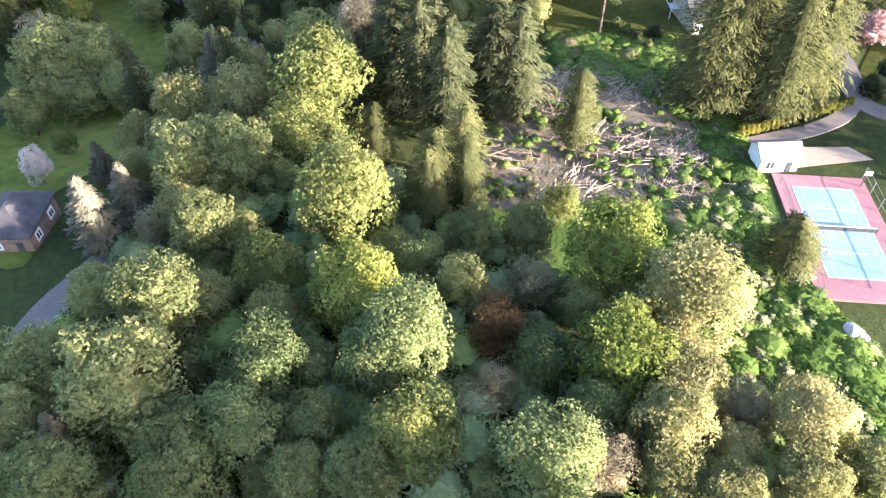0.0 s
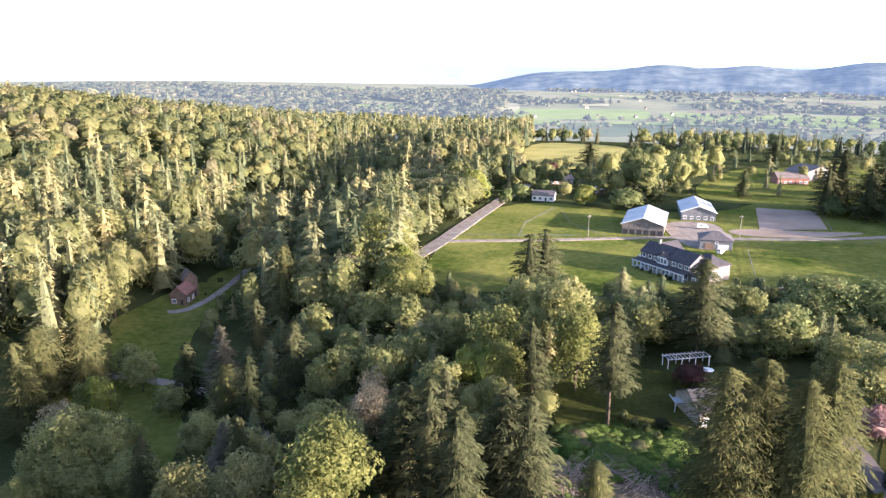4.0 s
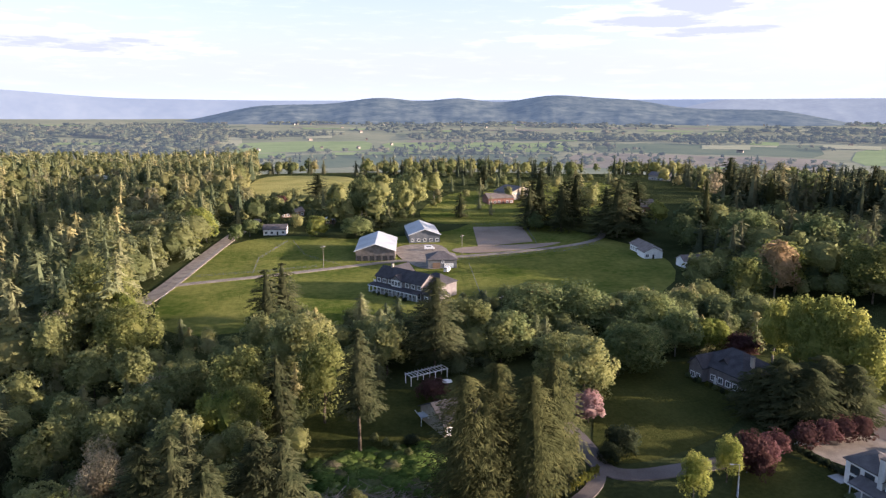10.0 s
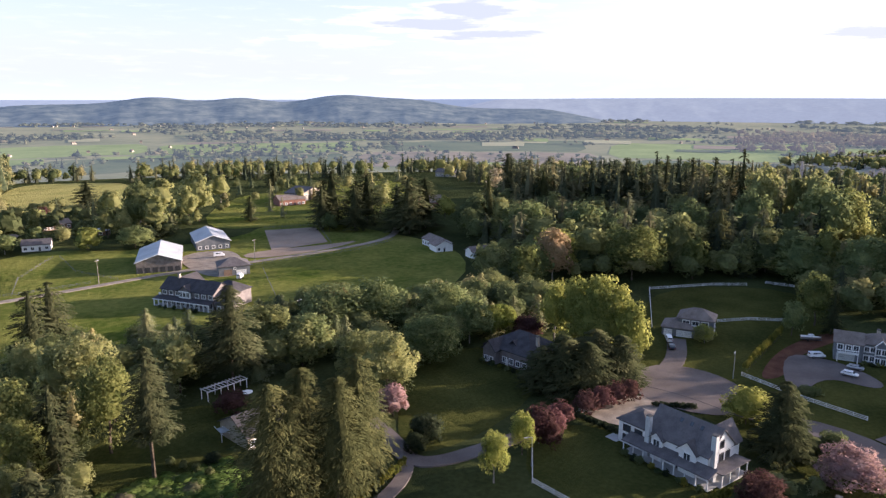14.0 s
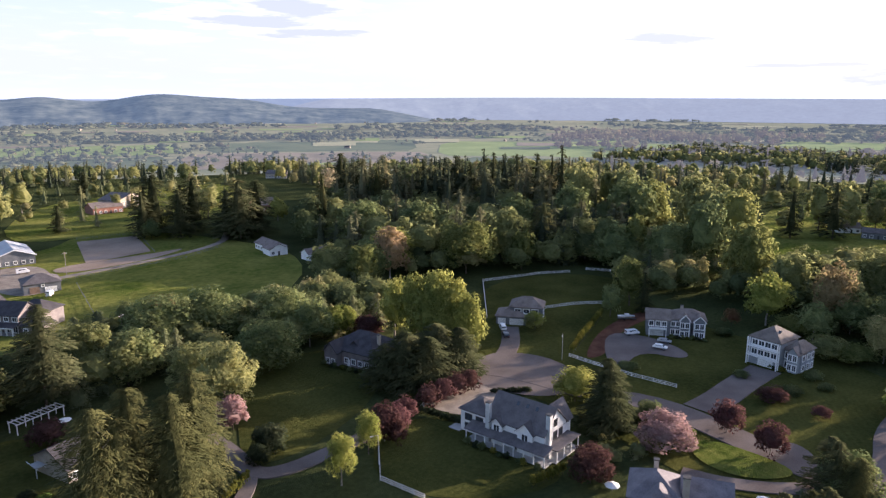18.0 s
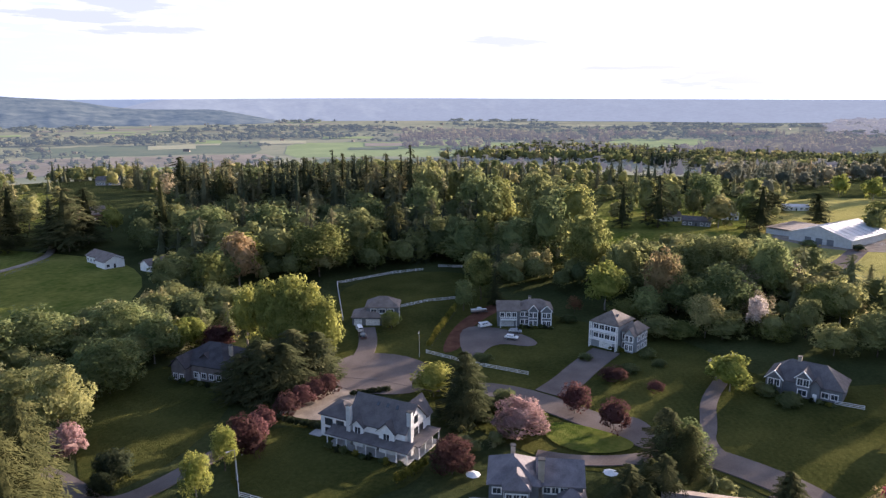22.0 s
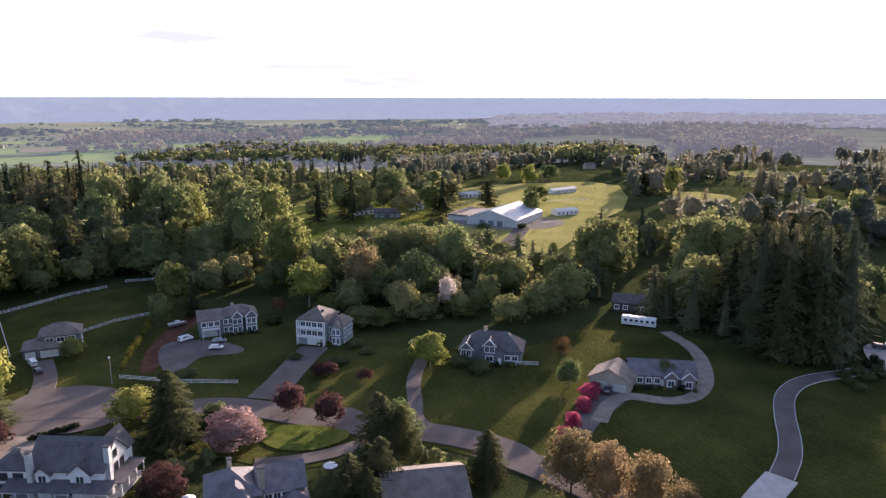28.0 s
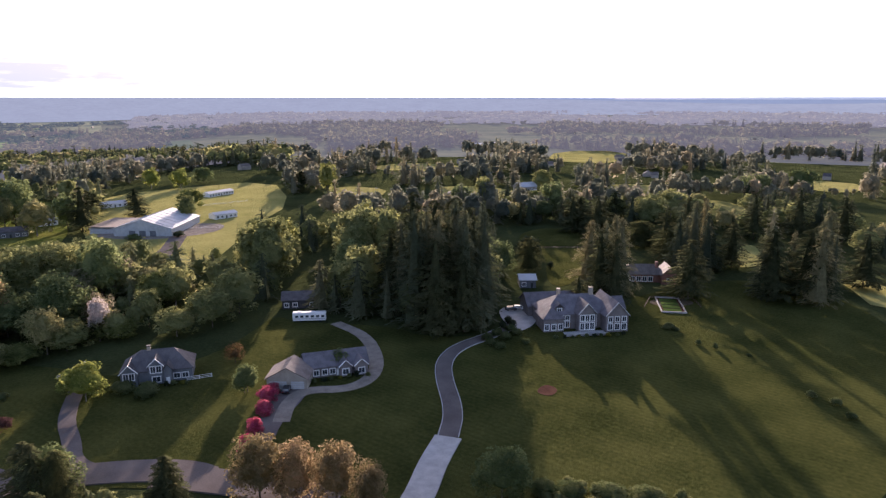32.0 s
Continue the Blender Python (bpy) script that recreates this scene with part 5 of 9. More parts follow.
# white farmhouse-style house with wrap-around porch
def white_house():
    x, y, turn, w = 121.5, 80.3, -90.4, 20.6
    main, wing = (-6.0, 2.8, 9.0, 12.4, 6.0, "x", 4.6), (-14.2, 3.2, -6.4, 11.4, 5.5, "hip", 2.2)
    bay_a, bay_b = (-4.4, 2.0, -1.6, 4.6, 5.5, "y", 1.3), (2.6, 2.0, 6.6, 4.6, 5.7, "y", 1.9)
    back = (3.5, 10.0, 8.5, 15.5, 6.0, "y", 3.6)
    r = house("white_house", x, y, turn, [main, wing, bay_a, bay_b, back], WHITE, ROOF, "large white gabled house with grey roof and wrap-around porch")
    PLANTED.append((r, (-10, 11, -1.0), 9))
    porch_roof(r, -10.4, -0.6, 11.4, 2.9, 2.8, 0.9, ROOF)
    part("porch_roof", box_bm(8.9, 2.95, 3.0, 12.4, 13.4, 3.2), ROOF, r)
    part("porch_floor", box_bm(9.02, 2.92, -0.8, 12.1, 13.2, 0.24), CONCRETE, r)
    for i in range(9):
        post(r, -10.0 + i * 2.62, -0.2, 2.85)
    for yy in (3.5, 6.5, 9.8, 13.0):
        post(r, 12.0, yy, 3.05)
    part("patio", box_bm(-17.0, 2.0, -0.6, -13.8, 5.0, 0.2), CONCRETE, r, "pale patio slab")
    for u in (-5.5, -2.6, 2.2, 5.0):
        window(r, main, "front", u, 0.8, 1.4, 1.5)
    for b in (bay_a, bay_b):
        window(r, b, "front", 0, 3.6, 1.5, 1.4)
        part("dormer_trim", box_bm(b[0] - 0.15, b[1] - 0.1, 5.4, b[2] + 0.15, b[1] + 0.02, 5.6), WHITE, r)
    for u in (-1.6, 1.6):
        window(r, wing, "front", u, 0.9, 1.6, 1.2, DARK)
        window(r, wing, "front", u, 3.3, 1.6, 1.2, DARK)
    for u in (-2.4, 0, 2.4):
        window(r, main, "right", u, 3.5, 1.1, 1.4, DARK)
    window(r, main, "right", 0, 6.6, 0.9, 1.2, DARK)
    window(r, wing, "left", 0, 3.3, 1.2, 1.2)
    entry_door(r, main, "front", 0.6, DARK)
    chimney(r, -5.4, 2.2, -0.5, 9.8, PALE_WALL, 1.1)
    chimney(r, 9.4, 4.2, -0.5, 10.4, PALE_WALL, 1.1)
    for u in (-2.5, 0.0, 2.5):
        m = pose(2.5 + u, 6.3, 6.0 + 4.6 * (6.3 - 2.8) / 4.8 + 0.30, math.degrees(math.atan2(4.6, 4.8)), 0, 0)
        part("skylight", box_bm(-0.35, -0.5, -0.06, 0.35, 0.5, 0.06, 0.02), GLASS, r, m=m)


white_house()


def grey_gabled_house():
    x, y, turn, w = 116.7, 38.4, -69.6, 19.5
    a, b, c = (-9, 0, 0.5, 10, 5.8, "hip", 3.6), (-6.0, -2.6, -1.4, 4.0, 6.2, "hip", 2.4), (0.5, 1.6, 9, 10, 5.4, "x", 3.0)
    d = (4.6, -0.6, 9.2, 5, 3.4, "hip", 1.8)
    r = house("grey_house", x, y, turn, [a, b, c, d], GREY_WALL, ROOF_MAUVE, "two-storey grey house with mauve-grey hipped roofs and white windows")
    PLANTED.append((r, (-9, 9, -2.8), 6))
    for u in (-1.4, 0, 1.4):
        window(r, b, "front", u, 0.9, 1.0, 1.9)
        window(r, b, "front", u, 3.6, 1.0, 1.6)
    for s in ("left", "right"):
        window(r, b, s, 1.0 if s == "left" else -1.0, 1.0, 1.1, 1.9)
        window(r, b, s, 1.0 if s == "left" else -1.0, 3.6, 1.1, 1.6)
    window(r, a, "front", -3.2, 3.8, 1.5, 1.1)
    window(r, a, "front", -3.2, 0.9, 1.5, 1.1)
    for u in (-2.6, -1.0, 0.6):
        window(r, c, "front", u, 3.5, 1.2, 1.2)
    window(r, d, "front", 0, 0.9, 2.0, 1.3)
    for u in (-2, 1.5):
        window(r, c, "right", u, 3.2, 1.1, 1.3)
    entry_door(r, c, "front", -2.2)
    chimney(r, 1.0, 2.2, -0.5, 10.2, TAN_WALL, 1.2)
    chimney(r, -4.5, 8, 5, 9.8, TAN_WALL, 0.9)
    part("patio", box_bm(-13.0, -1.0, -0.6, -9.2, 4.0, 0.15), CONCRETE, r, "pale patio slab")


grey_gabled_house()


def shaded_house():
    x, y, turn, w = 136.3, 144.9, -84.3, 18.9
    a, b = (-9, 0, 9, 15, 4.6, "hip", 4.6), (-7.6, -2.4, -2.8, 4, 4.6, "y", 2.6)
    r = house("shingle_house", x, y, turn, [a, b], MAUVE_WALL, ROOF_DARK, "large shaded house with broad dark hipped roof")
    PLANTED.append((r, (-8, 9, -2.4), 7))
    for u in (-1.0, 1.0):
        window(r, b, "front", u, 0.8, 1.1, 1.4)
        window(r, b, "left", u, 0.8, 1.1, 1.4)
    for u in (-1, 1.6, 4.2, 6.6):
        window(r, a, "front", u, 1.0, 1.3, 1.4)
    for u in (-4, 0, 4):
        window(r, a, "left", u, 2.6, 1.3, 1.2)
    d = (-1.2, 2.6, 1.8, 6, 6.2, "y", 1.3)
    part("dormer", box_bm(-1.2, 2.2, 4.2, 1.8, 6, 6.0), GREY_WALL, r)
    part("dormer_roof", roof_gable(-1.2, 2.2, 1.8, 7, 6.0, 1.3, 0.3, "y"), ROOF_DARK, r)
    window(r, (-1.2, 2.2, 1.8, 6), "front", 0, 4.9, 1.2, 0.9)
    entry_door(r, a, "front", -0.2)
    chimney(r, 6.6, 6, 4, 9.4, TAN_WALL)


shaded_house()


def double_garage_house():
    x, y, turn, w = 200.9, 129.8, -63.4, 10.3
    a, b = (-5.6, 0, 4.8, 9, 3.0, "hip", 2.4), (-1.0, 2.6, 10.5, 11.5, 5.9, "hip", 3.0)
    r = house("garage_house", x, y, turn, [a, b], GREY_WALL, ROOF_WARM, "grey hip-roofed house with two white garage doors")
    PLANTED.append((r, (5, 10.5, 2.4), 4))
    garage_door(r, a, "front", 2.0, 5.0, 2.3)
    garage_door(r, a, "front", -3.2, 2.8, 2.3)
    for u in (-3, 0, 3):
        window(r, b, "front", u, 3.9, 2.0, 1.3)
    for u in (-2, 2):
        window(r, b, "right", u, 0.9, 1.4, 1.3)
        window(r, b, "right", u, 3.8, 1.4, 1.3)
    part("balcony", box_bm(0.4, 2.0, 3.2, 9.5, 2.6, 3.9), WHITE, r, "white balcony front")
    entry_door(r, b, "front", 4.6)


double_garage_house()


def bay_window_house():
    x, y, turn, w = 223.9, 79.6, -65.2, 20.9
    a, b = (-9.5, 0.6, -2.0, 9, 5.8, "x", 2.4), (-2, 1.6, 9.5, 10, 6.0, "hip", 2.8)
    c, d = (1.2, 0.0, 4.4, 4, 6.0, "y", 1.9), (5.6, -0.4, 9.2, 4, 6.0, "y", 2.0)
    r = house("bay_window_house", x, y, turn, [a, b, c, d], GREY_WALL, ROOF_WARM, "two-storey grey house with white gables, bay windows and balcony")
    PLANTED.append((r, (-2, 9.4, -0.6), 7))
    garage_door(r, a, "front", -0.6, 5.0, 2.3, PALE_WALL)
    for blk in (c, d):
        for z in (0.7, 3.6):
            for u in (-0.75, 0.75):
                window(r, blk, "front", u, z, 1.1, 1.6)
        part("gable_trim", roof_gable(blk[0] - 0.1, blk[1] - 0.35, blk[2] + 0.1, blk[1] - 0.3, 5.95, 1.9, 0.2, "y", 0.3), WHITE, r, "white gable trim")
        for u in (blk[0] - 0.02, blk[2] - 0.2):
            part("corner_post", box_bm(u, blk[1] - 0.22, -0.2, u + 0.22, blk[1] - 0.003, 6.0), WHITE, r)
    for u in (-2.2, 0.0, 2.0):
        window(r, a, "front", u, 3.6, 1.3, 1.5)
    for u in (-4.6, -3.0):
        window(r, b, "front", u, 3.6, 1.1, 1.4)
        window(r, b, "front", u, 0.8, 1.1, 1.5)
    part("balcony", box_bm(-8.6, -0.9, 2.7, -3.0, 0.6, 2.9), WHITE, r)
    for i in range(9):
        part("baluster", box_bm(-8.6 + i * 0.69, -0.9, 2.9, -8.5 + i * 0.69, -0.82, 3.75), WHITE, r)
    part("balcony_rail", box_bm(-8.65, -0.92, 3.75, -2.98, -0.8, 3.87), WHITE, r)
    for u in (-8.5, -3.1):
        post(r, u, -0.8, 2.7)
    entry_door(r, b, "front", -1.8)
    chimney(r, 2.0, 6, 6, 9.6, TAN_WALL)


bay_window_house()


def tall_house():
    x, y, turn = 214.2, 49.7, -104.0
    a, b = (-4.6, 0.6, 4.8, 11, 8.4, "hip", 3.4), (4.8, 3.4, 9.8, 11, 6.4, "hip", 2.6)
    c = (6.6, 1.8, 9.4, 6, 6.2, "y", 1.7)
    r = house("tall_house", x, y, turn, [a, b, c], BLUE_GREY_WALL, ROOF_WARM, "tall three-storey blue-grey house with balconies over a garage")
    for z in (0.9, 3.8):
        for u in (-0.7, 0.7):
            window(r, c, "front", u, z, 0.95, 1.7)
    window(r, b, "front", -1.6, 3.8, 1.1, 1.7)
    window(r, b, "front", -1.6, 0.9, 1.1, 1.7)
    for u in (-4.7, 4.55):
        part("corner_post", box_bm(u, 0.4, -0.2, u + 0.25, 0.597, 8.4), WHITE, r)
    PLANTED.append((r, (1.5, 7, 1.6), 4))
    garage_door(r, a, "front", 0.6, 4.6, 2.4)
    for z in (3.2, 6.1):
        for u in (-3.0, -1.0, 1.0, 3.0):
            window(r, a, "front", u, z, 1.6, 1.6)
        part("balcony", box_bm(-4.8, -0.7, z - 0.45, 4.8, 0.6, z - 0.2), WHITE, r, "white balcony deck")
        part("balcony_rail", box_bm(-4.8, -0.72, z + 0.45, 4.8, -0.6, z + 0.57), WHITE, r)
        for i in range(7):
            post(r, -4.7 + i * 1.56, -0.64, z + 0.5, WHITE, 0.12, z - 0.2)
    for u in (-4.6, 4.6):
        post(r, u, -0.55, 8.4, WHITE, 0.3)
    for z in (1.0, 4.0):
        for u in (-2.4, 0.4, 2.8):
            window(r, b, "right", u, z - 0.3, 1.2, 1.5)
    m = pose(2.3, 4.4, 10.55, 32, 0, 0)
    part("skylight", box_bm(-0.4, -0.6, -0.1, 0.4, 0.6, 0.1, 0.02), GLASS, r, m=m)


tall_house()


def dormer_house():
    x, y, turn, w = 199.2, -7.7, -100.6, 19.1
    a = (-9.5, 0.8, 9.0, 11, 3.6, "hip", 4.6)
    b, c, d = (-9.4, -0.8, -5.2, 5, 4.0, "y", 2.2), (-2.2, -0.4, 1.6, 5, 5.4, "y", 2.0), (1.8, -1.0, 3.8, 3, 4.6, "y", 1.2)
    r = house("dormer_house", x, y, turn, [a, b, c, d], GREY_WALL, ROOF, "grey house with steep roof and white-framed arched gable windows")
    PLANTED.append((r, (-9.4, 9, -1.2), 9))
    for blk in (b, c):
        for u in (-0.75, 0.75):
            window(r, blk, "front", u, blk[4] - 1.9, 1.2, 1.7)
        part("gable_trim", roof_gable(blk[0] - 0.1, blk[1] - 0.35, blk[2] + 0.1, blk[1] - 0.3, blk[4] - 0.05, blk[6], 0.2, "y", 0.28), WHITE, r, "white gable trim")
    window(r, c, "front", 0, 0.8, 2.0, 1.4)
    for u in (5.2, 7.4):
        window(r, a, "front", u, 1.0, 1.5, 1.3)
    entry_door(r, d, "front", 0)
    chimney(r, -2.6, 6, 5, 9.2, TAN_WALL)


dormer_house()


def ranch_house():
    x, y, turn, w = 178.8, -38.8, -116.7, 12.3
    a = (-5.5, 0, 5.5, 9, 3.2, "y", 3.0)
    r = house("ranch_garage", x, y, turn, [a], TAN_WALL, ROOF_WARM, "tan ranch garage wing with brown shingle gable roof")
    garage_door(r, a, "front", -2.4, 4.6, 2.3, PALE_WALL)
    garage_door(r, a, "front", 2.9, 3.6, 2.3, PALE_WALL)
    x, y, turn, w = 181.7, -53.7, -96.5, 14.2
    b, c, d = (-8.5, 0.4, 9, 9, 3.2, "x", 2.8), (0.6, -1.2, 4.0, 4, 3.2, "y", 1.7), (5.0, -1.6, 8.6, 4, 3.2, "y", 1.8)
    r = house("ranch_house", x, y, turn, [b, c, d], MAUVE_WALL, ROOF_MAUVE, "low ranch house with brown roof and small front gables")
    PLANTED.append((r, (-8, 9, -1.8), 7))
    for blk in (c, d):
        window(r, blk, "front", 0, 0.8, 1.6, 1.5)
        part("gable_trim", roof_gable(blk[0] - 0.1, blk[1] - 0.35, blk[2] + 0.1, blk[1] - 0.3, 3.15, blk[6], 0.2, "y", 0.25), WHITE, r, "white gable trim")
    for u in (-6, -3.6, -1.4):
        window(r, b, "front", u, 0.8, 1.3, 1.4)
    entry_door(r, b, "front", 0.2)


ranch_house()


def estate_house():
    x, y, turn = 182.0, -140.5, -107.0
    a = (-13.5, 4, 12, 18, 5.2, "hip", 5.2)
    b, c = (-2.6, 0.6, 3.4, 9, 6.4, "y", 3.4), (6.4, -1.0, 14.2, 15, 5.8, "y", 4.4)
    d, e = (-14.4, 1.6, -7.4, 11, 4.6, "hip", 3.2), (-15, 18.6, 3, 30, 4.2, "x", 3.4)
    g = (9, 9, 17, 17, 5.0, "x", 3.2)
    r = house("estate_house", x, y, turn, [a, b, c, d, e, g], MAUVE_WALL, ROOF_MAUVE, "very large shaded estate house with many mauve-grey gables")
    PLANTED.append((r, (-14, 13, -4.2), 10))
    for u in (-1.7, 0, 1.7):
        window(r, b, "front", u, 0.8, 1.3, 2.2)
        window(r, b, "front", u, 3.8, 1.3, 1.9)
    for u in (-2.4, 0, 2.4):
        window(r, c, "front", u, 0.8, 1.5, 2.0)
        window(r, c, "front", u, 3.6, 1.3, 1.6)
        window(r, d, "front", u, 0.9, 1.3, 1.8)
    for blk in (b, c):
        part("gable_trim", roof_gable(blk[0] - 0.1, blk[1] - 0.62, blk[2] + 0.1, blk[1] - 0.56, blk[4] - 0.05, blk[6], 0.2, "y", 0.3), PALE_WALL, r, "pale gable trim")
    for u in (-5, -2, 1, 4):
        window(r, c, "right", u, 1.0, 1.4, 1.6)
    for u in (-6.2, -4.6, 4.9):
        window(r, a, "front", u, 0.8, 1.2, 2.0)
        window(r, a, "front", u, 3.4, 1.2, 1.3)
    part("dormer", box_bm(-9.5, 5.0, 5.6, -6.5, 10, 7.4), MAUVE_WALL, r)
    part("dormer_roof", roof_gable(-9.5, 5.0, -6.5, 12, 7.4, 1.4, 0.35, "y"), ROOF_MAUVE, r)
    window(r, (-9.5, 5.0, -6.5, 10), "front", 0, 6.2, 1.3, 0.9)
    entry_door(r, a, "front", -4.0, BROWN_WALL)
    for u in (-3, 3):
        garage_door(r, e, "front", u, 4.2)
    chimney(r, 5.0, 11, 5, 12.4, TAN_WALL, 1.3)
    chimney(r, -6.0, 13, 5, 11.8, TAN_WALL, 1.1)
    part("terrace", box_bm(-8, -3.6, -2.4, 6, 0.6, 0.3, 0.05), CONCRETE, r, "pale stone terrace")
    part("terrace_wall", box_bm(-8.2, -3.9, -2.4, 6.2, -3.62, 1.0), CONCRETE, r)
    for i in range(6):
        part("terrace_step", box_bm(6.3 + i * 0.5, -3.4, -2.4, 6.8 + i * 0.5, -1.7, 0.1 - i * 0.2), CONCRETE, r)


estate_house()


def brick_lodge():
    x, y, turn, w = 224.7, -205.1, -119.0, 20.5
    a, b = (-12, 1, 8, 11, 3.4, "hip", 3.6), (5, -2, 12, 8, 4.2, "y", 3.2)
    r = house("brick_lodge", x, y, turn, [a, b], BRICK, ROOF_WARM, "brick house with brown roof half hidden by firs")
    for u in (-7, -4.5, -2, 0.5, 3):
        window(r, a, "front", u, 0.6, 1.7, 1.9)
    window(r, b, "front", 0, 0.8, 2.2, 1.6)
    part("chimney", box_bm(3.5, 4, 3, 4.6, 5.1, 8.4), BRICK, r)


brick_lodge()


def barn(name, hx, label, depth, h, rise, wall, roof, open_front=False):
    x, y, turn, w = hx
    a = (-w / 2, 0, w / 2, depth, h, "y", rise)
    r = house(name, x, y, turn, [a], wall, roof, label, "barn")
    n = max(3, int(w / 3.2))
    for i in range(n):
        u = -w / 2 + (i + 0.5) * w / n
        if open_front:
            part("stall_opening", box_bm(-1.1, -0.06, 0.05, 1.1, 0.05, 2.6), DARK, r, "dark stall opening", side_pose(a, "front", u, 0))
        else:
            window(r, a, "front", u, 1.0, 1.2, 1.2)
    part("eave_trim", roof_gable(-w / 2 - 0.4, -0.62, w / 2 + 0.4, -0.56, h, rise, 0.3, "y", 0.35), WHITE, r, "pale gable edge trim")
    for i in range(int(depth / 3)):
        for s in (-1, 1):
            rr = math.hypot(w / 2 + 0.5, rise) - 0.3
            m = pose(s * (w / 4 + 0.12), 1.5 + i * 3, h + rise / 2 + 0.16, 0, s * math.degrees(math.atan2(rise, w / 2)), 0)
            part("roof_rib", box_bm(-rr / 2, -0.05, 0, rr / 2, 0.05, 0.1), METAL, r, m=m)
    return r


barn("horse_barn", (88.6, 327.2, -18.5, 19.3), "large grey barn with pale metal gable roof and stalls", 34, 5.0, 3.4, STALL_WALL, METAL, True)
barn("second_barn", (125.3, 358.4, -13.0, 16.9), "second barn with pale metal gable roof", 30, 4.4, 3.2, GREY_WALL, METAL)


def farm_garage():
    x, y, turn, w = 113.5, 299.7, -15.3, 13.5
    a = (-w / 2, 0, w / 2, 12, 4.2, "hip", 3.0)
    r = house("farm_garage", x, y, turn, [a], GREY_WALL, ROOF, "grey hip-roofed farm garage with pale doors", "garage")
    garage_door(r, a, "front", -2.8, 3.6, 2.8, BROWN_WALL)
    garage_door(r, a, "front", 3.0, 4.4, 2.4)
    window(r, a, "front", 0.2, 2.8, 0.8, 0.8)


farm_garage()


def colonnade_house():
    x, y, turn, w = 78.0, 263.5, -60.0, 26.0
    k = w / 2
    a, b, c = (-k + 1, 3.2, k, 13, 6.4, "x", 3.4), (-k + 1, 9, -k + 8, 19, 6.4, "y", 3.0), (k - 6, 8, k + 6, 18, 6.2, "hip", 3.4)
    d = (k + 2, 2, k + 9, 9, 3.4, "hip", 2.2)
    r = house("colonnade_house", x, y, turn, [a, b, c, d], MAUVE_WALL, ROOF_DARK, "mauve-grey farmhouse with dark roof above a long white colonnade")
    PLANTED.append((r, (-10, 11, -0.8), 6))
    porch_roof(r, -k - 0.4, -0.3, k + 0.6, 3.3, 2.9, 0.7, ROOF_DARK)
    part("fascia", box_bm(-k - 0.45, -0.42, 2.7, k + 0.65, -0.3, 3.05), WHITE, r)
    for i in range(13):
        post(r, -k + 2 * k * i / 12, 0.1, 2.9, WHITE, 0.36)
    for i in range(8):
        u = -k + 2.2 + (2 * k - 4.0) * i / 7
        if i not in (3, 4):
            window(r, a, "front", u, 4.3, 1.5, 1.3)
        window(r, a, "front", u, 0.5, 1.5, 2.0)
    bay = (-2.6, 2.2, 2.6, 6.0, 6.4, "y", 2.2)
    part("bay", box_bm(-2.6, 2.4, 3.4, 2.6, 6.0, 6.4), WHITE, r, "white glazed bay")
    part("bay_gable", gable_wall(-2.6, 2.4, 2.6, 6.0, 6.4, 2.0, "y"), MAUVE_WALL, r)
    part("bay_roof", roof_gable(-2.6, 2.4, 2.6, 8.0, 6.42, 2.0, 0.4, "y"), ROOF_DARK, r)
    for u in (-1.7, 0, 1.7):
        window(r, (-2.6, 2.4, 2.6, 6.0), "front", u, 4.2, 1.2, 1.7)
    for u in (-2, 2):
        window(r, d, "front", u, 1.0, 1.4, 1.3)
    part("balcony_rail", box_bm(-k - 0.3, 3.0, 3.7, -k + 1, 3.1, 4.6), WHITE, r)
    chimney(r, -k + 6, 8, 8, 11.4, TAN_WALL)


colonnade_house()


def simple_house(name, hx, depth, h, rise, wall, roof, label, kind="x", trim=WHITE, garage=False, category="house"):
    x, y, turn, w = hx
    a = (-w / 2, 0, w / 2, depth, h, kind, rise)
    r = house(name, x, y, turn, [a], wall, roof, label, category)
    n = max(2, int(w / 3))
    for i in range(n):
        u = -w / 2 + (i + 0.5) * w / n
        if garage and i == n - 1:
            garage_door(r, a, "front", u, min(2.6, w / n - 0.3))
        elif i == n // 2:
            entry_door(r, a, "front", u, DARK)
        else:
            for z in (0.9, 3.6):
                if z + 1.6 < h:
                    window(r, a, "front", u, z, 1.4, 1.3, trim)
    for u in (-depth / 4, depth / 4):
        window(r, a, "right", u, 0.9, 1.2, 1.2, trim)
    return r


simple_house("white_cottage", (217.3, 292.7, -101.6, 18.1), 9, 3.4, 2.2, WHITE, ROOF_WARM, "low white house with brown-grey roof by the wood", "x")
simple_house("white_garage", (216.4, 278.6, -14.4, 9.3), 9, 3.4, 2.4, WHITE, ROOF_WARM, "white gable-fronted garage wing", "y", garage=True)
simple_house("white_shed", (223.8, 256.7, -9.2, 12.3), 7, 3.4, 2.0, WHITE, ROOF_WARM, "long white shed with dark opening", "x", garage=True, category="shed")
simple_house("white_bungalow", (50.9, 408.9, -15.2, 12.9), 9, 3.4, 2.2, WHITE, ROOF, "small white bungalow near the farm road")
simple_house("brown_bungalow", (70.6, 467.8, 12.7, 16.3), 10, 3.2, 2.2, BROWN_WALL, ROOF_WARM, "low brown bungalow among garden trees")
simple_house("red_house", (48.3, 517.8, 51.7, 18.9), 12, 4.0, 2.6, BRICK, ROOF_WARM, "red-brown house beside the hay field")
simple_house("field_shed", (88.7, 433.5, -12.7, 6.5), 6, 3.0, 1.2, BROWN_WALL, METAL, "small field shed with pale roof", category="shed")
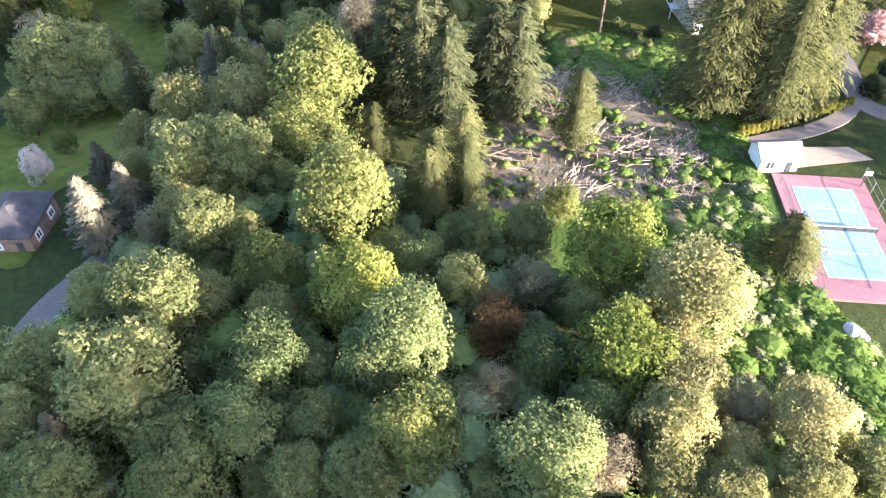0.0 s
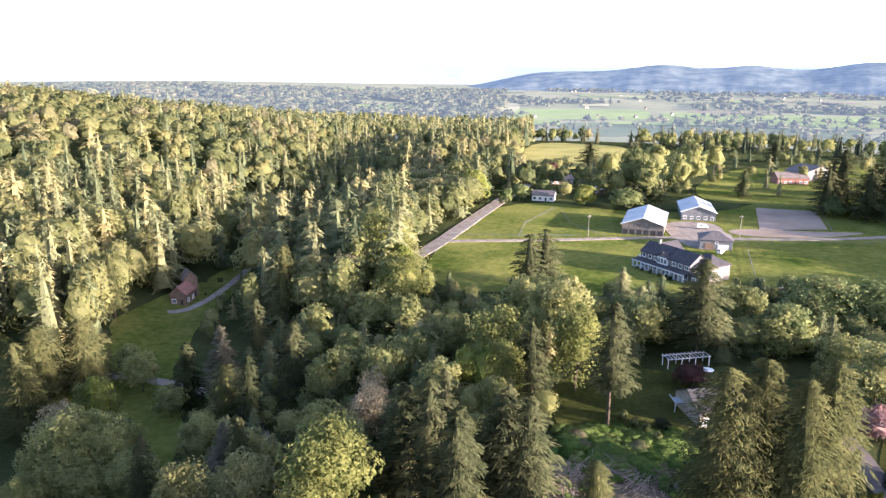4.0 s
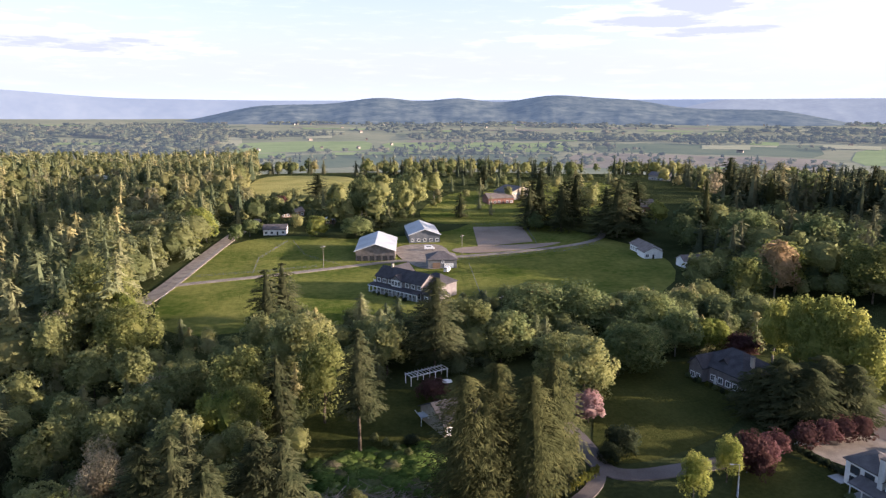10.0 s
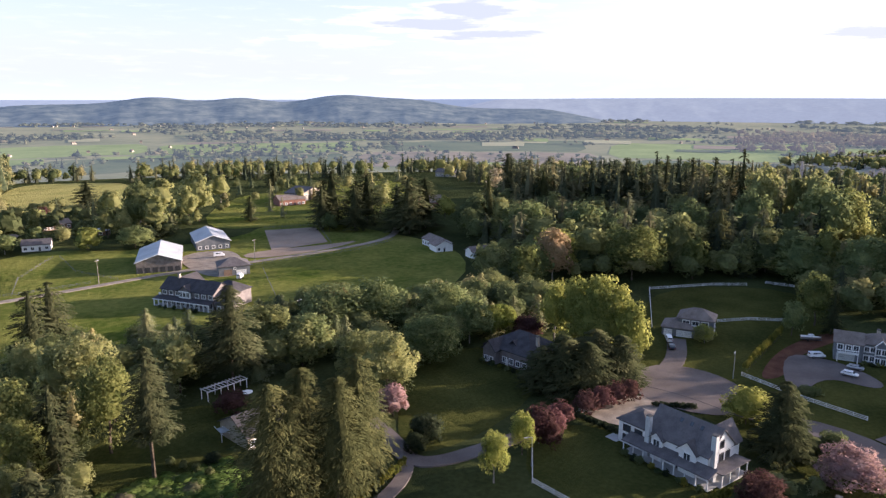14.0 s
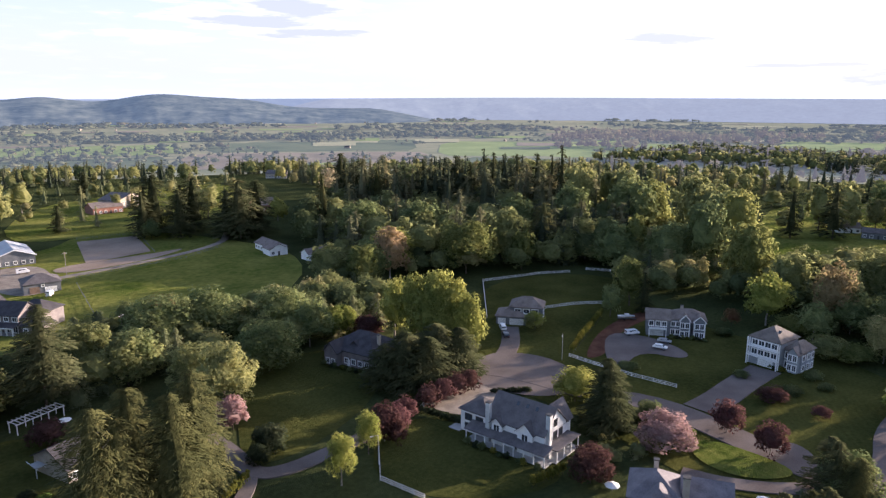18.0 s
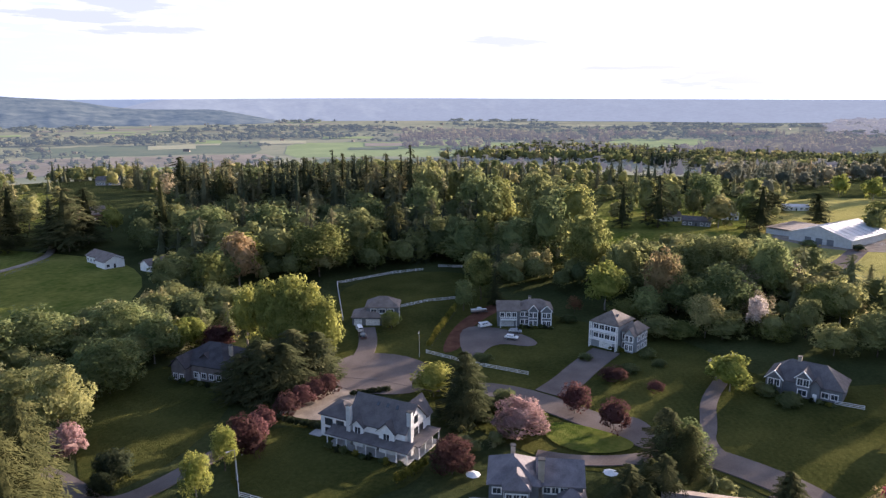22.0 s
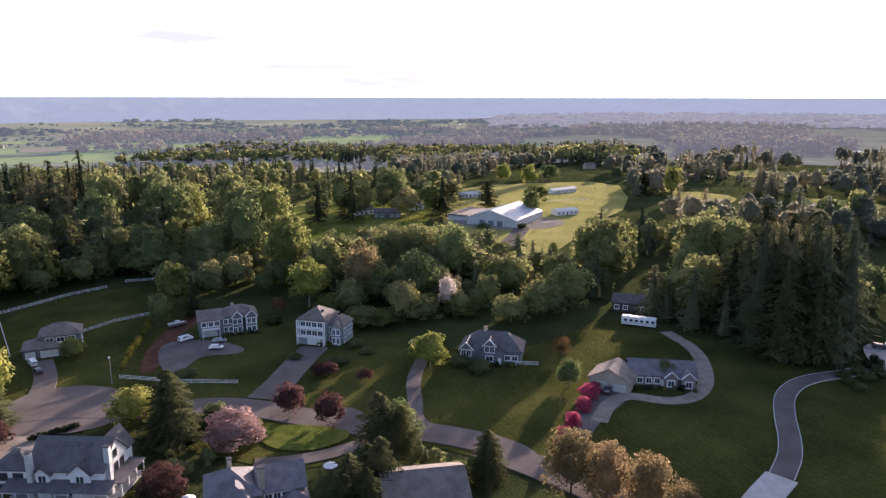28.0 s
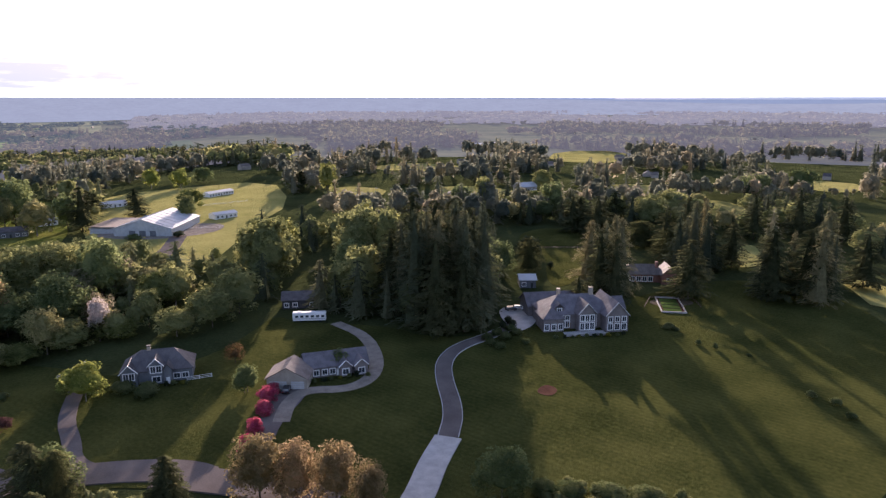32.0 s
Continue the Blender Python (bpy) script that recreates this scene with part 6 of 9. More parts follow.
simple_house("pink_house", (229.3, 479.5, -4.5, 20.2), 14, 4.5, 3.0, BRICK, ROOF_WARM, "far reddish house by the paddocks", "x")
simple_house("big_far_house", (254.5, 494.5, 20.0, 26.7), 18, 6.0, 4.0, TAN_WALL, ROOF, "large far house with steep roofs", "y")
simple_house("hidden_house", (299.8, 398.0, -16.6, 14.4), 14, 5.0, 4.0, BRICK, ROOF_WARM, "brick house hidden between dark firs", "x")
simple_house("wood_house", (455.5, 586.0, -59.8, 21.3), 14, 5, 3, TAN_WALL, ROOF, "far house at the edge of the wood")
simple_house("lawn_house", (459.7, 52.2, -88.0, 17.0), 10, 3.6, 2.0, GREY_WALL, ROOF, "low blue-grey house on the sunny lawn")
simple_house("lawn_cottage", (472.7, 69.3, -62.0, 13.5), 9, 3.4, 2.4, WHITE, ROOF_WARM, "white cottage behind lawn trees")
simple_house("cabin", (-108.5, 258.7, -2.7, 6.3), 9, 4.4, 2.8, BROWN_WALL, BRICK, "brown wooden cabin with reddish roof in the ravine", "y")
simple_house("cabin_tower", (-107.1, 269.6, 34.2, 5.4), 6, 7.6, 3.0, BROWN_WALL, ROOF_WARM, "taller wing of the wooden cabin", "y")
simple_house("cottage", (-66.9, 75.5, 1.2, 7.4), 10, 3.4, 3.2, BROWN_WALL, ROOF_DARK, "dark-roofed brown cottage at the ravine road", "hip")
simple_house("court_shed", (57.6, 94.6, 4.1, 6.8), 5.0, 2.9, 1.5, WHITE, MAUVE_WALL, "white garden shed with pale grey gable roof by the court", "x", category="shed")
simple_house("terrace_house", (119.0, 6.7, -77.6, 16.1), 14, 3.2, 3.2, GREY_WALL, ROOF_WARM, "brown-roofed house half out of sight below", "x")
simple_house("garden_house", (60.0, 141.8, 8.7, 12.4), 12, 3.4, 3.0, TAN_WALL, ROOF_DARK, "house with dark roof hidden behind cedars", "x")
simple_house("rv_shed", (251.7, -60.8, -107.0, 12.5), 10, 3.4, 2.0, DARK, ROOF, "dark shed behind the motorhome", "x", category="shed")
simple_house("estate_barn", (239.0, -153.5, -115.4, 6.6), 9, 3.4, 1.4, GREY_WALL, METAL, "small barn with pale roof near the estate house", "x", category="barn")
simple_house("village_house", (474.3, -243.5, -102.2, 16.1), 12, 6, 3.4, PALE_WALL, ROOF, "far pale house among trees", "y")
simple_house("plain_house", (505.9, -323.1, -91.8, 16.7), 12, 4, 3, TAN_WALL, METAL, "far house with glinting roof")
simple_house("plain_house", (1036.7, -584.7, -81.4, 42.0), 30, 7, 3, PALE_WALL, METAL, "far pale-roofed building on the plain")
simple_house("hill_house", (-243.5, 590.8, 66.3, 10.2), 12, 7, 3, WHITE, METAL, "white house on the wooded hill", "y")


def riding_hall():
    x, y, turn, w = 430.5, -12.0, -117.0, 41.5
    k = w / 2
    a, b = (-k + 8, 0, k, 44, 4.6, "y", 5.2), (-k - 10, 8, -k + 8, 40, 3.0, "shed", 0.8)
    r = house("riding_hall", x, y, turn, [a, b], PALE_WALL, METAL, "huge pale riding hall with bright metal gable roof", "hall")
    part("annex_roof", box_bm(-k - 10.6, 7.4, 3.9, -k + 7.4, 40.4, 4.05), ROOF_WARM, r, "weathered annex roof")
    for i in range(7):
        for s in (-1, 1):
            half = k - 4
            m = pose((-k + 8 + k) / 2 + s * (half / 2), 3 + i * 6.1, 4.6 + 2.6 + 0.2, 0, s * math.degrees(math.atan2(5.2, half)), 0)
            part("roof_rib", box_bm(-half / 2, -0.08, 0, half / 2, 0.08, 0.14), METAL, r, m=m)
    for u in (-6, 0, 6):
        part("hall_door", box_bm(-1.8, -0.1, 0, 1.8, 0.05, 3.4), GREY_WALL, r, m=side_pose(a, "front", u, 0))


riding_hall()
for hx in ((554.8, -3.8, -71.1, 16.9), (467.8, -68.1, -66.4, 16.1), (590.1, -83.1, -52.8, 27.1), (494.1, 35.1, -74.8, 10.7)):
    simple_house("field_shelter", hx, 8, 3, 1.2, WHITE, METAL, "long low field shelter with pale roof", category="shed")


# ---- single trees and shrubs: kind, place, height, crown radius ----
# the near wood below the hovering camera
tree("alder", -44.6, 59.5, 12.2, 4.9)
tree("alder", -35.7, 56.4, 17.1, 6.8)
tree("pale", -31.6, 60.6, 9.4, 3.8)
tree("maple", -23.9, 65.4, 11.8, 4.8)
tree("alder", -22.3, 58.0, 10.2, 4.1)
tree("green", -18.6, 59.7, 8.0, 3.2)
tree("lime", -11.6, 60.9, 14.4, 5.9)
tree("green", -4.8, 52.4, 16.5, 6.0)
tree("green", -8.6, 50.2, 12.4, 5.0)
tree("green", -21.0, 49.7, 13.7, 5.5)
tree("alder", -15.7, 50.2, 9.5, 3.8)
tree("alder", -47.2, 49.0, 12.7, 5.2)
tree("alder", -52.7, 49.5, 10.8, 4.3)
tree("alder", -36.3, 45.1, 18.0, 7.3)
tree("green", -29.9, 48.6, 8.7, 3.5)
tree("green", -22.7, 40.7, 12.6, 5.0)
tree("green", -24.2, 46.8, 9.5, 3.8)
tree("bud", -20.2, 46.1, 6.5, 2.5)
tree("alder", -15.0, 42.1, 10.0, 4.1)
tree("maple", -3.3, 39.9, 13.5, 5.4)
tree("bud", -5.3, 38.0, 6.5, 2.4)
tree("alder", -48.5, 41.6, 11.3, 4.6)
tree("spruce", -42.4, 39.4, 12.1, 3.7)
tree("alder", -28.9, 39.3, 12.3, 4.9)
tree("alder", -28.2, 34.5, 13.0, 5.3)
tree("alder", -40.6, 33.7, 13.6, 5.5)
tree("alder", -46.9, 35.2, 8.9, 3.6)
tree("alder", -15.7, 35.9, 9.7, 4.0)
tree("alder", -19.8, 36.5, 7.0, 2.9)
tree("alder", -8.8, 35.6, 11.4, 4.7)
tree("green", -10.4, 44.4, 7.1, 2.9)
tree("alder", 2.1, 64.1, 10.3, 4.2)
tree("bud", 12.3, 64.5, 9.3, 3.7)
tree("alder", 18.9, 60.6, 9.1, 3.7)
tree("lime", 23.2, 67.1, 16.4, 6.6)
tree("alder", 25.2, 61.5, 9.3, 3.7)
tree("pale", 32.1, 58.8, 17.1, 7.0)
tree("pale", 28.3, 54.7, 10.2, 4.1)
tree("lime", 22.1, 50.5, 14.8, 6.0)
tree("rust", 7.1, 56.1, 10.8, 4.3)
tree("green", 12.3, 51.9, 10.2, 4.1)
tree("bud", 6.1, 48.5, 7.3, 3.0)
tree("pale", 29.3, 47.4, 11.8, 4.8)
tree("pale", 25.8, 41.1, 12.3, 4.9)
tree("green", 18.1, 44.8, 9.3, 3.7)
tree("green", 11.1, 37.1, 14.4, 5.8)
tree("bud", 18.4, 37.7, 9.0, 3.6)
tree("pale", 25.3, 37.0, 9.1, 3.7)
tree("bud", 35.9, 45.1, 8.7, 3.6)
tree("pale", 32.9, 39.2, 8.4, 3.4)
tree("pale", 41.8, 42.0, 12.1, 4.9)
tree("alder", 28.6, 36.7, 7.2, 2.9)
tree("pale", 39.5, 34.8, 10.6, 4.3)
tree("alder", 47.6, 36.3, 10.0, 4.1)
tree("alder", 5.0, 36.0, 6.8, 2.8)
tree("maple", -14.1, 76.4, 18.4, 7.4)
tree("cedar", -1.3, 84.2, 17.7, 4.7)
tree("cedar", -11.6, 97.1, 13.1, 3.5)
tree("maple", -21.4, 105.5, 21.1, 8.5)
tree("maple", -23.2, 95.1, 15.7, 6.4)
tree("spruce", -46.2, 126.2, 14.1, 4.3)
tree("pale", -40.3, 123.2, 12.3, 4.9)
tree("pale", -46.7, 106.1, 14.5, 5.9)
tree("pale", -36.7, 107.9, 14.3, 5.8)
tree("pale", -54.2, 101.5, 9.7, 4.0)
tree("pale", -48.3, 99.1, 9.4, 3.8)
tree("pale", -38.9, 101.9, 9.3, 3.7)
tree("alder", -39.2, 87.2, 16.7, 6.7)
tree("alder", -32.0, 87.1, 16.4, 6.6)
tree("pale", -50.5, 90.6, 9.1, 3.6)
tree("spruce", -59.1, 95.1, 8.8, 2.7)
tree("spruce", -52.0, 75.8, 15.2, 4.6)
tree("spruce", -49.2, 82.5, 12.6, 3.8)
tree("pale", -39.1, 77.6, 10.7, 4.3)
tree("alder", -34.0, 72.4, 13.8, 5.6)
tree("bud", -43.8, 75.0, 8.1, 3.2)
tree("alder", -29.5, 72.8, 10.0, 4.1)
tree("maple", -71.0, 106.1, 6.5, 2.4)
tree("white", -70.7, 95.2, 7.7, 2.8)
tree("alder", -81.0, 131.3, 20.3, 8.3)
tree("alder", -75.4, 132.0, 18.1, 7.3)
tree("alder", -75.6, 143.1, 12.9, 5.2)
tree("fir", -63.5, 127.0, 13.5, 3.2)
tree("alder", -56.1, 136.6, 11.8, 4.8)
tree("maple", -93.6, 165.3, 14.7, 5.9)
tree("bud", -98.7, 155.8, 12.0, 4.8)
tree("alder", -79.6, 122.6, 11.8, 4.8)
tree("alder", -82.4, 116.2, 11.6, 4.7)
tree("green", -26.2, 87.0, 8.3, 3.4)
tree("alder", -21.4, 127.9, 10.5, 4.2)
tree("cedar", 3.2, 91.9, 16.6, 4.4)
tree("maple", 18.2, 81.6, 7.9, 3.1)
tree("alder", 12.2, 74.1, 10.5, 4.2)
tree("pale", 31.5, 34.4, 9.2, 3.7)
tree("green", -3.6, 68.6, 9.4, 3.8)
tree("alder", 4.6, 72.7, 10.9, 4.4)
tree("alder", -7.8, 71.3, 8.4, 3.4)
tree("fir", 0.3, 104.5, 24.0, 6.5)
tree("fir", -4.4, 113.0, 26.0, 6.7)
tree("fir", -9.3, 115.7, 24.0, 6.9)
tree("fir", 9.0, 115.5, 22.0, 7.8)
tree("fir", 13.2, 113.3, 22.0, 6.9)
tree("fir", -30.0, 47.6, 12.0, 3.6)
tree("fir", -41.5, 120.2, 18.0, 4.2)
tree("cedar", 51.0, 72.7, 10.3, 4.9)
tree("cedar", -2.4, 80.3, 17.2, 3.6)
tree("cedar", 3.2, 83.0, 17.2, 3.6)
tree("cedar", 23.1, 102.2, 16.1, 4.2)
tree("cedar", 47.3, 113.4, 27.6, 8.3)
tree("cedar", 55.5, 117.1, 27.6, 7.9)
tree("cedar", 59.1, 108.9, 27.6, 7.0)
tree("cedar", 66.4, 114.1, 28.7, 7.7)
tree("cedar", 50.7, 111.9, 25.3, 6.6)
tree("fir", 33.9, 141.7, 29.3, 5.9, None, .32)
tree("fir", 65.8, 179.5, 29.3, 9.7, None, .2)
tree("fir", 32.6, 247.9, 22.0, 7.9)
tree("fir", 26.0, 239.5, 22.0, 7.7)
tree("fir", 18.3, 156.7, 20.7, 5.3)
tree("fir", -77.5, 302.6, 26.8, 11.1)
tree("fir", -60.7, 119.1, 14.6, 3.0)
tree("maple", 10.9, 155.9, 15.3, 6.5)
tree("maple", 29.7, 159.2, 22.5, 6.6)
tree("maple", -17.1, 221.4, 18.7, 9.6)
tree("maple", -27.2, 252.4, 27.5, 10.8)
tree("alder", 6.5, 157.0, 12.8, 4.0)
tree("alder", -27.8, 133.5, 12.8, 5.9)
tree("alder", -33.8, 240.8, 25.0, 8.6)
tree("alder", -37.4, 224.0, 22.5, 7.2)
tree("alder", -75.3, 123.4, 11.0, 6.9)
tree("alder", -65.2, 124.7, 11.0, 5.8)
tree("alder", -2.4, 176.3, 13.6, 5.8)
tree("alder", -9.4, 168.7, 13.6, 6.4)
tree("alder", -28.4, 162.5, 13.6, 5.5)
tree("alder", -18.4, 159.6, 14.4, 6.1)
tree("bud", -19.1, 140.4, 11.9, 4.9)
tree("bud", -91.4, 142.2, 15.0, 3.9)
tree("spruce", -63.5, 176.8, 20.7, 6.3)
tree("lime", -92.2, 164.2, 15.0, 4.4)
tree("cedar", -106.6, 185.6, 23.0, 9.1)
tree("cedar", -113.8, 178.7, 23.0, 8.0)
tree("cedar", -109.5, 160.4, 20.7, 7.0)
tree("alder", 30.5, 186.2, 21.2, 8.6)
tree("alder", 81.9, 191.8, 17.5, 8.6)
tree("alder", 94.5, 146.0, 18.8, 7.7)
tree("alder", 94.0, 158.7, 16.2, 7.5)
tree("alder", 87.0, 180.5, 15.0, 7.5)
tree("alder", 19.8, 203.1, 17.5, 5.9)
tree("alder", 52.5, 183.5, 17.5, 6.4)
tree("alder", 24.4, 188.0, 18.8, 5.5)
tree("alder", 9.4, 195.1, 11.9, 5.6)
tree("green", 108.1, 197.8, 17.5, 11.9)
tree("green", 122.1, 193.6, 17.5, 11.9)
tree("green", 138.8, 178.7, 17.5, 9.6)
tree("green", 140.0, 166.9, 15.0, 7.5)
tree("green", 89.9, 180.8, 15.0, 7.5)
tree("green", 114.6, 160.4, 12.5, 6.3)
tree("rust", 115.2, 212.8, 13.0, 5.9)
tree("fir", 148.9, 180.5, 13.4, 7.3)
tree("fir", 74.1, 126.7, 22.0, 4.9)
tree("fir", 176.1, 431.1, 17.1, 6.0)
tree("fir", 209.1, 382.6, 36.6, 14.3)
tree("fir", 231.9, 378.3, 32.9, 13.9)
tree("fir", 231.2, 331.4, 34.2, 15.6)
tree("fir", 249.0, 339.4, 31.7, 12.9)
tree("fir", 211.1, 358.7, 28.1, 11.1)
tree("fir", 198.1, 375.1, 26.8, 9.9)
tree("fir", 234.7, 349.1, 26.8, 9.5)
tree("fir", 427.6, 459.2, 31.7, 15.2)
tree("fir", 106.3, 561.5, 19.5, 12.3)
tree("fir", 265.3, 592.5, 18.3, 9.8)
tree("fir", 253.9, 428.0, 22.0, 10.5)
tree("fir", 235.9, 442.7, 22.0, 9.7)
tree("lime", 10.3, 403.7, 20.0, 9.5)
tree("alder", 149.8, 453.1, 32.5, 9.9)
tree("alder", 108.1, 428.8, 30.0, 9.8)
tree("alder", 112.1, 416.1, 25.0, 8.7)
tree("alder", 140.5, 442.6, 25.0, 7.5)
tree("alder", 140.0, 495.7, 25.0, 10.3)
tree("alder", 191.9, 526.2, 22.5, 9.0)
tree("alder", 106.1, 486.1, 20.0, 8.0)
tree("alder", 259.7, 405.7, 21.2, 7.5)
tree("alder", 97.5, 423.0, 17.5, 7.0)
tree("alder", -1.7, 430.9, 22.5, 7.5)
tree("alder", 59.0, 462.9, 15.0, 5.6)
tree("alder", 89.0, 424.8, 17.5, 7.0)
tree("willow", 72.6, 394.9, 12.5, 7.1)
tree("willow", 282.6, 363.3, 15.0, 6.9)
tree("bud", 345.3, 383.8, 27.5, 6.7)
tree("cherry", 89.5, 136.2, 8.0, 4.0)
tree("dark", 89.4, 120.3, 6.0, 3.1)
tree("dark", 115.6, 416.1, 8.0, 8.8)
tree("dark", 103.4, 403.9, 8.0, 8.5)
tree("dark", 45.6, 140.5, 2.5, 1.9)
tree("green", 197.7, 365.8, 11.2, 5.0)
tree("green", 37.0, 409.5, 10.0, 5.6)
tree("green", 28.2, 399.2, 10.0, 4.1)
tree("green", 53.8, 425.0, 10.0, 4.5)
tree("green", 94.1, 387.1, 11.2, 9.7)
tree("green", 13.3, 406.1, 16.2, 6.4)
tree("plum", 58.6, 162.0, 6.0, 4.4)
tree("plum", 69.8, 514.8, 8.0, 4.2)
tree("willow", 165.6, 136.0, 25.0, 7.3)
tree("willow", 166.9, 124.3, 20.0, 5.5)
tree("willow", 164.0, 151.9, 20.0, 5.5)
tree("willow", 164.9, 143.9, 22.5, 5.7)
tree("willow", 168.1, 130.9, 22.5, 6.0)
tree("willow", 165.3, 132.0, 18.8, 6.0)
tree("willow", 162.6, 136.5, 20.0, 6.0)
tree("fir", 136.6, 122.8, 15.9, 10.3)
tree("fir", 147.3, 121.1, 15.9, 10.6)
tree("fir", 152.4, 116.2, 14.6, 8.4)
tree("fir", 130.9, 125.5, 13.4, 7.1)
tree("fir", 139.9, 117.6, 14.6, 9.2)
tree("plum", 108.3, 104.1, 9.0, 3.9)
tree("plum", 129.0, 108.2, 6.0, 3.3)
tree("plum", 134.7, 107.8, 6.0, 3.7)
tree("plum", 140.0, 107.6, 6.0, 3.6)
tree("plum", 144.6, 106.9, 6.0, 3.5)
tree("plum", 119.5, 107.6, 6.0, 3.4)
tree("plum", 109.1, 101.2, 6.0, 2.5)
tree("plum", 157.9, 158.2, 8.0, 5.6)
tree("lime", 101.6, 102.7, 10.0, 2.8)
tree("lime", 88.7, 97.6, 11.2, 3.0)
tree("dark", 88.3, 121.3, 6.0, 3.4)
tree("dark", 83.6, 118.2, 4.0, 2.5)
tree("willow", 229.0, 214.9, 20.0, 10.8)
tree("green", 207.5, 207.4, 17.5, 9.6)
tree("green", 118.4, 159.5, 15.0, 9.2)
tree("alder", 302.3, 200.7, 21.2, 11.2)
tree("alder", 297.2, 184.8, 18.8, 8.0)
tree("alder", 195.3, 218.8, 17.5, 8.4)
tree("willow", 157.0, 81.0, 9.0, 6.0)
tree("alder", 200.9, 121.2, 6.2, 3.3)
tree("fir", 146.2, 66.9, 18.3, 7.2)
tree("fir", 143.7, 17.9, 14.6, 4.5)
tree("cherry", 145.2, 52.0, 9.0, 7.1)
tree("cherry", 90.1, 136.9, 8.0, 3.6)
tree("plum", 163.5, 44.2, 8.0, 4.1)
tree("plum", 158.0, 33.0, 8.0, 3.8)
tree("plum", 122.2, 58.9, 8.0, 4.7)
tree("plum", 111.9, 103.5, 8.0, 3.3)
tree("bush", 158.7, 61.4, 5.0, 3.5)
tree("cedar", 142.6, 14.1, 12.6, 4.3)
tree("lime", 155.7, 167.1, 10.0, 4.7)
tree("alder", 273.4, 40.3, 20.0, 8.1)
tree("alder", 253.0, 24.3, 11.2, 6.4)
tree("alder", 304.1, 58.1, 20.0, 8.1)
tree("alder", 303.9, 201.8, 21.2, 10.4)
tree("fir", 150.1, 20.0, 12.2, 5.2)
tree("fir", 126.0, 16.5, 13.4, 5.1)
tree("fir", 121.7, 22.2, 12.2, 4.6)
tree("fir", 132.1, -4.7, 12.2, 4.4)
tree("fir", 118.6, 18.4, 11.0, 4.2)
tree("fir", 117.8, 22.4, 9.8, 4.2)
tree("fir", 150.8, 69.1, 17.1, 6.6)
tree("cedar", 141.3, 14.5, 11.5, 4.0)
tree("cedar", 129.3, 19.6, 10.3, 3.1)
tree("lime", 201.9, 120.8, 6.2, 3.5)
tree("alder", 249.1, 23.9, 11.2, 5.7)
tree("alder", 253.6, -8.4, 13.8, 4.9)
tree("alder", 273.8, 41.2, 18.8, 6.7)
tree("bud", 257.7, 6.8, 12.5, 5.1)
tree("bud", 284.0, 13.5, 15.0, 6.7)
tree("bud", 295.1, -2.3, 16.2, 5.7)
tree("magenta", 173.5, -32.3, 4.0, 2.7)
tree("magenta", 166.2, -30.1, 4.0, 2.3)
tree("magenta", 157.1, -26.1, 4.0, 2.2)
tree("magenta", 149.7, -22.7, 4.0, 2.0)
tree("magenta", 177.0, -34.6, 3.5, 2.0)
tree("rust", 204.7, -29.5, 6.0, 2.8)
tree("rust", 247.6, 68.5, 6.0, 3.2)
tree("bush", 156.4, 60.8, 3.5, 2.9)
tree("bush", 197.2, 1.4, 3.0, 3.2)
tree("bush", 193.4, -4.6, 3.0, 3.1)
tree("bush", 236.1, 67.3, 2.5, 3.1)
tree("bush", 212.1, 35.3, 3.0, 2.7)
tree("bush", 206.7, 30.8, 2.0, 2.3)
tree("bush", 198.4, 37.9, 2.0, 3.4)
tree("bush", 191.2, -3.9, 2.5, 2.8)
tree("bush", 202.2, 52.0, 2.0, 2.3)
tree("bush", 188.7, 80.7, 1.6, 3.5)
tree("bush", 159.9, 78.5, 2.0, 2.3)
tree("plum", 186.6, 28.3, 3.0, 2.4)
tree("plum", 189.3, 40.2, 4.0, 4.1)
tree("alder", 232.1, 36.1, 7.5, 6.8)
tree("alder", 239.4, 16.1, 8.8, 7.7)
tree("alder", 238.7, -16.2, 10.0, 7.4)
tree("alder", 242.7, -28.1, 13.8, 8.3)
tree("alder", 254.8, -39.2, 17.5, 8.5)
tree("maple", 248.4, 49.2, 7.5, 7.3)
tree("maple", 233.4, 28.5, 6.2, 6.7)
tree("maple", 245.2, 1.4, 7.5, 6.8)
tree("maple", 273.9, -13.5, 15.0, 8.4)
tree("alder", 297.2, -59.9, 22.5, 9.7)
tree("alder", 274.4, -19.2, 17.5, 7.3)
tree("gold", 127.8, -21.5, 13.8, 6.0)
tree("gold", 123.2, -27.5, 13.8, 4.5)
tree("gold", 118.8, -34.2, 13.8, 4.5)
tree("gold", 113.5, -39.3, 11.2, 3.3)
tree("fir", 239.7, -102.3, 43.9, 11.4)
tree("fir", 230.3, -107.1, 41.5, 11.1)
tree("fir", 234.3, -117.2, 41.5, 11.4)
tree("fir", 224.3, -119.1, 39.0, 9.7)
tree("fir", 224.3, -99.9, 36.6, 10.8)
tree("fir", 230.1, -93.7, 34.2, 9.5)
tree("fir", 209.7, -101.7, 36.6, 10.3)
tree("fir", 219.6, -120.1, 31.7, 7.8)
tree("fir", 234.5, -91.0, 31.7, 8.3)
tree("fir", 201.6, -93.8, 32.9, 9.8)
tree("fir", 200.0, -103.2, 30.5, 8.7)
tree("alder", 292.1, -58.2, 30.0, 11.2)
tree("alder", 289.9, -97.3, 30.0, 11.1)
tree("alder", 283.4, -108.8, 32.5, 7.4)
tree("alder", 239.4, -81.8, 25.0, 8.3)
tree("alder", 248.4, -75.8, 17.5, 7.4)
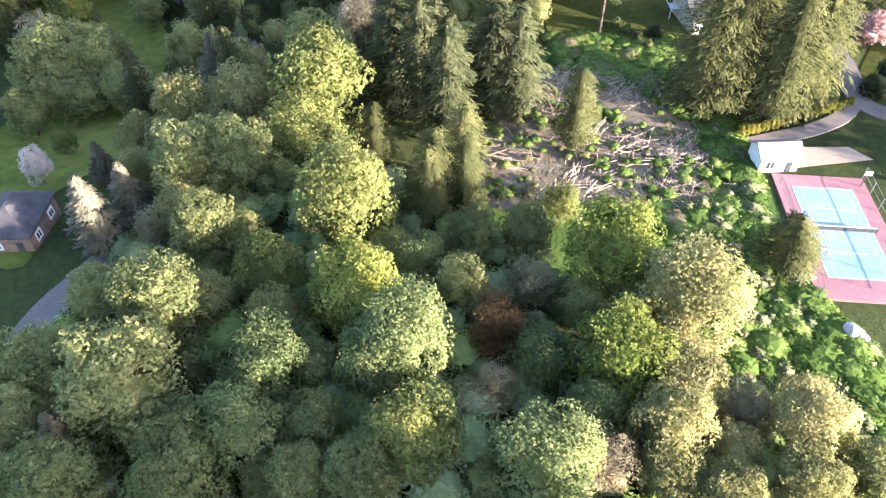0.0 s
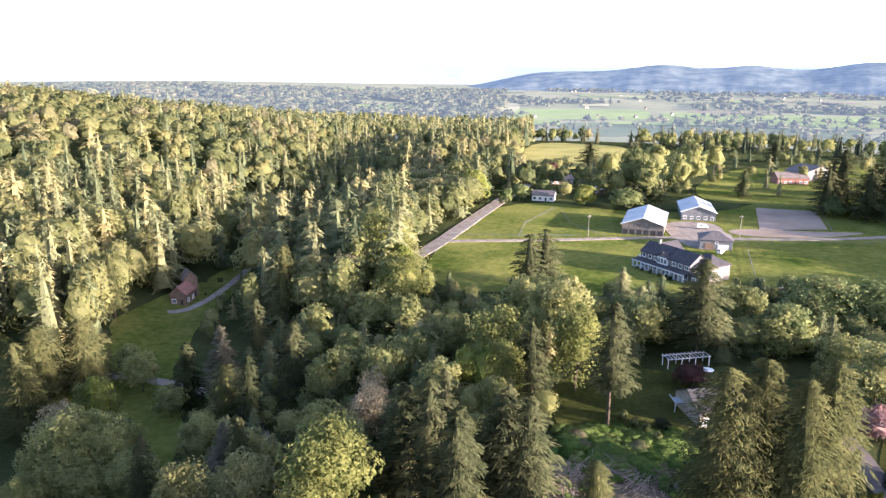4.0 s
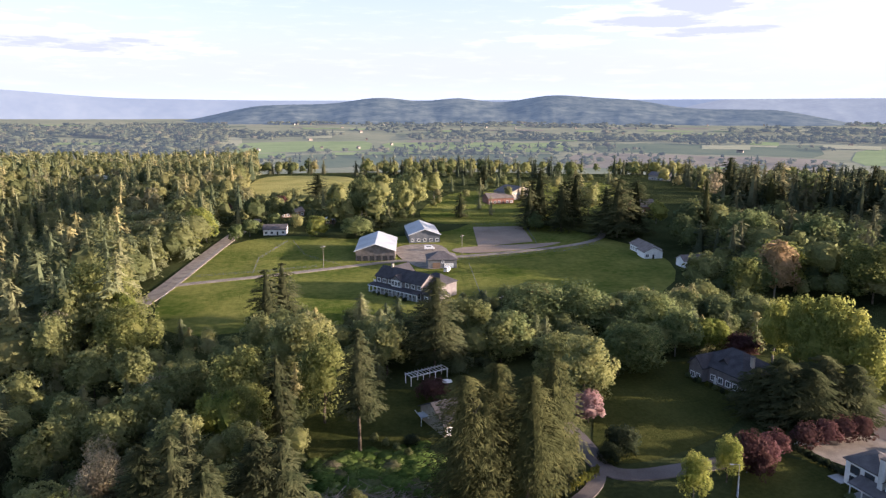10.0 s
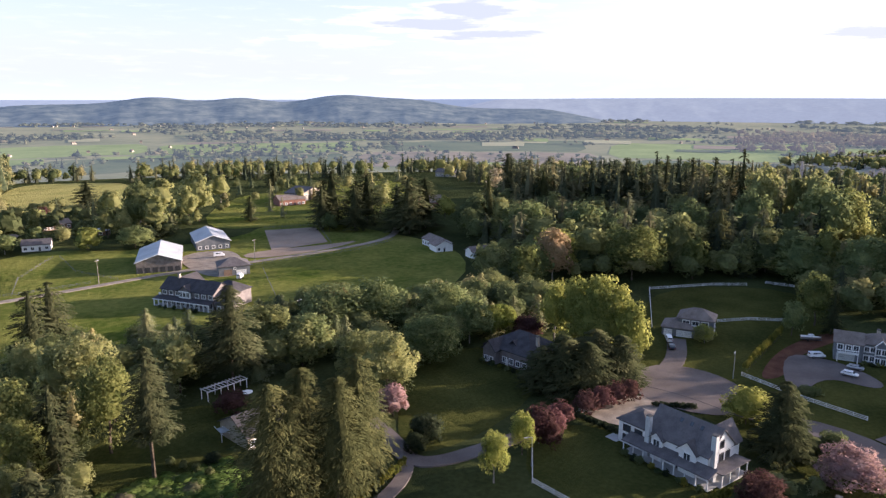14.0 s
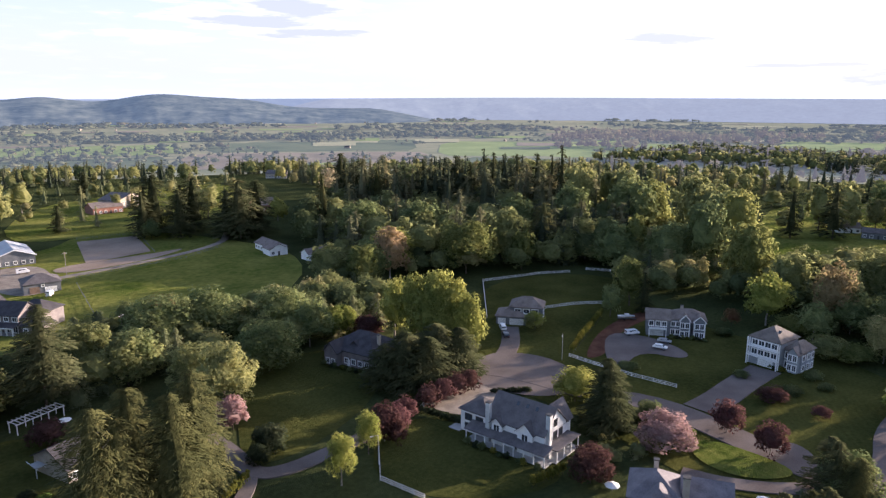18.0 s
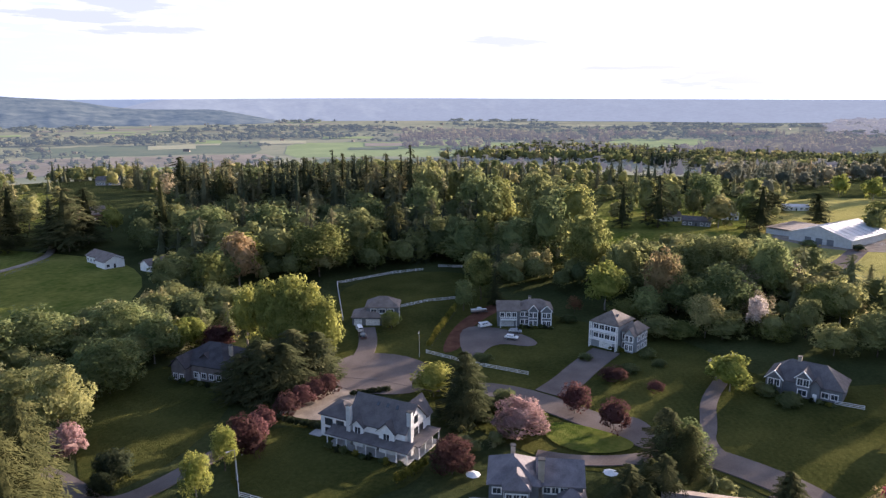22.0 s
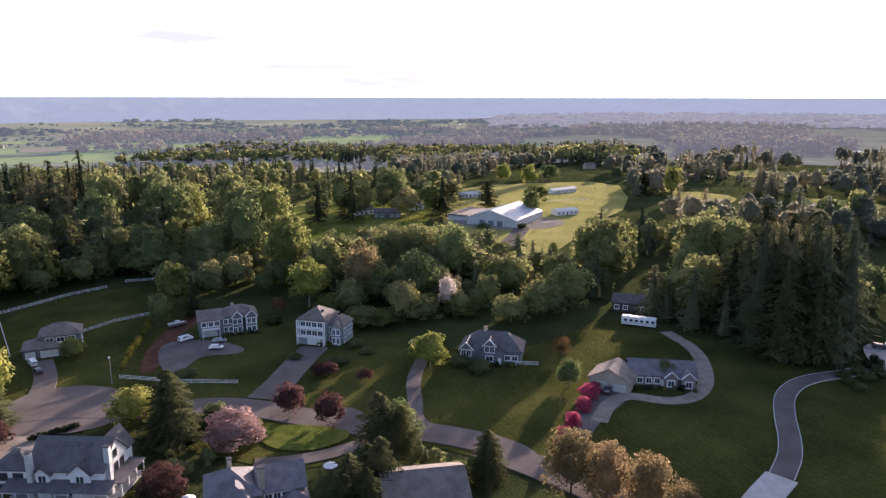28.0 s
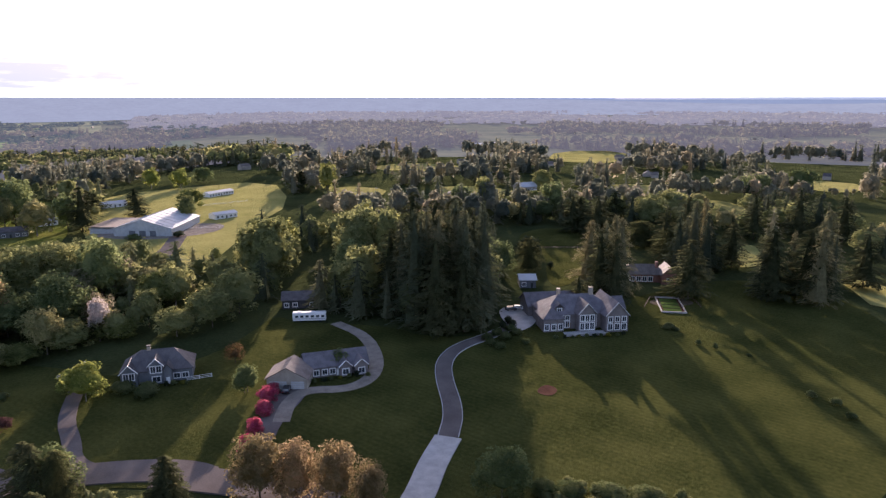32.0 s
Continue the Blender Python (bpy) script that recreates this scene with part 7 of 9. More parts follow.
tree("alder", 299.6, -52.3, 25.0, 7.2)
tree("fir", 205.1, -163.3, 30.5, 7.9)
tree("fir", 198.8, -165.3, 29.3, 7.2)
tree("fir", 199.0, -202.3, 24.4, 10.3)
tree("fir", 184.4, -230.7, 29.3, 10.2)
tree("fir", 178.6, -243.9, 29.3, 11.8)
tree("fir", 230.5, -259.8, 22.0, 8.1)
tree("fir", 230.0, -247.3, 18.3, 6.9)
tree("fir", 202.1, -151.7, 13.4, 5.6)
tree("fir", 180.0, -280.8, 24.4, 9.4)
tree("fir", 254.2, -240.5, 26.8, 7.3)
tree("fir", 277.4, -277.7, 26.8, 8.1)
tree("fir", 310.6, -244.3, 24.4, 10.6)
tree("fir", 330.6, -241.8, 22.0, 8.8)
tree("fir", 263.4, -346.6, 29.3, 9.7)
tree("fir", 242.4, -355.1, 26.8, 9.3)
tree("fir", 270.4, -319.9, 26.8, 8.3)
tree("dark", 293.6, -188.1, 9.0, 7.1)
tree("dark", 262.7, -180.9, 4.0, 1.8)
tree("dark", 371.7, -229.3, 9.0, 4.6)
tree("alder", 464.6, -44.2, 17.5, 7.1)
tree("alder", 457.0, -252.0, 18.8, 7.5)
tree("alder", 328.2, -296.5, 18.8, 12.0)
tree("alder", 343.4, -328.8, 18.8, 10.9)
tree("alder", 510.7, -339.8, 17.5, 9.8)
tree("lime", 660.7, -34.5, 17.5, 6.9)
tree("lime", 651.4, -58.1, 17.5, 7.4)
tree("lime", 606.3, -174.9, 20.0, 6.5)
tree("green", 107.5, -64.3, 11.2, 5.7)
tree("green", 147.3, 15.8, 10.0, 6.1)
tree("green", 380.5, -448.4, 20.0, 13.0)
tree("green", 395.8, -518.5, 20.0, 14.0)
tree("green", 453.3, -233.6, 12.5, 6.2)
tree("fir", 133.8, -5.0, 11.0, 4.4)
tree("fir", 503.9, -16.3, 14.6, 8.6)
tree("plum", 213.1, 9.7, 4.0, 2.4)
tree("bush", 103.0, -77.3, 3.0, 3.4)
tree("bush", 99.0, -83.9, 3.0, 3.9)
tree("bush", 95.0, -90.4, 3.0, 3.3)
tree("bush", 106.7, -73.2, 3.0, 2.8)
tree("bush", 191.0, -111.2, 3.0, 2.2)
tree("bush", 188.8, -106.2, 2.5, 2.0)
tree("bush", 173.5, -168.9, 2.0, 2.3)
tree("bush", 193.7, -118.2, 2.0, 2.1)
tree("bush", 189.8, -118.1, 2.0, 2.1)
tree("bush", 187.9, -112.6, 2.2, 2.0)
tree("bush", 180.6, -115.6, 1.8, 1.8)
tree("bush", 184.7, -105.5, 2.0, 2.0)
tree("bush", 180.8, -106.4, 2.0, 1.9)
tree("dark", 200.0, -120.9, 3.0, 1.4)
tree("dark", 196.1, -120.3, 3.0, 1.3)
tree("dark", 196.5, -116.6, 3.0, 1.3)
tree("green", 185.4, -55.6, 6.2, 3.2)
tree("cedar", -106.4, 184.4, 23.0, 7.5)
tree("cedar", -114.8, 176.8, 23.0, 6.5)
tree("cedar", -113.4, 165.6, 23.0, 6.1)
tree("cedar", -122.9, 237.3, 25.3, 6.3)
tree("cedar", -133.7, 228.2, 25.3, 6.0)
tree("cedar", -123.1, 271.5, 27.6, 8.3)
tree("cedar", -124.6, 228.7, 25.3, 6.1)
tree("alder", -80.5, 130.6, 15.0, 6.0)
tree("alder", -87.8, 128.2, 13.8, 3.5)
tree("alder", -91.0, 186.3, 12.5, 5.7)
tree("alder", -98.5, 195.5, 11.2, 4.3)
tree("alder", -75.5, 168.8, 9.4, 4.5)
tree("fir", -73.2, 176.3, 18.3, 5.2)
tree("fir", -48.1, 150.1, 20.7, 4.5)
tree("fir", -40.8, 165.4, 22.0, 5.8)
tree("bud", -95.0, 148.6, 12.5, 3.4)
tree("alder", -34.3, 253.7, 22.5, 6.8)
tree("alder", -36.8, 221.0, 15.3, 5.9)
tree("alder", -23.7, 236.8, 22.5, 7.3)
tree("alder", -14.7, 197.2, 14.4, 6.2)
tree("alder", -25.7, 204.6, 14.4, 6.4)
tree("alder", -43.0, 202.4, 13.6, 5.4)
tree("alder", -5.6, 176.2, 13.6, 5.7)
tree("alder", 1.4, 177.6, 13.6, 5.0)
tree("alder", -14.3, 164.4, 13.6, 5.9)
tree("alder", -3.0, 151.2, 12.8, 5.6)
tree("alder", -28.2, 176.5, 12.8, 5.5)
tree("alder", 8.5, 143.1, 11.9, 4.2)
tree("alder", -32.8, 158.9, 12.8, 4.9)
tree("lime", -25.9, 263.3, 22.5, 6.1)
tree("lime", -37.6, 265.4, 22.5, 6.1)
tree("lime", -18.6, 235.4, 20.0, 4.6)
tree("lime", 7.0, 154.3, 13.6, 4.5)
tree("lime", 3.3, 155.8, 13.6, 3.8)
tree("fir", -72.0, 281.1, 29.3, 8.4)
tree("fir", -46.2, 228.0, 19.5, 4.7)
tree("fir", -1.9, 125.4, 22.0, 4.2)
tree("fir", 1.1, 110.7, 22.0, 5.0)
tree("fir", 9.8, 118.6, 22.0, 4.8)
tree("fir", -58.7, 193.7, 22.0, 5.8)
tree("bud", -37.6, 230.3, 20.0, 4.4)
tree("bud", -17.1, 138.7, 11.9, 3.9)
tree("bud", -8.4, 176.8, 12.8, 3.5)

# wood behind the close
tree("fir", 320.3, 344.0, 43.7, 8.1)
tree("fir", 342.9, 291.4, 42.6, 8.3)
tree("fir", 363.9, 281.4, 43.9, 7.9)
tree("fir", 391.2, 278.2, 46.6, 5.9)
tree("fir", 398.6, 267.5, 42.4, 5.3)
tree("fir", 395.3, 254.2, 43.4, 7.0)
tree("fir", 385.1, 232.8, 46.2, 8.3)
tree("fir", 407.3, 234.5, 43.4, 5.8)
tree("fir", 384.2, 214.5, 51.7, 6.5)
tree("fir", 356.2, 321.7, 36.5, 5.3)
tree("fir", 361.7, 267.7, 40.0, 6.7)
tree("fir", 411.4, 284.2, 42.4, 5.5)
tree("cedar", 264.8, 299.8, 37.1, 5.9)
tree("cedar", 323.1, 313.2, 35.6, 8.9)
tree("fir", 327.8, 336.8, 35.9, 4.6)
tree("green", 351.8, 311.6, 35.2, 8.1)
tree("green", 252.1, 257.0, 25.5, 11.2)
tree("green", 272.3, 235.5, 25.3, 12.6)
tree("green", 275.8, 215.4, 22.2, 7.9)
tree("green", 319.7, 205.5, 25.4, 10.4)
tree("cedar", 297.4, 174.9, 28.6, 8.6)
tree("alder", 371.7, 195.6, 42.6, 11.4)
tree("alder", 387.7, 186.0, 35.8, 6.4)
tree("alder", 392.1, 176.5, 40.1, 9.6)
tree("maple", 380.0, 154.1, 33.9, 12.2)
tree("green", 366.6, 159.9, 34.3, 14.9)
tree("green", 352.3, 189.5, 28.9, 11.9)
tree("gold", 218.9, 205.1, 23.3, 9.0)
tree("maple", 248.4, 185.5, 24.1, 13.2)
tree("alder", 275.0, 182.4, 27.4, 10.7)
tree("maple", 270.9, 170.3, 18.0, 6.4)
tree("alder", 293.8, 161.0, 18.2, 9.2)
tree("alder", 307.3, 156.8, 22.8, 7.7)
tree("green", 300.2, 136.9, 19.7, 12.4)
tree("maple", 303.7, 129.2, 24.9, 4.9)
tree("green", 308.8, 116.3, 21.9, 10.7)
tree("maple", 199.9, 203.2, 18.6, 6.5)
tree("maple", 247.8, 107.1, 18.6, 6.1)
tree("fir", 242.6, 98.9, 16.3, 4.0)
tree("green", 231.6, 106.8, 11.7, 3.9)
tree("green", 177.4, 190.1, 8.9, 7.3)
tree("green", 159.4, 199.0, 8.6, 5.9)
tree("lime", 150.7, 167.1, 11.0, 4.6)
# wood and lawn before the riding hall
tree("alder", 378.6, 129.1, 37.1, 9.8)
tree("alder", 362.4, 114.3, 35.8, 13.9)
tree("maple", 337.2, 93.9, 36.8, 10.0)
tree("maple", 300.0, 77.9, 28.5, 11.4)
tree("green", 354.6, 105.7, 31.4, 12.1)
tree("lime", 255.2, 59.1, 19.0, 7.6)
tree("gold", 262.0, 39.7, 23.2, 7.1)
tree("alder", 284.0, 58.9, 22.4, 9.6)
tree("alder", 298.4, 30.5, 23.0, 13.6)
tree("alder", 299.4, 19.0, 24.1, 12.3)
tree("green", 289.9, 5.7, 25.2, 9.6)
tree("pale", 239.0, 21.7, 14.3, 5.5)
tree("white", 244.9, 6.7, 14.5, 3.5)
tree("green", 262.8, 34.4, 14.5, 9.9)
tree("green", 261.3, 18.7, 19.1, 10.9)
tree("green", 248.3, 42.8, 12.5, 6.3)
tree("green", 313.7, 102.3, 7.1, 13.6)
tree("green", 299.2, 113.4, 11.1, 13.2)
tree("alder", 274.7, 120.6, 12.2, 7.4)
tree("fir", 432.2, 92.3, 28.8, 7.2)
tree("fir", 444.0, 73.0, 33.8, 9.1)
tree("alder", 472.3, 85.8, 28.8, 7.8)
tree("alder", 474.4, 73.0, 31.1, 9.7)
tree("green", 497.2, 53.1, 28.4, 12.2)
tree("pale", 476.7, 56.3, 21.4, 4.9)
tree("pale", 458.4, 38.8, 19.7, 9.3)
tree("alder", 519.4, 24.3, 26.2, 9.5)
tree("green", 469.4, 23.8, 21.2, 7.6)
tree("fir", 459.7, 15.4, 27.8, 11.2)
# trees towards the sun
tree("alder", 301.9, -106.1, 31.9, 9.7)
tree("maple", 322.1, -71.7, 22.8, 6.4)
tree("alder", 270.7, -103.9, 18.9, 4.8)
tree("green", 270.7, -89.1, 19.6, 8.7)
tree("green", 259.1, -151.2, 16.1, 7.5)
tree("cedar", 255.7, -164.5, 17.8, 7.6)
tree("cedar", 234.6, -187.0, 22.7, 8.3)
tree("fir", 336.5, -251.4, 20.6, 9.2)
tree("fir", 347.3, -286.2, 20.1, 8.6)
tree("cedar", 283.8, -252.7, 13.7, 13.6)
tree("cedar", 245.3, -235.4, 18.5, 10.3)
tree("alder", 420.2, -232.0, 25.1, 6.5)
tree("fir", 364.7, -227.8, 14.9, 3.5)
tree("green", 387.0, -266.7, 22.1, 9.0)
tree("green", 427.3, -218.6, 18.3, 7.8)
tree("fir", 582.0, -146.1, 18.6, 9.8)
tree("maple", 537.7, -156.6, 27.2, 7.6)
tree("maple", 517.5, -51.2, 14.3, 9.9)
tree("lime", 697.4, -60.2, 12.9, 7.6)
tree("lime", 699.1, -36.3, 15.1, 7.6)
tree("green", 695.1, -82.5, 14.6, 9.5)
tree("green", 639.6, 21.7, 13.1, 10.4)
tree("green", 616.7, 64.2, 16.4, 11.8)
tree("pale", 557.9, 48.0, 6.1, 9.1)
tree("fir", 539.9, 11.8, 14.6, 11.8)
tree("fir", 559.7, -16.8, 13.0, 7.6)
tree("alder", 544.5, 130.9, 12.9, 9.1)
tree("green", 314.1, 101.1, 31.7, 9.1)
tree("maple", 290.4, 75.4, 27.1, 7.4)
tree("alder", 267.1, 39.3, 20.1, 6.8)
tree("green", 419.9, -10.5, 3.2, 4.6)
tree("dark", 418.6, -34.1, 3.7, 3.5)
tree("fir", 399.9, 8.9, 7.5, 3.3)

tree("lime", 195.2, 10.2, 10.0, 5.6)
tree("green", 181.9, -28.8, 7.5, 3.3)
tree("lime", 201.6, 12.6, 7.5, 4.5)
tree("green", 181.5, -28.0, 7.5, 3.0)

# sunlit tops above the shaded ravine
tree("cedar", -59.0, 230.6, 29.3, 6.9)
tree("cedar", -55.6, 155.3, 18.2, 5.4)
tree("cedar", -40.8, 118.2, 15.2, 2.9)
tree("maple", -23.8, 115.6, 13.7, 6.1)
tree("fir", 1.8, 125.0, 12.8, 3.5)
tree("alder", -5.3, 149.9, 10.1, 6.0)
tree("bud", -18.7, 148.8, 12.1, 3.3)
tree("fir", -28.0, 152.5, 8.3, 3.4)
tree("maple", 11.3, 164.6, 20.2, 7.9)
tree("fir", 16.9, 159.1, 16.1, 4.2)
tree("alder", -17.1, 214.3, 8.0, 10.1)
tree("maple", -27.5, 258.5, 22.2, 14.0)
tree("alder", -36.3, 232.2, 14.8, 5.9)


# ---- arborvitae hedges ----
def hedge_row(a, b, n, height, radius, kind="hedge"):
    for i in range(n):
        f = i / (n - 1)
        tree(kind, a[0] + (b[0] - a[0]) * f, a[1] + (b[1] - a[1]) * f, height * random.uniform(0.88, 1.1), radius, 2, group="clipped hedge row")


hedge_row((53.7, 103.6), (77.2, 113.2), 24, 2.8, 0.75)
hedge_row((187.5, 98.7), (226.8, 108.4), 18, 4.2, 0.85)
hedge_row((112.9, 67.1), (121.6, 65.0), 9, 2.8, 0.75)
hedge_row((66.2, 107.1), (80.5, 127.1), 9, 3.4, 0.9, "dark")
hedge_row((125.5, 110.5), (127.1, 96.3), 12, 2.0, 0.9, "dark")
hedge_row((147.9, 100.8), (154.7, 94.1), 8, 1.5, 1.0, "dark")
hedge_row((38.1, 145.0), (43.4, 135.7), 4, 2.0, 1.1, "bush")

# ---- undergrowth and uncounted trees near by ----
woodland("near_thicket", [[(-56.0, 47.6), (-50.8, 54.5), (-48.8, 68.8), (-44.4, 92.3), (-41.5, 123.9), (-17.1, 104.1), (-5.9, 83.8), (6.7, 78.6), (22.8, 67.0), (24.0, 55.1), (32.2, 42.7), (46.4, 35.0), (41.7, 23.1), (-44.9, 22.6)]], 5.0, "thicket below the near trees", 0.05, (3.5, 7), 3, (), 21, 0.42, leaf_mat=THICKET_LEAF)
woodland("ravine_wood", [[(-62.6, 150.3), (-62.3, 192.9), (-49.6, 234.5), (-23.6, 261.6), (-9.7, 243.9), (16.9, 211.9), (30.3, 179.5), (22.2, 152.0), (16.6, 124.7), (4.8, 111.5), (-15.6, 107.0), (-30.8, 106.4), (-42.8, 111.6)]], 8.0, "mixed wood on the ravine side", 0.4, (6, 12), 3, OPEN, 22, 0.25, leaf_mat=WOOD_DEEP, low=before(RAVINE_LAWN, 0.95, 0.88, 0.82))
woodland("belt_wood", [[(22.2, 232.2), (77.6, 215.0), (114.7, 230.7), (141.5, 201.7), (167.9, 194.1), (164.9, 172.2), (142.9, 163.6), (118.5, 170.3), (87.4, 174.4), (68.6, 179.9), (51.7, 180.5), (23.4, 185.0)]], 7.5, "belt of trees below the pasture", 0.15, (8, 15), 3, (BACKYARD, SIDE_LAWN), 23, 0.28, leaf_mat=WOOD_DEEP)
woodland("road_wood", [[(-42.6, 214.4), (-52.1, 297.6), (-24.4, 306.5), (11.9, 393.5), (16.5, 424.8), (-16.6, 460.2), (-65.9, 454.0), (-76.2, 357.4), (-59.7, 252.6)]], 8.0, "bright wood edge along the farm road", 0.15, (16, 23), 0, (PASTURE, RAVINE_LAWN), 24, 0.26)
woodland("farm_garden_trees", [[(28.1, 403.7), (54.8, 531.4), (110.8, 551.2), (150.8, 455.3), (123.2, 404.9), (91.8, 422.6)]], 12.0, "garden trees behind the farm", 0.3, (7, 14), 1, (), 25, 0.28, thin=0.35)
woodland("orchard_trees", [[(139.7, 421.9), (223.6, 594.7), (428.1, 618.2), (293.6, 421.5), (223.5, 421.1)]], 20.0, "scattered trees in the paddocks", 0.3, (7, 14), 1, (), 26, 0.26, thin=0.4)
woodland("wood_edge", [[(218.4, 240.4), (221.7, 200.4), (249.3, 179.9), (298.3, 140.3), (267.9, 104.4), (278.5, 95.6), (329.3, 114.8), (329.4, 155.8), (287.5, 222.2), (249.6, 266.1)]], 11.0, "broadleaf edge of the tall wood", 0.05, (9, 16), 0, (CLOSE_LAWNS,), 27, 0.28, leaf_mat=WOOD_DEEP, fir_mat=WOOD_FIRS)
woodland("house_wood", [[(128.9, 180.1), (136.6, 204.9), (161.8, 203.5), (201.8, 214.7), (186.6, 168.0), (164.8, 160.8), (152.7, 173.3)]], 7.0, "trees round the shingle house", 0.12, (8, 14), 3, (SIDE_LAWN,), 28, 0.28, leaf_mat=WOOD_DEEP)
woodland("hall_wood", [[(285.1, 73.9), (321.3, 77.8), (324.9, 51.3), (391.1, 28.1), (337.9, -11.8), (352.5, -49.1), (252.8, -37.2), (240.5, -18.8), (239.6, 2.6), (252.9, 22.7), (259.1, 49.0)]], 8.5, "broadleaf wood between close and riding hall", 0.1, (6, 12), 0, SUN_GAPS, 29, 0.32, thin=0.25, leaf_mat=WOOD_DEEP)
woodland("lawn_trees", [[(545.6, 140.2), (629.2, 101.9), (674.3, 6.3), (490.2, 3.2), (480.5, 39.1), (426.5, 92.9)]], 19.0, "scattered trees on the sunny lawn", 0.35, (9, 16), 1, (), 30, 0.27, thin=0.3)
woodland("rim_wood", [[(1246.4, 647.7), (1336.3, 350.3), (1216.8, 13.2), (807.7, -189.2), (1094.3, -253.7), (1554.8, 18.8), (1663.8, 551.9)]], 18.0, "dark belt of wood on the rim", 0.5, (17, 25), 2, (), 31, 0.32, fir_mat=WOOD_FIRS, leaf_mat=WOOD_DEEP)
woodland("estate_belt", [[(361.3, -209.3), (349.2, -271.3), (280.1, -316.8), (201.9, -329.9), (266.1, -429.7), (377.6, -423.9), (488.0, -348.1), (490.3, -268.0)]], 13.0, "dark trees behind the estate", 0.55, (10, 18), 0, [FAR_LAWN, EAST_FIELD] + PLAIN_FIELDS, 32, 0.3, gaps=(0.014, 0.05), fir_mat=WOOD_FIRS, leaf_mat=WOOD_DEEP)
woodland("garden_shrubs", [[(146.0, 78.1), (158.5, 68.1), (148.8, 50.6), (136.8, 50.6), (129.1, 57.0), (120.6, 59.7)]], 5.0, "garden shrubs beside the houses", 0.05, (2, 4.5), 1, (), 33, 0.35, thin=0.3)
woodland("roadside_shrubs", [[(124.0, 26.8), (143.6, 23.0), (145.5, 7.9), (141.7, -2.2), (130.4, -2.2), (122.7, 9.7)]], 5.0, "dark shrubs beside the lane", 0.2, (2, 5), 1, (), 34, 0.32, thin=0.3)
woodland("verge_shrubs", [[(108.0, -58.5), (107.2, -79.1), (91.0, -101.5), (84.7, -95.1), (103.1, -55.9)]], 3.5, "low shrubs along the roadside bank", 0.0, (1.5, 3.0), 0, (), 35, 0.4)
woodland("bramble_mounds", [[(21.6, 141.8), (48.3, 139.3), (54.4, 101.6), (53.0, 78.8), (55.9, 63.0), (59.7, 55.3), (50.9, 35.0), (35.4, 46.6), (32.3, 69.3), (30.6, 82.5), (47.0, 89.4), (47.1, 104.9), (41.1, 121.5), (22.6, 127.9)]], 1.95, "low bramble mounds covering the slope", 0.0, (0.45, 0.9), 0, (), 36, 2.3, leaf_mat=BRAMBLE_LEAF)
# wood out of view, added to throw shade on the near trees
woodland("south_wood", [[(18, -4), (45, 6), (60, 0), (58, -20), (45, -50), (12, -58)], [(22, -4), (62, -2), (58, 12), (24, 10)]], 8.0, "unseen shade-casting wood", 0.35, (30, 38), 1, (), 37, 0.24)
FIR_CLUMPS = [[(217.7, -168.5), (209.6, -180.5), (229.3, -197.0), (239.9, -185.3)], [(228.2, -223.6), (219.9, -237.7), (241.2, -259.9), (248.7, -243.0)], [(184.1, -225.1), (179.0, -236.2), (200.2, -262.8), (205.8, -250.5)], [(174.9, -235.8), (168.8, -249.1), (191.7, -281.1), (198.7, -266.2)]]
woodland("estate_firs", FIR_CLUMPS, 9.0, "clumps of tall trees round the estate", 1.6, (22, 30), 3, (), 38, 0.2, fir_mat=WOOD_FIRS, leaf_mat=WOOD_DEEP)
woodland("fir_block", [[(212.1, -81.6), (198.2, -110.0), (220.6, -124.7), (239.7, -94.8)]], 7.0, "dark block of tall trees by the drive", 1.5, (28, 38), 3, (), 39, 0.17, fir_mat=WOOD_FIRS, leaf_mat=WOOD_DEEP)
woodland("skyline_firs", [[(300, 330), (380, 215), (395, 190), (440, 215), (350, 370)]], 10.0, "tall dark mass of the skyline", 1.2, (26, 38), 0, (), 40, 0.2, thin=0.15, fir_mat=WOOD_FIRS, leaf_mat=WOOD_DEEP)
woodland("clearing_weeds", [CLEARING], 2.6, "weeds and brambles coming up through the cleared ground", 0.0, (0.5, 1.5), 1, (), 43, 0.7, gaps=(0.07, -0.3), leaf_mat=BRAMBLE_LEAF)

# ---- foundation planting: low shrubs along the house fronts ----
for root, (x0, x1, y0), n in PLANTED:
    for i in range(n):
        p = root.matrix_world @ Vector((x0 + (x1 - x0) * (i + random.uniform(0.2, 0.8)) / n, y0 - random.uniform(0.4, 1.4), 0))
        tree(("bush", "dark", "bush", "hedge")[i % 4], p.x, p.y, random.uniform(0.9, 1.8), random.uniform(0.6, 1.1), 2, group="foundation shrubs")


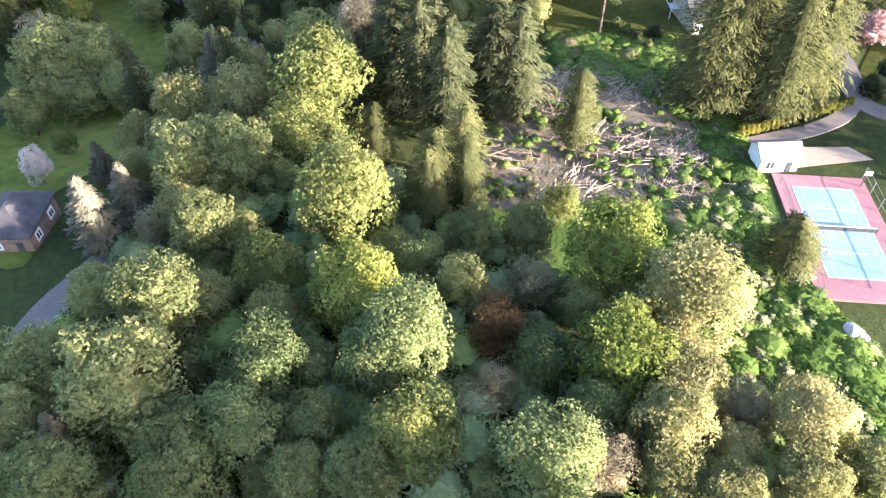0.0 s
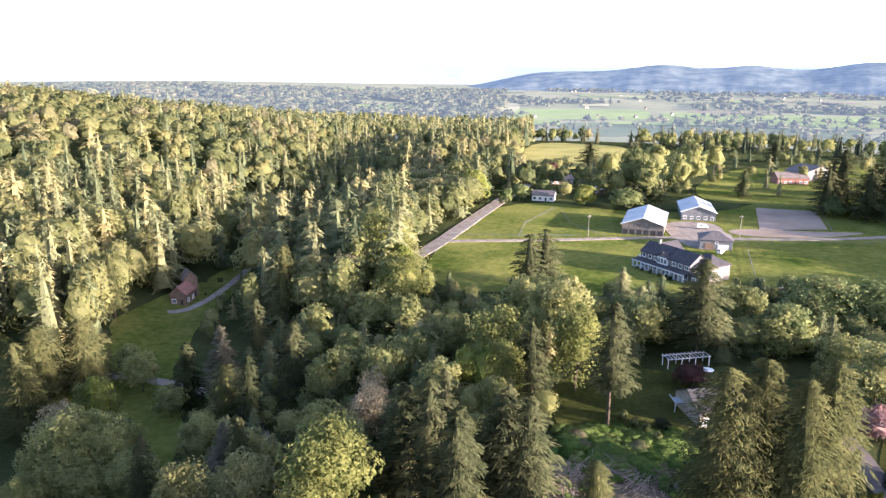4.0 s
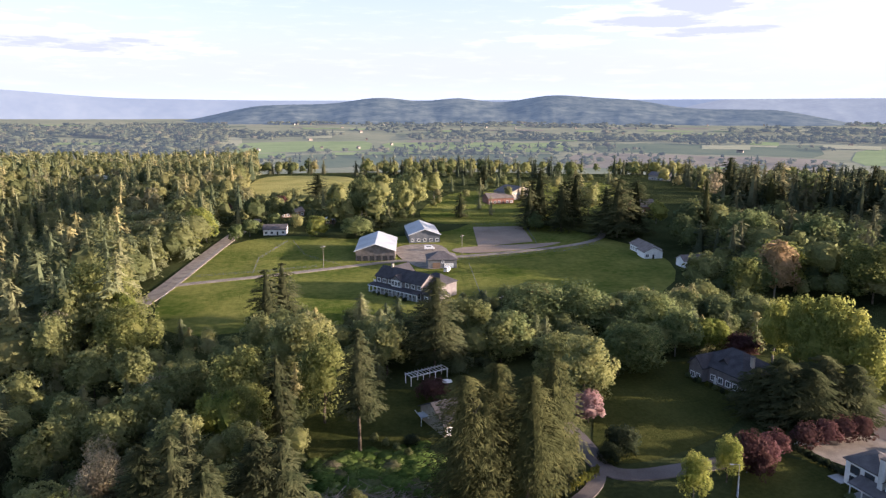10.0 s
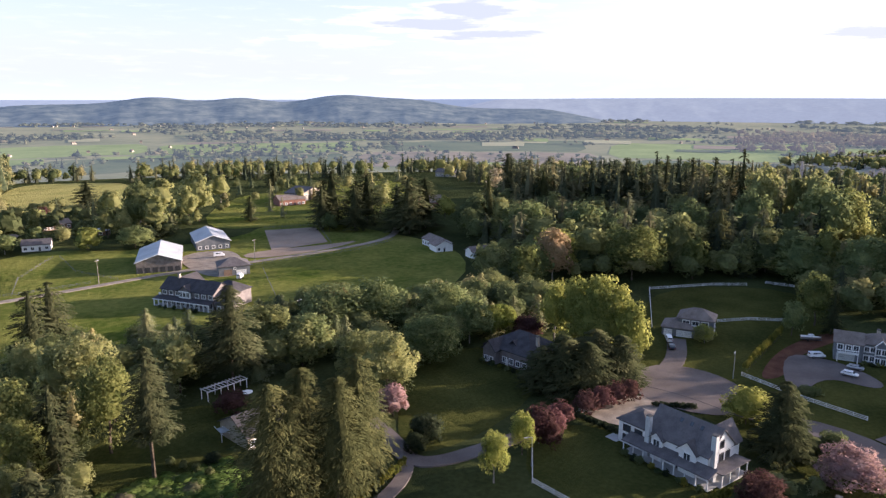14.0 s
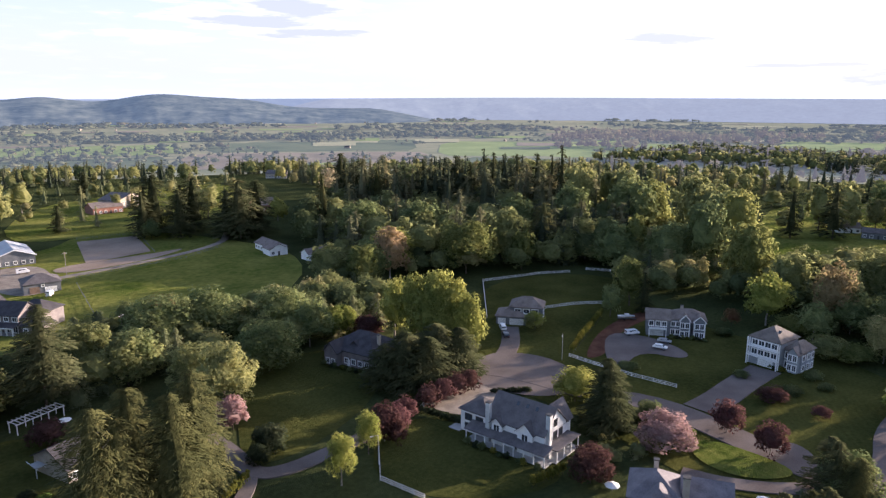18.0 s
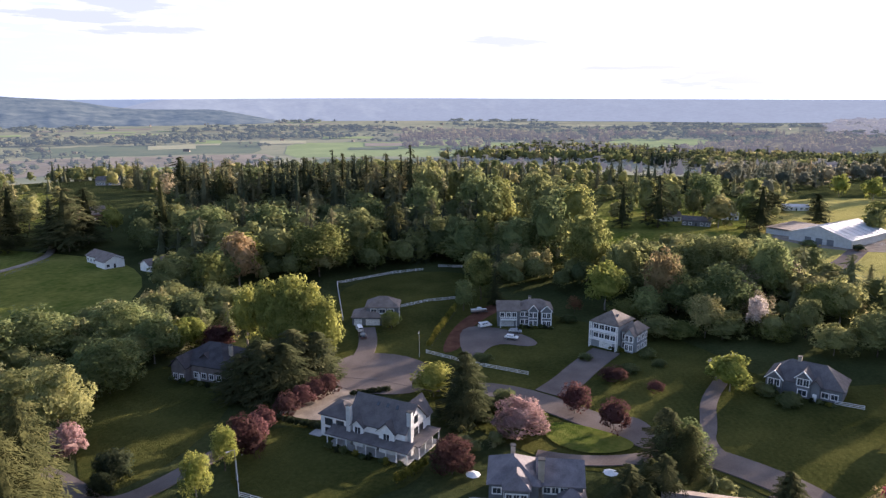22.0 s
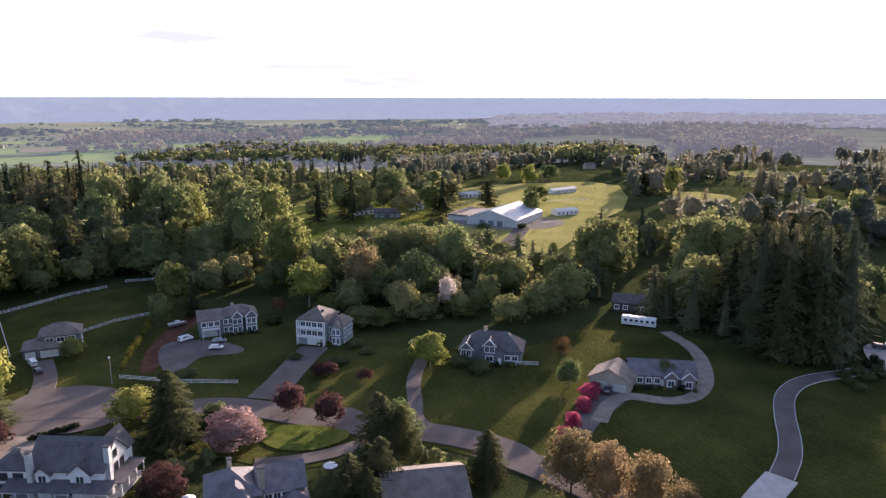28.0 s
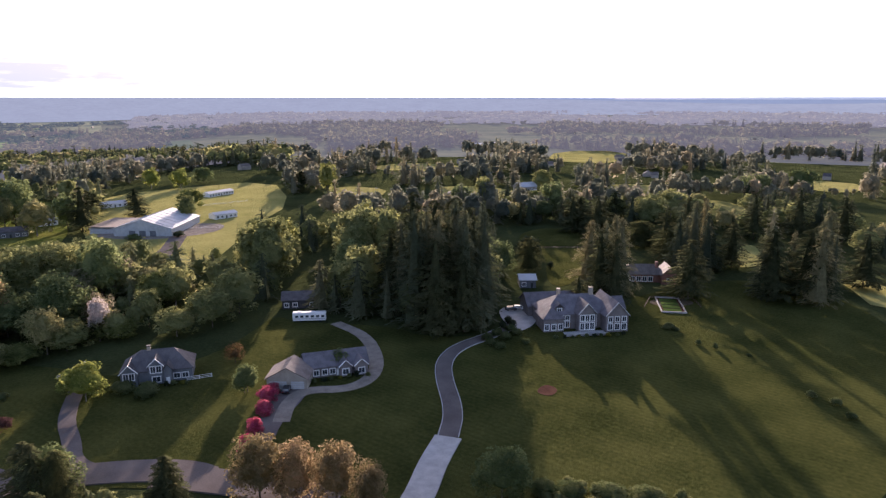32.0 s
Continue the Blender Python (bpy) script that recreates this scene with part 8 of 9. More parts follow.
# ---- sport court ----
def sport_court():
    # laid out from three corners of its blue field: its near end lies toward the thicket
    a, b, c = Vector((58.8, 90.6)), Vector((68.7, 89.8)), Vector((57.4, 69.9))
    ux = (b - a).normalized()
    uy = Vector((ux.y, -ux.x))
    w, d = (b - a).length, (c - a).length
    turn = math.degrees(math.atan2(ux.y, ux.x))
    m = on_ground(a.x, a.y, turn, 0.2)
    court = thing("sport_court", m, "blue and dusty red hard sport court with white lines", "court")
    part("surround", box_bm(-2.6, -d - 4.2, -0.6, w + 2.6, 3.2, 0.04), PINK, court, "dusty red court surround")
    part("playing_field", box_bm(0, -d, 0.0, w, 0, 0.06), BLUE, court, "blue painted playing field")
    lines = [(0, -0.06, w, 0), (0, -d, w, -d + 0.06), (0, -d, 0.06, 0), (w - 0.06, -d, w, 0), (w * 0.12, -d, w * 0.12 + 0.05, 0), (w * 0.88, -d, w * 0.88 + 0.05, 0),
             (w * 0.12, -d * 0.26, w * 0.88, -d * 0.26 + 0.05), (w * 0.12, -d * 0.74, w * 0.88, -d * 0.74 + 0.05), (w / 2, -d * 0.74, w / 2 + 0.05, -d * 0.26)]
    for x0, y0, x1, y1 in lines:
        part("court_line", box_bm(x0, y0, 0.05, x1, y1, 0.075), WHITE, court)
    net = part("net", box_bm(-0.4, -d / 2 - 0.02, 0.06, w + 0.4, -d / 2 + 0.02, 0.95), DARK, court, "dark net with white tape")
    part("net_tape", box_bm(-0.4, -d / 2 - 0.035, 0.9, w + 0.4, -d / 2 + 0.035, 1.02), WHITE, net)
    for x in (-0.45, w + 0.45):
        part("net_post", box_bm(x - 0.06, -d / 2 - 0.06, 0, x + 0.06, -d / 2 + 0.06, 1.1), DARK, court)
    for i in range(8):
        for x in (-2.5, w + 2.5):
            part("fence_post", box_bm(x - 0.05, -d - 4 + i * (d + 7) / 7 - 0.05, 0, x + 0.05, -d - 4 + i * (d + 7) / 7 + 0.05, 2.6), GREY_WALL, court)
    for z in (1.3, 2.55):
        for x in (-2.5, w + 2.5):
            part("fence_rail", box_bm(x - 0.03, -d - 4, z, x + 0.03, 3, z + 0.05), GREY_WALL, court)
    hoop = part("hoop_pole", box_bm(w + 1.6, 1.0, 0, w + 1.75, 1.15, 3.2), DARK, court)
    part("backboard", box_bm(w + 1.1, 0.6, 2.7, w + 2.2, 0.68, 3.5), WHITE, hoop)
    patch("court_terrace", [(62.4, 101.3), (72.6, 101.4), (75.6, 97.8), (60.4, 95.3)], SAND, "sandy terrace by the court", 0.22, 4, 0, category="yard")
    for x, y, s in ((56.7, 60.2, 1.3), (57.7, 59.6, 0.9), (55.9, 61.0, 0.6), (58.2, 59.0, 0.7)):
        bm = bmesh.new()
        bmesh.ops.create_icosphere(bm, subdivisions=2, radius=s)
        for v in bm.verts:
            v.co *= 1 + 0.25 * noise.noise(v.co * 1.4 + Vector((x, y, 0)))
            v.co.z *= 0.7
        me = bpy.data.meshes.new("boulder")
        bm.to_mesh(me)
        bm.free()
        me.materials.append(ROCK)
        ob = new("boulder", me)
        ob.matrix_world = on_ground(x, y, 30, s * 0.3)
        tagged(ob, "pale grey boulder on bare bank below the court", "boulder", "boulders")


sport_court()


# ---- fences ----
def rail_fence(points, label="white three-rail paddock fence", height=1.25, gap=2.6, mat=WHITE, rails=3, size=0.12, board=0.055):
    pts = [Vector(p) for p in points]
    line = [pts[0]]
    for a, b in zip(pts, pts[1:]):
        k = max(1, round((b - a).length / gap))
        line += [a.lerp(b, (j + 1) / k) for j in range(k)]
    o = line[0]
    root = thing("rail_fence", pose(o.x, o.y, terrain(o.x, o.y)), label, "fence", "paddock fences")
    z0 = terrain(o.x, o.y)
    for p in line:
        z = terrain(p.x, p.y) - z0
        part("post", box_bm(p.x - o.x - size / 2, p.y - o.y - size / 2, z - 0.3, p.x - o.x + size / 2, p.y - o.y + size / 2, z + height), mat, root)
    for a, b in zip(line, line[1:]):
        d = b - a
        za, zb = terrain(a.x, a.y) - z0, terrain(b.x, b.y) - z0
        for k in range(rails):
            h = height * (k + 0.7) / rails
            m = pose((a.x + b.x) / 2 - o.x, (a.y + b.y) / 2 - o.y, (za + zb) / 2 + h, 0, -math.degrees(math.atan2(zb - za, d.length)), math.degrees(math.atan2(d.y, d.x)))
            part("rail", box_bm(-d.length / 2, -0.04, -board, d.length / 2, 0.04, board), mat, root, m=m)


rail_fence([(128.6, 109.9), (150.3, 108.8)], gap=3.2)
rail_fence([(115.8, 107.3), (123.6, 109.1)], gap=3.2)
rail_fence([(104.3, 102.0), (95.2, 92.9), (95.7, 81.3)], gap=3.2)
rail_fence([(185.9, 98.7), (183.2, 80.3), (183.0, 63.7)], gap=3.2)
rail_fence([(201.4, 140.9), (241.4, 171.4), (267.3, 159.0), (278.8, 149.6)], gap=4.0)
rail_fence([(287.7, 146.0), (291.0, 135.3)], gap=4.0)
rail_fence([(224.8, 130.2), (235.9, 124.5), (244.4, 115.9)], gap=3.4)
rail_fence([(197.6, -15.1), (197.2, -21.7)], gap=3.0)
rail_fence([(215.3, 17.9), (224.1, 10.8)], gap=3.0)
rail_fence([(113.8, 105.7), (123.5, 109.0), (134.1, 109.7)], gap=3.2)
rail_fence([(-9.5, 295.5), (-1.0, 322.6), (20.7, 387.3)], "grey rail fence along the farm road", 1.1, 5, GREY_WALL, 2, 0.1, 0.03)
rail_fence([(29.5, 322.9), (35.2, 351.0), (54.9, 387.9)], "grey rail fence across the pasture", 1.1, 5, GREY_WALL, 2, 0.1, 0.03)
rail_fence([(113.1, 255.7), (128.0, 302.1)], "thin grey field fence", 1.1, 5, GREY_WALL, 2, 0.1, 0.03)
rail_fence([(306.5, -194.8), (291.7, -223.7)], "dark paddock fence on the sunny lawn", 1.2, 5, BROWN_WALL, 3)
rail_fence([(196.4, -178.0), (205.8, -189.2), (197.8, -203.6), (187.7, -197.8)], "low fence round a kitchen garden", 1.0, 3, BROWN_WALL, 2)
rail_fence([(530.6, -60.3), (542.1, -94.7)], "pale far paddock fence", 1.3, 6, WHITE, 2)
rail_fence([(441.8, -37.1), (436.7, -60.5)], "pale far paddock fence", 1.3, 6, WHITE, 2)


for line in ([(1.6, 326.8), (32.2, 324.3), (59.3, 325.6)], [(58.0, 387.1), (58.2, 350.9), (70.2, 324.6)], [(126.9, 312.4), (183.8, 308.8), (212.1, 319.8)], [(172.6, 401.7), (203.5, 392.0), (181.2, 333.8)]):
    rail_fence(line, "thin weathered field fence on the pasture", 1.1, 5, GREY_WALL, 2, 0.1, 0.03)


# ---- vehicles ----
def wheel_bm(r, w):
    bm = bmesh.new()
    bmesh.ops.create_cone(bm, cap_ends=True, segments=14, radius1=r, radius2=r, depth=w, matrix=pose(0, 0, 0, 90))
    return bm


def car(x, y, turn, paint, label, length=4.6, height=1.6, van=False):
    # turn: from the tangent round the plan's origin, square to the camera's view
    turn -= math.degrees(math.atan2(x, y))
    root = thing("car", on_ground(x, y, turn, 0.28), label, "car", "parked cars")
    h, w = height, 1.85
    prof = [(-0.5, 0.35), (-0.5, 0.62), (-0.44, 0.68), (-0.36, 0.98), (0.16, 1.0), (0.30, 0.68), (0.47, 0.6), (0.5, 0.35)]
    if van:
        prof = [(-0.5, 0.25), (-0.5, 0.97), (-0.47, 1.0), (0.26, 1.0), (0.40, 0.62), (0.48, 0.55), (0.5, 0.25)]
    bm = bmesh.new()
    a = [bm.verts.new((p * length, -w / 2 * (0.86 if q > 0.7 else 1), q * h)) for p, q in prof]
    b = [bm.verts.new((p * length, w / 2 * (0.86 if q > 0.7 else 1), q * h)) for p, q in prof]
    n = len(prof)
    for i in range(n):
        bm.faces.new((a[i], a[(i + 1) % n], b[(i + 1) % n], b[i]))
    bm.faces.new(a[::-1]), bm.faces.new(b)
    bmesh.ops.recalc_face_normals(bm, faces=bm.faces[:])
    bmesh.ops.bevel(bm, geom=bm.edges[:], offset=0.05, segments=1, affect="EDGES")
    body = part("body", bm, paint, root)
    for s in (-1, 1):
        part("side_window", box_bm(-0.3 * length, s * w * 0.455 - 0.03, 0.70 * h, 0.17 * length, s * w * 0.455 + 0.03, 0.92 * h), GLASS, body)
    part("windscreen", box_bm(-0.04, -w * 0.4, -0.3, 0.04, w * 0.4, 0.3), GLASS, body, m=pose(0.235 * length, 0, 0.83 * h, 0, -50, 0))
    part("rear_window", box_bm(-0.04, -w * 0.38, -0.2, 0.04, w * 0.38, 0.2), GLASS, body, m=pose(-0.41 * length if not van else -0.5 * length, 0, 0.82 * h, 0, 18 if not van else 0, 0))
    for px in (-0.3, 0.3):
        for s in (-1, 1):
            wh = part("wheel", wheel_bm(0.34, 0.24), RUBBER, root, m=pose(px * length, s * (w / 2 - 0.1), 0.34))
            part("rim", wheel_bm(0.19, 0.26), CAR_SILVER, wh)
    for s in (-1, 1):
        part("headlight", box_bm(0.48 * length, s * 0.6 - 0.18, 0.42 * h, 0.505 * length, s * 0.6 + 0.18, 0.52 * h), WHITE, body)
        part("tail_light", box_bm(-0.505 * length, s * 0.68 - 0.12, 0.45 * h, -0.49 * length, s * 0.68 + 0.12, 0.58 * h), RED_PAINT, body)


car(217.3, 92.0, 30, CAR_WHITE, "white minivan parked on the asphalt pad", 4.9, 1.85, True)
car(209.8, 79.2, -12, CAR_WHITE, "white hatchback parked on the asphalt pad", 4.5, 1.55)
car(216.1, 80.3, -5, CAR_SILVER, "silver car parked beside a white one", 4.5, 1.5)
car(194.3, 129.2, 100, CAR_WHITE, "white pickup parked before a garage", 5.3, 1.9, True)
car(188.8, 124.3, 100, CAR_DARK, "dark car on the garage drive", 4.6, 1.5)
car(213.3, -129.9, 10, CAR_DARK, "dark car parked at the estate house", 4.6, 1.6)
car(213.3, -133.3, 10, CAR_SILVER, "silver car parked at the estate house", 4.6, 1.6)
car(211.5, -135.4, 15, CAR_WHITE, "white car parked at the estate house", 4.6, 1.6)
car(177.1, -38.3, 80, CAR_DARK, "dark car outside the ranch garage", 4.6, 1.5)
car(121.1, 339.1, 5, CAR_WHITE, "white van in the farm yard", 5.4, 2.4, True)
car(112.7, 291.5, 70, CAR_WHITE, "white trailer van behind the farmhouse", 4.4, 2.6, True)
car(351.7, -14.9, 20, CAR_DARK, "dark car in the far car park", 4.6, 1.6)
car(350.4, -21.9, 20, CAR_SILVER, "silver car in the far car park", 4.6, 1.6)
car(355.3, -27.2, 20, CAR_DARK, "dark car in the far car park", 4.6, 1.6)
car(482.7, 69.3, 0, CAR_WHITE, "white car on the sunny lawn", 5.0, 2.0, True)


def motorhome():
    x, y, turn, w = 233.2, -59.6, -111.0, 11.6
    root = thing("motorhome", on_ground(x, y, turn, 0.1), "long white motorhome parked by a shed", "motorhome")
    k = w / 2
    body = part("body", box_bm(-k, 0, 0.5, k, 2.5, 3.4, 0.14), CAR_WHITE, root)
    for i in range(6):
        part("window", box_bm(-k + 0.9 + i * (w - 1.8) / 5.4, -0.03, 1.7, -k + 2.0 + i * (w - 1.8) / 5.4, 0.02, 2.5), GLASS, body)
    part("stripe", box_bm(-k + 0.2, -0.02, 1.15, k - 0.2, 0.01, 1.4), CAR_SILVER, body)
    part("windscreen", box_bm(k - 0.02, 0.3, 1.5, k + 0.03, 2.2, 2.8), GLASS, body)
    for px in (-0.25, 0.32):
        for yy in (0.25, 2.25):
            part("wheel", wheel_bm(0.48, 0.3), RUBBER, root, m=pose(px * w, yy, 0.48))
    for px in (-0.3, 0.1):
        part("roof_unit", box_bm(px * w - 0.5, 0.9, 3.4, px * w + 0.5, 1.7, 3.7, 0.06), WHITE, body)


motorhome()


def boat():
    x, y = 230.7, 100.3
    root = thing("boat", on_ground(x, y, 15 - math.degrees(math.atan2(x, y)), 0.4), "white motor boat on a trailer beside the house", "boat")
    bm = bmesh.new()
    rows = [(-3, 0.9), (-1, 1.05), (1.2, 0.95), (2.6, 0.4), (3.2, 0.03)]
    top = [[bm.verts.new((p, s * w, 1.5)) for p, w in rows] for s in (-1, 1)]
    keel = [bm.verts.new((p * 0.94, 0, 0.5 + max(0, p) * 0.15)) for p, w in rows]
    for i in range(4):
        bm.faces.new((top[0][i], top[0][i + 1], keel[i + 1], keel[i]))
        bm.faces.new((top[1][i + 1], top[1][i], keel[i], keel[i + 1]))
        bm.faces.new((top[0][i + 1], top[0][i], top[1][i], top[1][i + 1]))
    bm.faces.new((top[0][0], keel[0], top[1][0]))
    bmesh.ops.recalc_face_normals(bm, faces=bm.faces[:])
    part("hull", bm, CAR_WHITE, root)
    part("cabin", box_bm(-0.6, -0.6, 1.5, 1.0, 0.6, 2.2, 0.1), CAR_WHITE, root)
    part("trailer", box_bm(-3, -0.5, 0.3, 3.6, 0.5, 0.45), DARK, root)
    for s in (-1, 1):
        part("wheel", wheel_bm(0.32, 0.2), RUBBER, root, m=pose(-0.8, s * 0.95, 0.25))


boat()


# ---- lamps, poles, garden things ----
def street_lamp(x, y, h=8.5, turn=0):
    root = thing("street_lamp", on_ground(x, y, turn), "grey street lamp with a short arm by the lane", "street lamp", "street lamps")
    bm = bmesh.new()
    bmesh.ops.create_cone(bm, cap_ends=True, segments=8, radius1=0.11, radius2=0.06, depth=h, matrix=pose(0, 0, h / 2))
    part("pole", bm, CAR_SILVER, root)
    part("arm", box_bm(0, -0.04, h - 0.1, 1.4, 0.04, h), CAR_SILVER, root)
    part("lamp_head", box_bm(1.1, -0.14, h - 0.2, 1.8, 0.14, h - 0.03, 0.03), PALE_WALL, root)


street_lamp(181.7, 98.9, 8.5, 200)
street_lamp(99.7, 97.7, 7, 150)


def utility_pole(x, y, h):
    root = thing("utility_pole", on_ground(x, y, 20), "weathered wooden utility pole with crossarm", "pole", "utility poles")
    bm = bmesh.new()
    bmesh.ops.create_cone(bm, cap_ends=True, segments=8, radius1=0.16, radius2=0.1, depth=h, matrix=pose(0, 0, h / 2))
    part("pole", bm, PALE_BARK, root)
    part("crossarm", box_bm(-1.1, -0.06, h - 0.8, 1.1, 0.06, h - 0.65), PALE_BARK, root)
    for u in (-0.9, 0.4, 0.9):
        part("insulator", box_bm(u - 0.05, -0.05, h - 0.65, u + 0.05, 0.05, h - 0.45), WHITE, root)


utility_pole(62.0, 322.4, 11)
utility_pole(131.7, 319.9, 11)
utility_pole(104.2, 216.3, 10)
utility_pole(-48.6, 307.9, 18)
utility_pole(-58.6, 298.3, 16)


def pergola():
    x, y, turn, w = 62.1, 174.3, 12.4, 11.9
    root = thing("pergola", on_ground(x, y, turn), "white garden pergola with beams over a terrace", "pergola")
    k = w / 2
    for px in (-k, -k / 3, k / 3, k):
        for py in (0, 3):
            part("post", box_bm(px - 0.1, py - 0.1, -0.3, px + 0.1, py + 0.1, 2.5), WHITE, root)
    for py in (0, 3):
        part("beam", box_bm(-k - 0.3, py - 0.08, 2.5, k + 0.3, py + 0.08, 2.75), WHITE, root)
    for i in range(12):
        px = -k + w * i / 11
        part("rafter", box_bm(px - 0.06, -0.5, 2.75, px + 0.06, 3.5, 2.92), WHITE, root)


pergola()


def patio_table(x, y, canopy, label):
    root = thing("parasol", on_ground(x, y, 20, 0.1), label, "parasol", "garden parasols")
    part("pole", box_bm(-0.03, -0.03, -0.2, 0.03, 0.03, 2.5), DARK, root)
    bm = bmesh.new()
    bmesh.ops.create_cone(bm, cap_ends=True, segments=8, radius1=1.6, radius2=0.05, depth=0.6, matrix=pose(0, 0, 2.4))
    part("canopy", bm, canopy, root)


patio_table(120.9, 53.4, WHITE, "open white parasol on the back terrace")
patio_table(134.5, 28.2, WHITE, "pale square parasol on the terrace")
patio_table(64.9, 168.0, WHITE, "small white parasol in the shaded garden")


def lean_to():
    x, y, turn, w = 53.8, 148.5, 1.0, 6.1
    root = thing("patio_canopy", on_ground(x, y, turn), "white patio canopy with open frame over the terrace", "canopy")
    k = w / 2
    for px in (-k, 0, k):
        part("post", box_bm(px - 0.08, -0.08, -0.3, px + 0.08, 0.08, 2.4), WHITE, root)
    bm = box_bm(-k - 0.2, -0.3, 2.4, k + 0.2, 2.6, 2.55)
    part("roof", bm, METAL, root)
    for i in range(5):
        part("rafter", box_bm(-k + w * i / 4 - 0.05, -0.9, 2.28, -k + w * i / 4 + 0.05, 4.5, 2.4), WHITE, root)


lean_to()
part_pond = patch("pond", [(303.5, -42.9), (314.5, -47.3), (309.9, -51.0), (292.8, -48.0), (288.3, -42.6)], POND, "small pond glinting between trees", 0.4, 5, category="water")
patch("mulch_bank", [(186.3, 94.6), (216.7, 103.4), (245.4, 101.1), (243.1, 93.8), (221.0, 96.6), (204.3, 93.9), (193.1, 90.4)], MULCH, "red-brown mulch bank beside the hedge", 0.2, 4)
patch("fire_pit", [(148.2, -98.0), (151.5, -103.8), (146.8, -105.2), (143.6, -100.3)], MULCH, "bare earth patch on the lawn", 0.18, 2)
patch("garden_bed", [(204.6, -188.1), (198.3, -202.5), (190.1, -197.9), (197.3, -181.5)], SLASH, "dry kitchen garden beds", 0.18, 3)
patch("island_bed", [(158.3, 63.2), (163.3, 54.0), (158.2, 47.8), (147.9, 53.2)], MEADOW, "bright grass island by the lane", 0.2, 4)
patch("lane_island", [(152.8, 50.5), (158.1, 44.8), (155.6, 28.5), (150.9, 26.2), (143.9, 34.0), (144.4, 43.6)], MEADOW, "sunny grass island inside the drive loop", 0.36, 4)
patch("loop_drive", [(161.3, 38.3), (169.0, 31.2), (164.1, 24.5), (155.0, 23.0), (156.2, 28.6)], ASPHALT, "asphalt loop of a house drive", 0.25, 4, category="drive")
strip("drive", [(156.0, 15.2), (145.1, 26.4), (139.8, 36.9), (138.5, 45.8)], 4.5, ASPHALT, "asphalt drive to the grey house", 0.3, category="drive")


def garden_plot():
    """A walled vegetable garden on the estate lawn."""
    root = thing("garden_plot", on_ground(194.5, -189.0, -35), "walled vegetable garden with bare soil beds on the lawn", "garden")
    part("soil", box_bm(-9.6, -4.1, -0.5, 9.6, 4.1, 0.18), MULCH, root)
    for x0, y0, x1, y1 in ((-10, -4.5, 10, -4.1), (-10, 4.1, 10, 4.5), (-10, -4.1, -9.6, 4.1), (9.6, -4.1, 10, 4.1)):
        part("low_wall", box_bm(x0, y0, -0.6, x1, y1, 0.75, 0.03), ROCK, root)
    for i in range(4):
        part("planting_bed", box_bm(-8.6 + i * 4.5, -3.2, 0.0, -5.2 + i * 4.5, 3.2, 0.42, 0.1), BRUSH, root, "low green planting row")


garden_plot()
for x, y, h, r in ((173.2, -167.6, 1.6, 1.7), (170.8, -169.4, 1.3, 1.4), (157.3, -165.9, 1.8, 1.1), (152.0, -167.6, 2.2, 1.0), (114.4, -162.7, 2.0, 1.4), (108.8, -165.0, 1.7, 1.6), (101.5, -160.5, 1.8, 1.5), (143.1, -172.4, 0.9, 1.0)):
    tree("bush", x, y, h, r, 1, group="lawn shrubs")


# ---- cut branches on the cleared ground ----
def slash_pile():
    rng = np.random.default_rng(5)
    quads = []
    poly = CLEARING
    xs, ys = [p[0] for p in poly], [p[1] for p in poly]
    heaps = [(rng.uniform(min(xs), max(xs)), rng.uniform(min(ys), max(ys)), rng.uniform(0, 3.14)) for _ in range(34)]
    heaps = [h for h in heaps if inside(poly, h[0], h[1])]
    for hx, hy, ha in heaps:
        for _ in range(int(rng.integers(40, 110))):
            x, y = hx + rng.normal(0, 2.2), hy + rng.normal(0, 2.2)
            a = ha + rng.normal(0, 0.5)
            ln, r = rng.uniform(0.8, 5.0), rng.uniform(0.02, 0.07)
            z = terrain(x, y) + 0.15 + abs(rng.normal(0, 0.35))
            d = np.array([math.cos(a), math.sin(a), rng.normal(0, 0.12)]) * ln
            s, u = np.array([-math.sin(a), math.cos(a), 0]) * r, np.array([0, 0, r])
            p = np.array([x, y, z])
            corner = [p - s, p + u, p + s]
            for i in range(3):
                c0, c1 = corner[i], corner[(i + 1) % 3]
                quads.append([c0, c1, c1 + d, c0 + d])
    tagged(new("cut_branches", quads_mesh("cut_branches", np.array(quads), TWIG)), "heaps of pale cut branches on cleared ground", "branches", kind="stuff")


slash_pile()


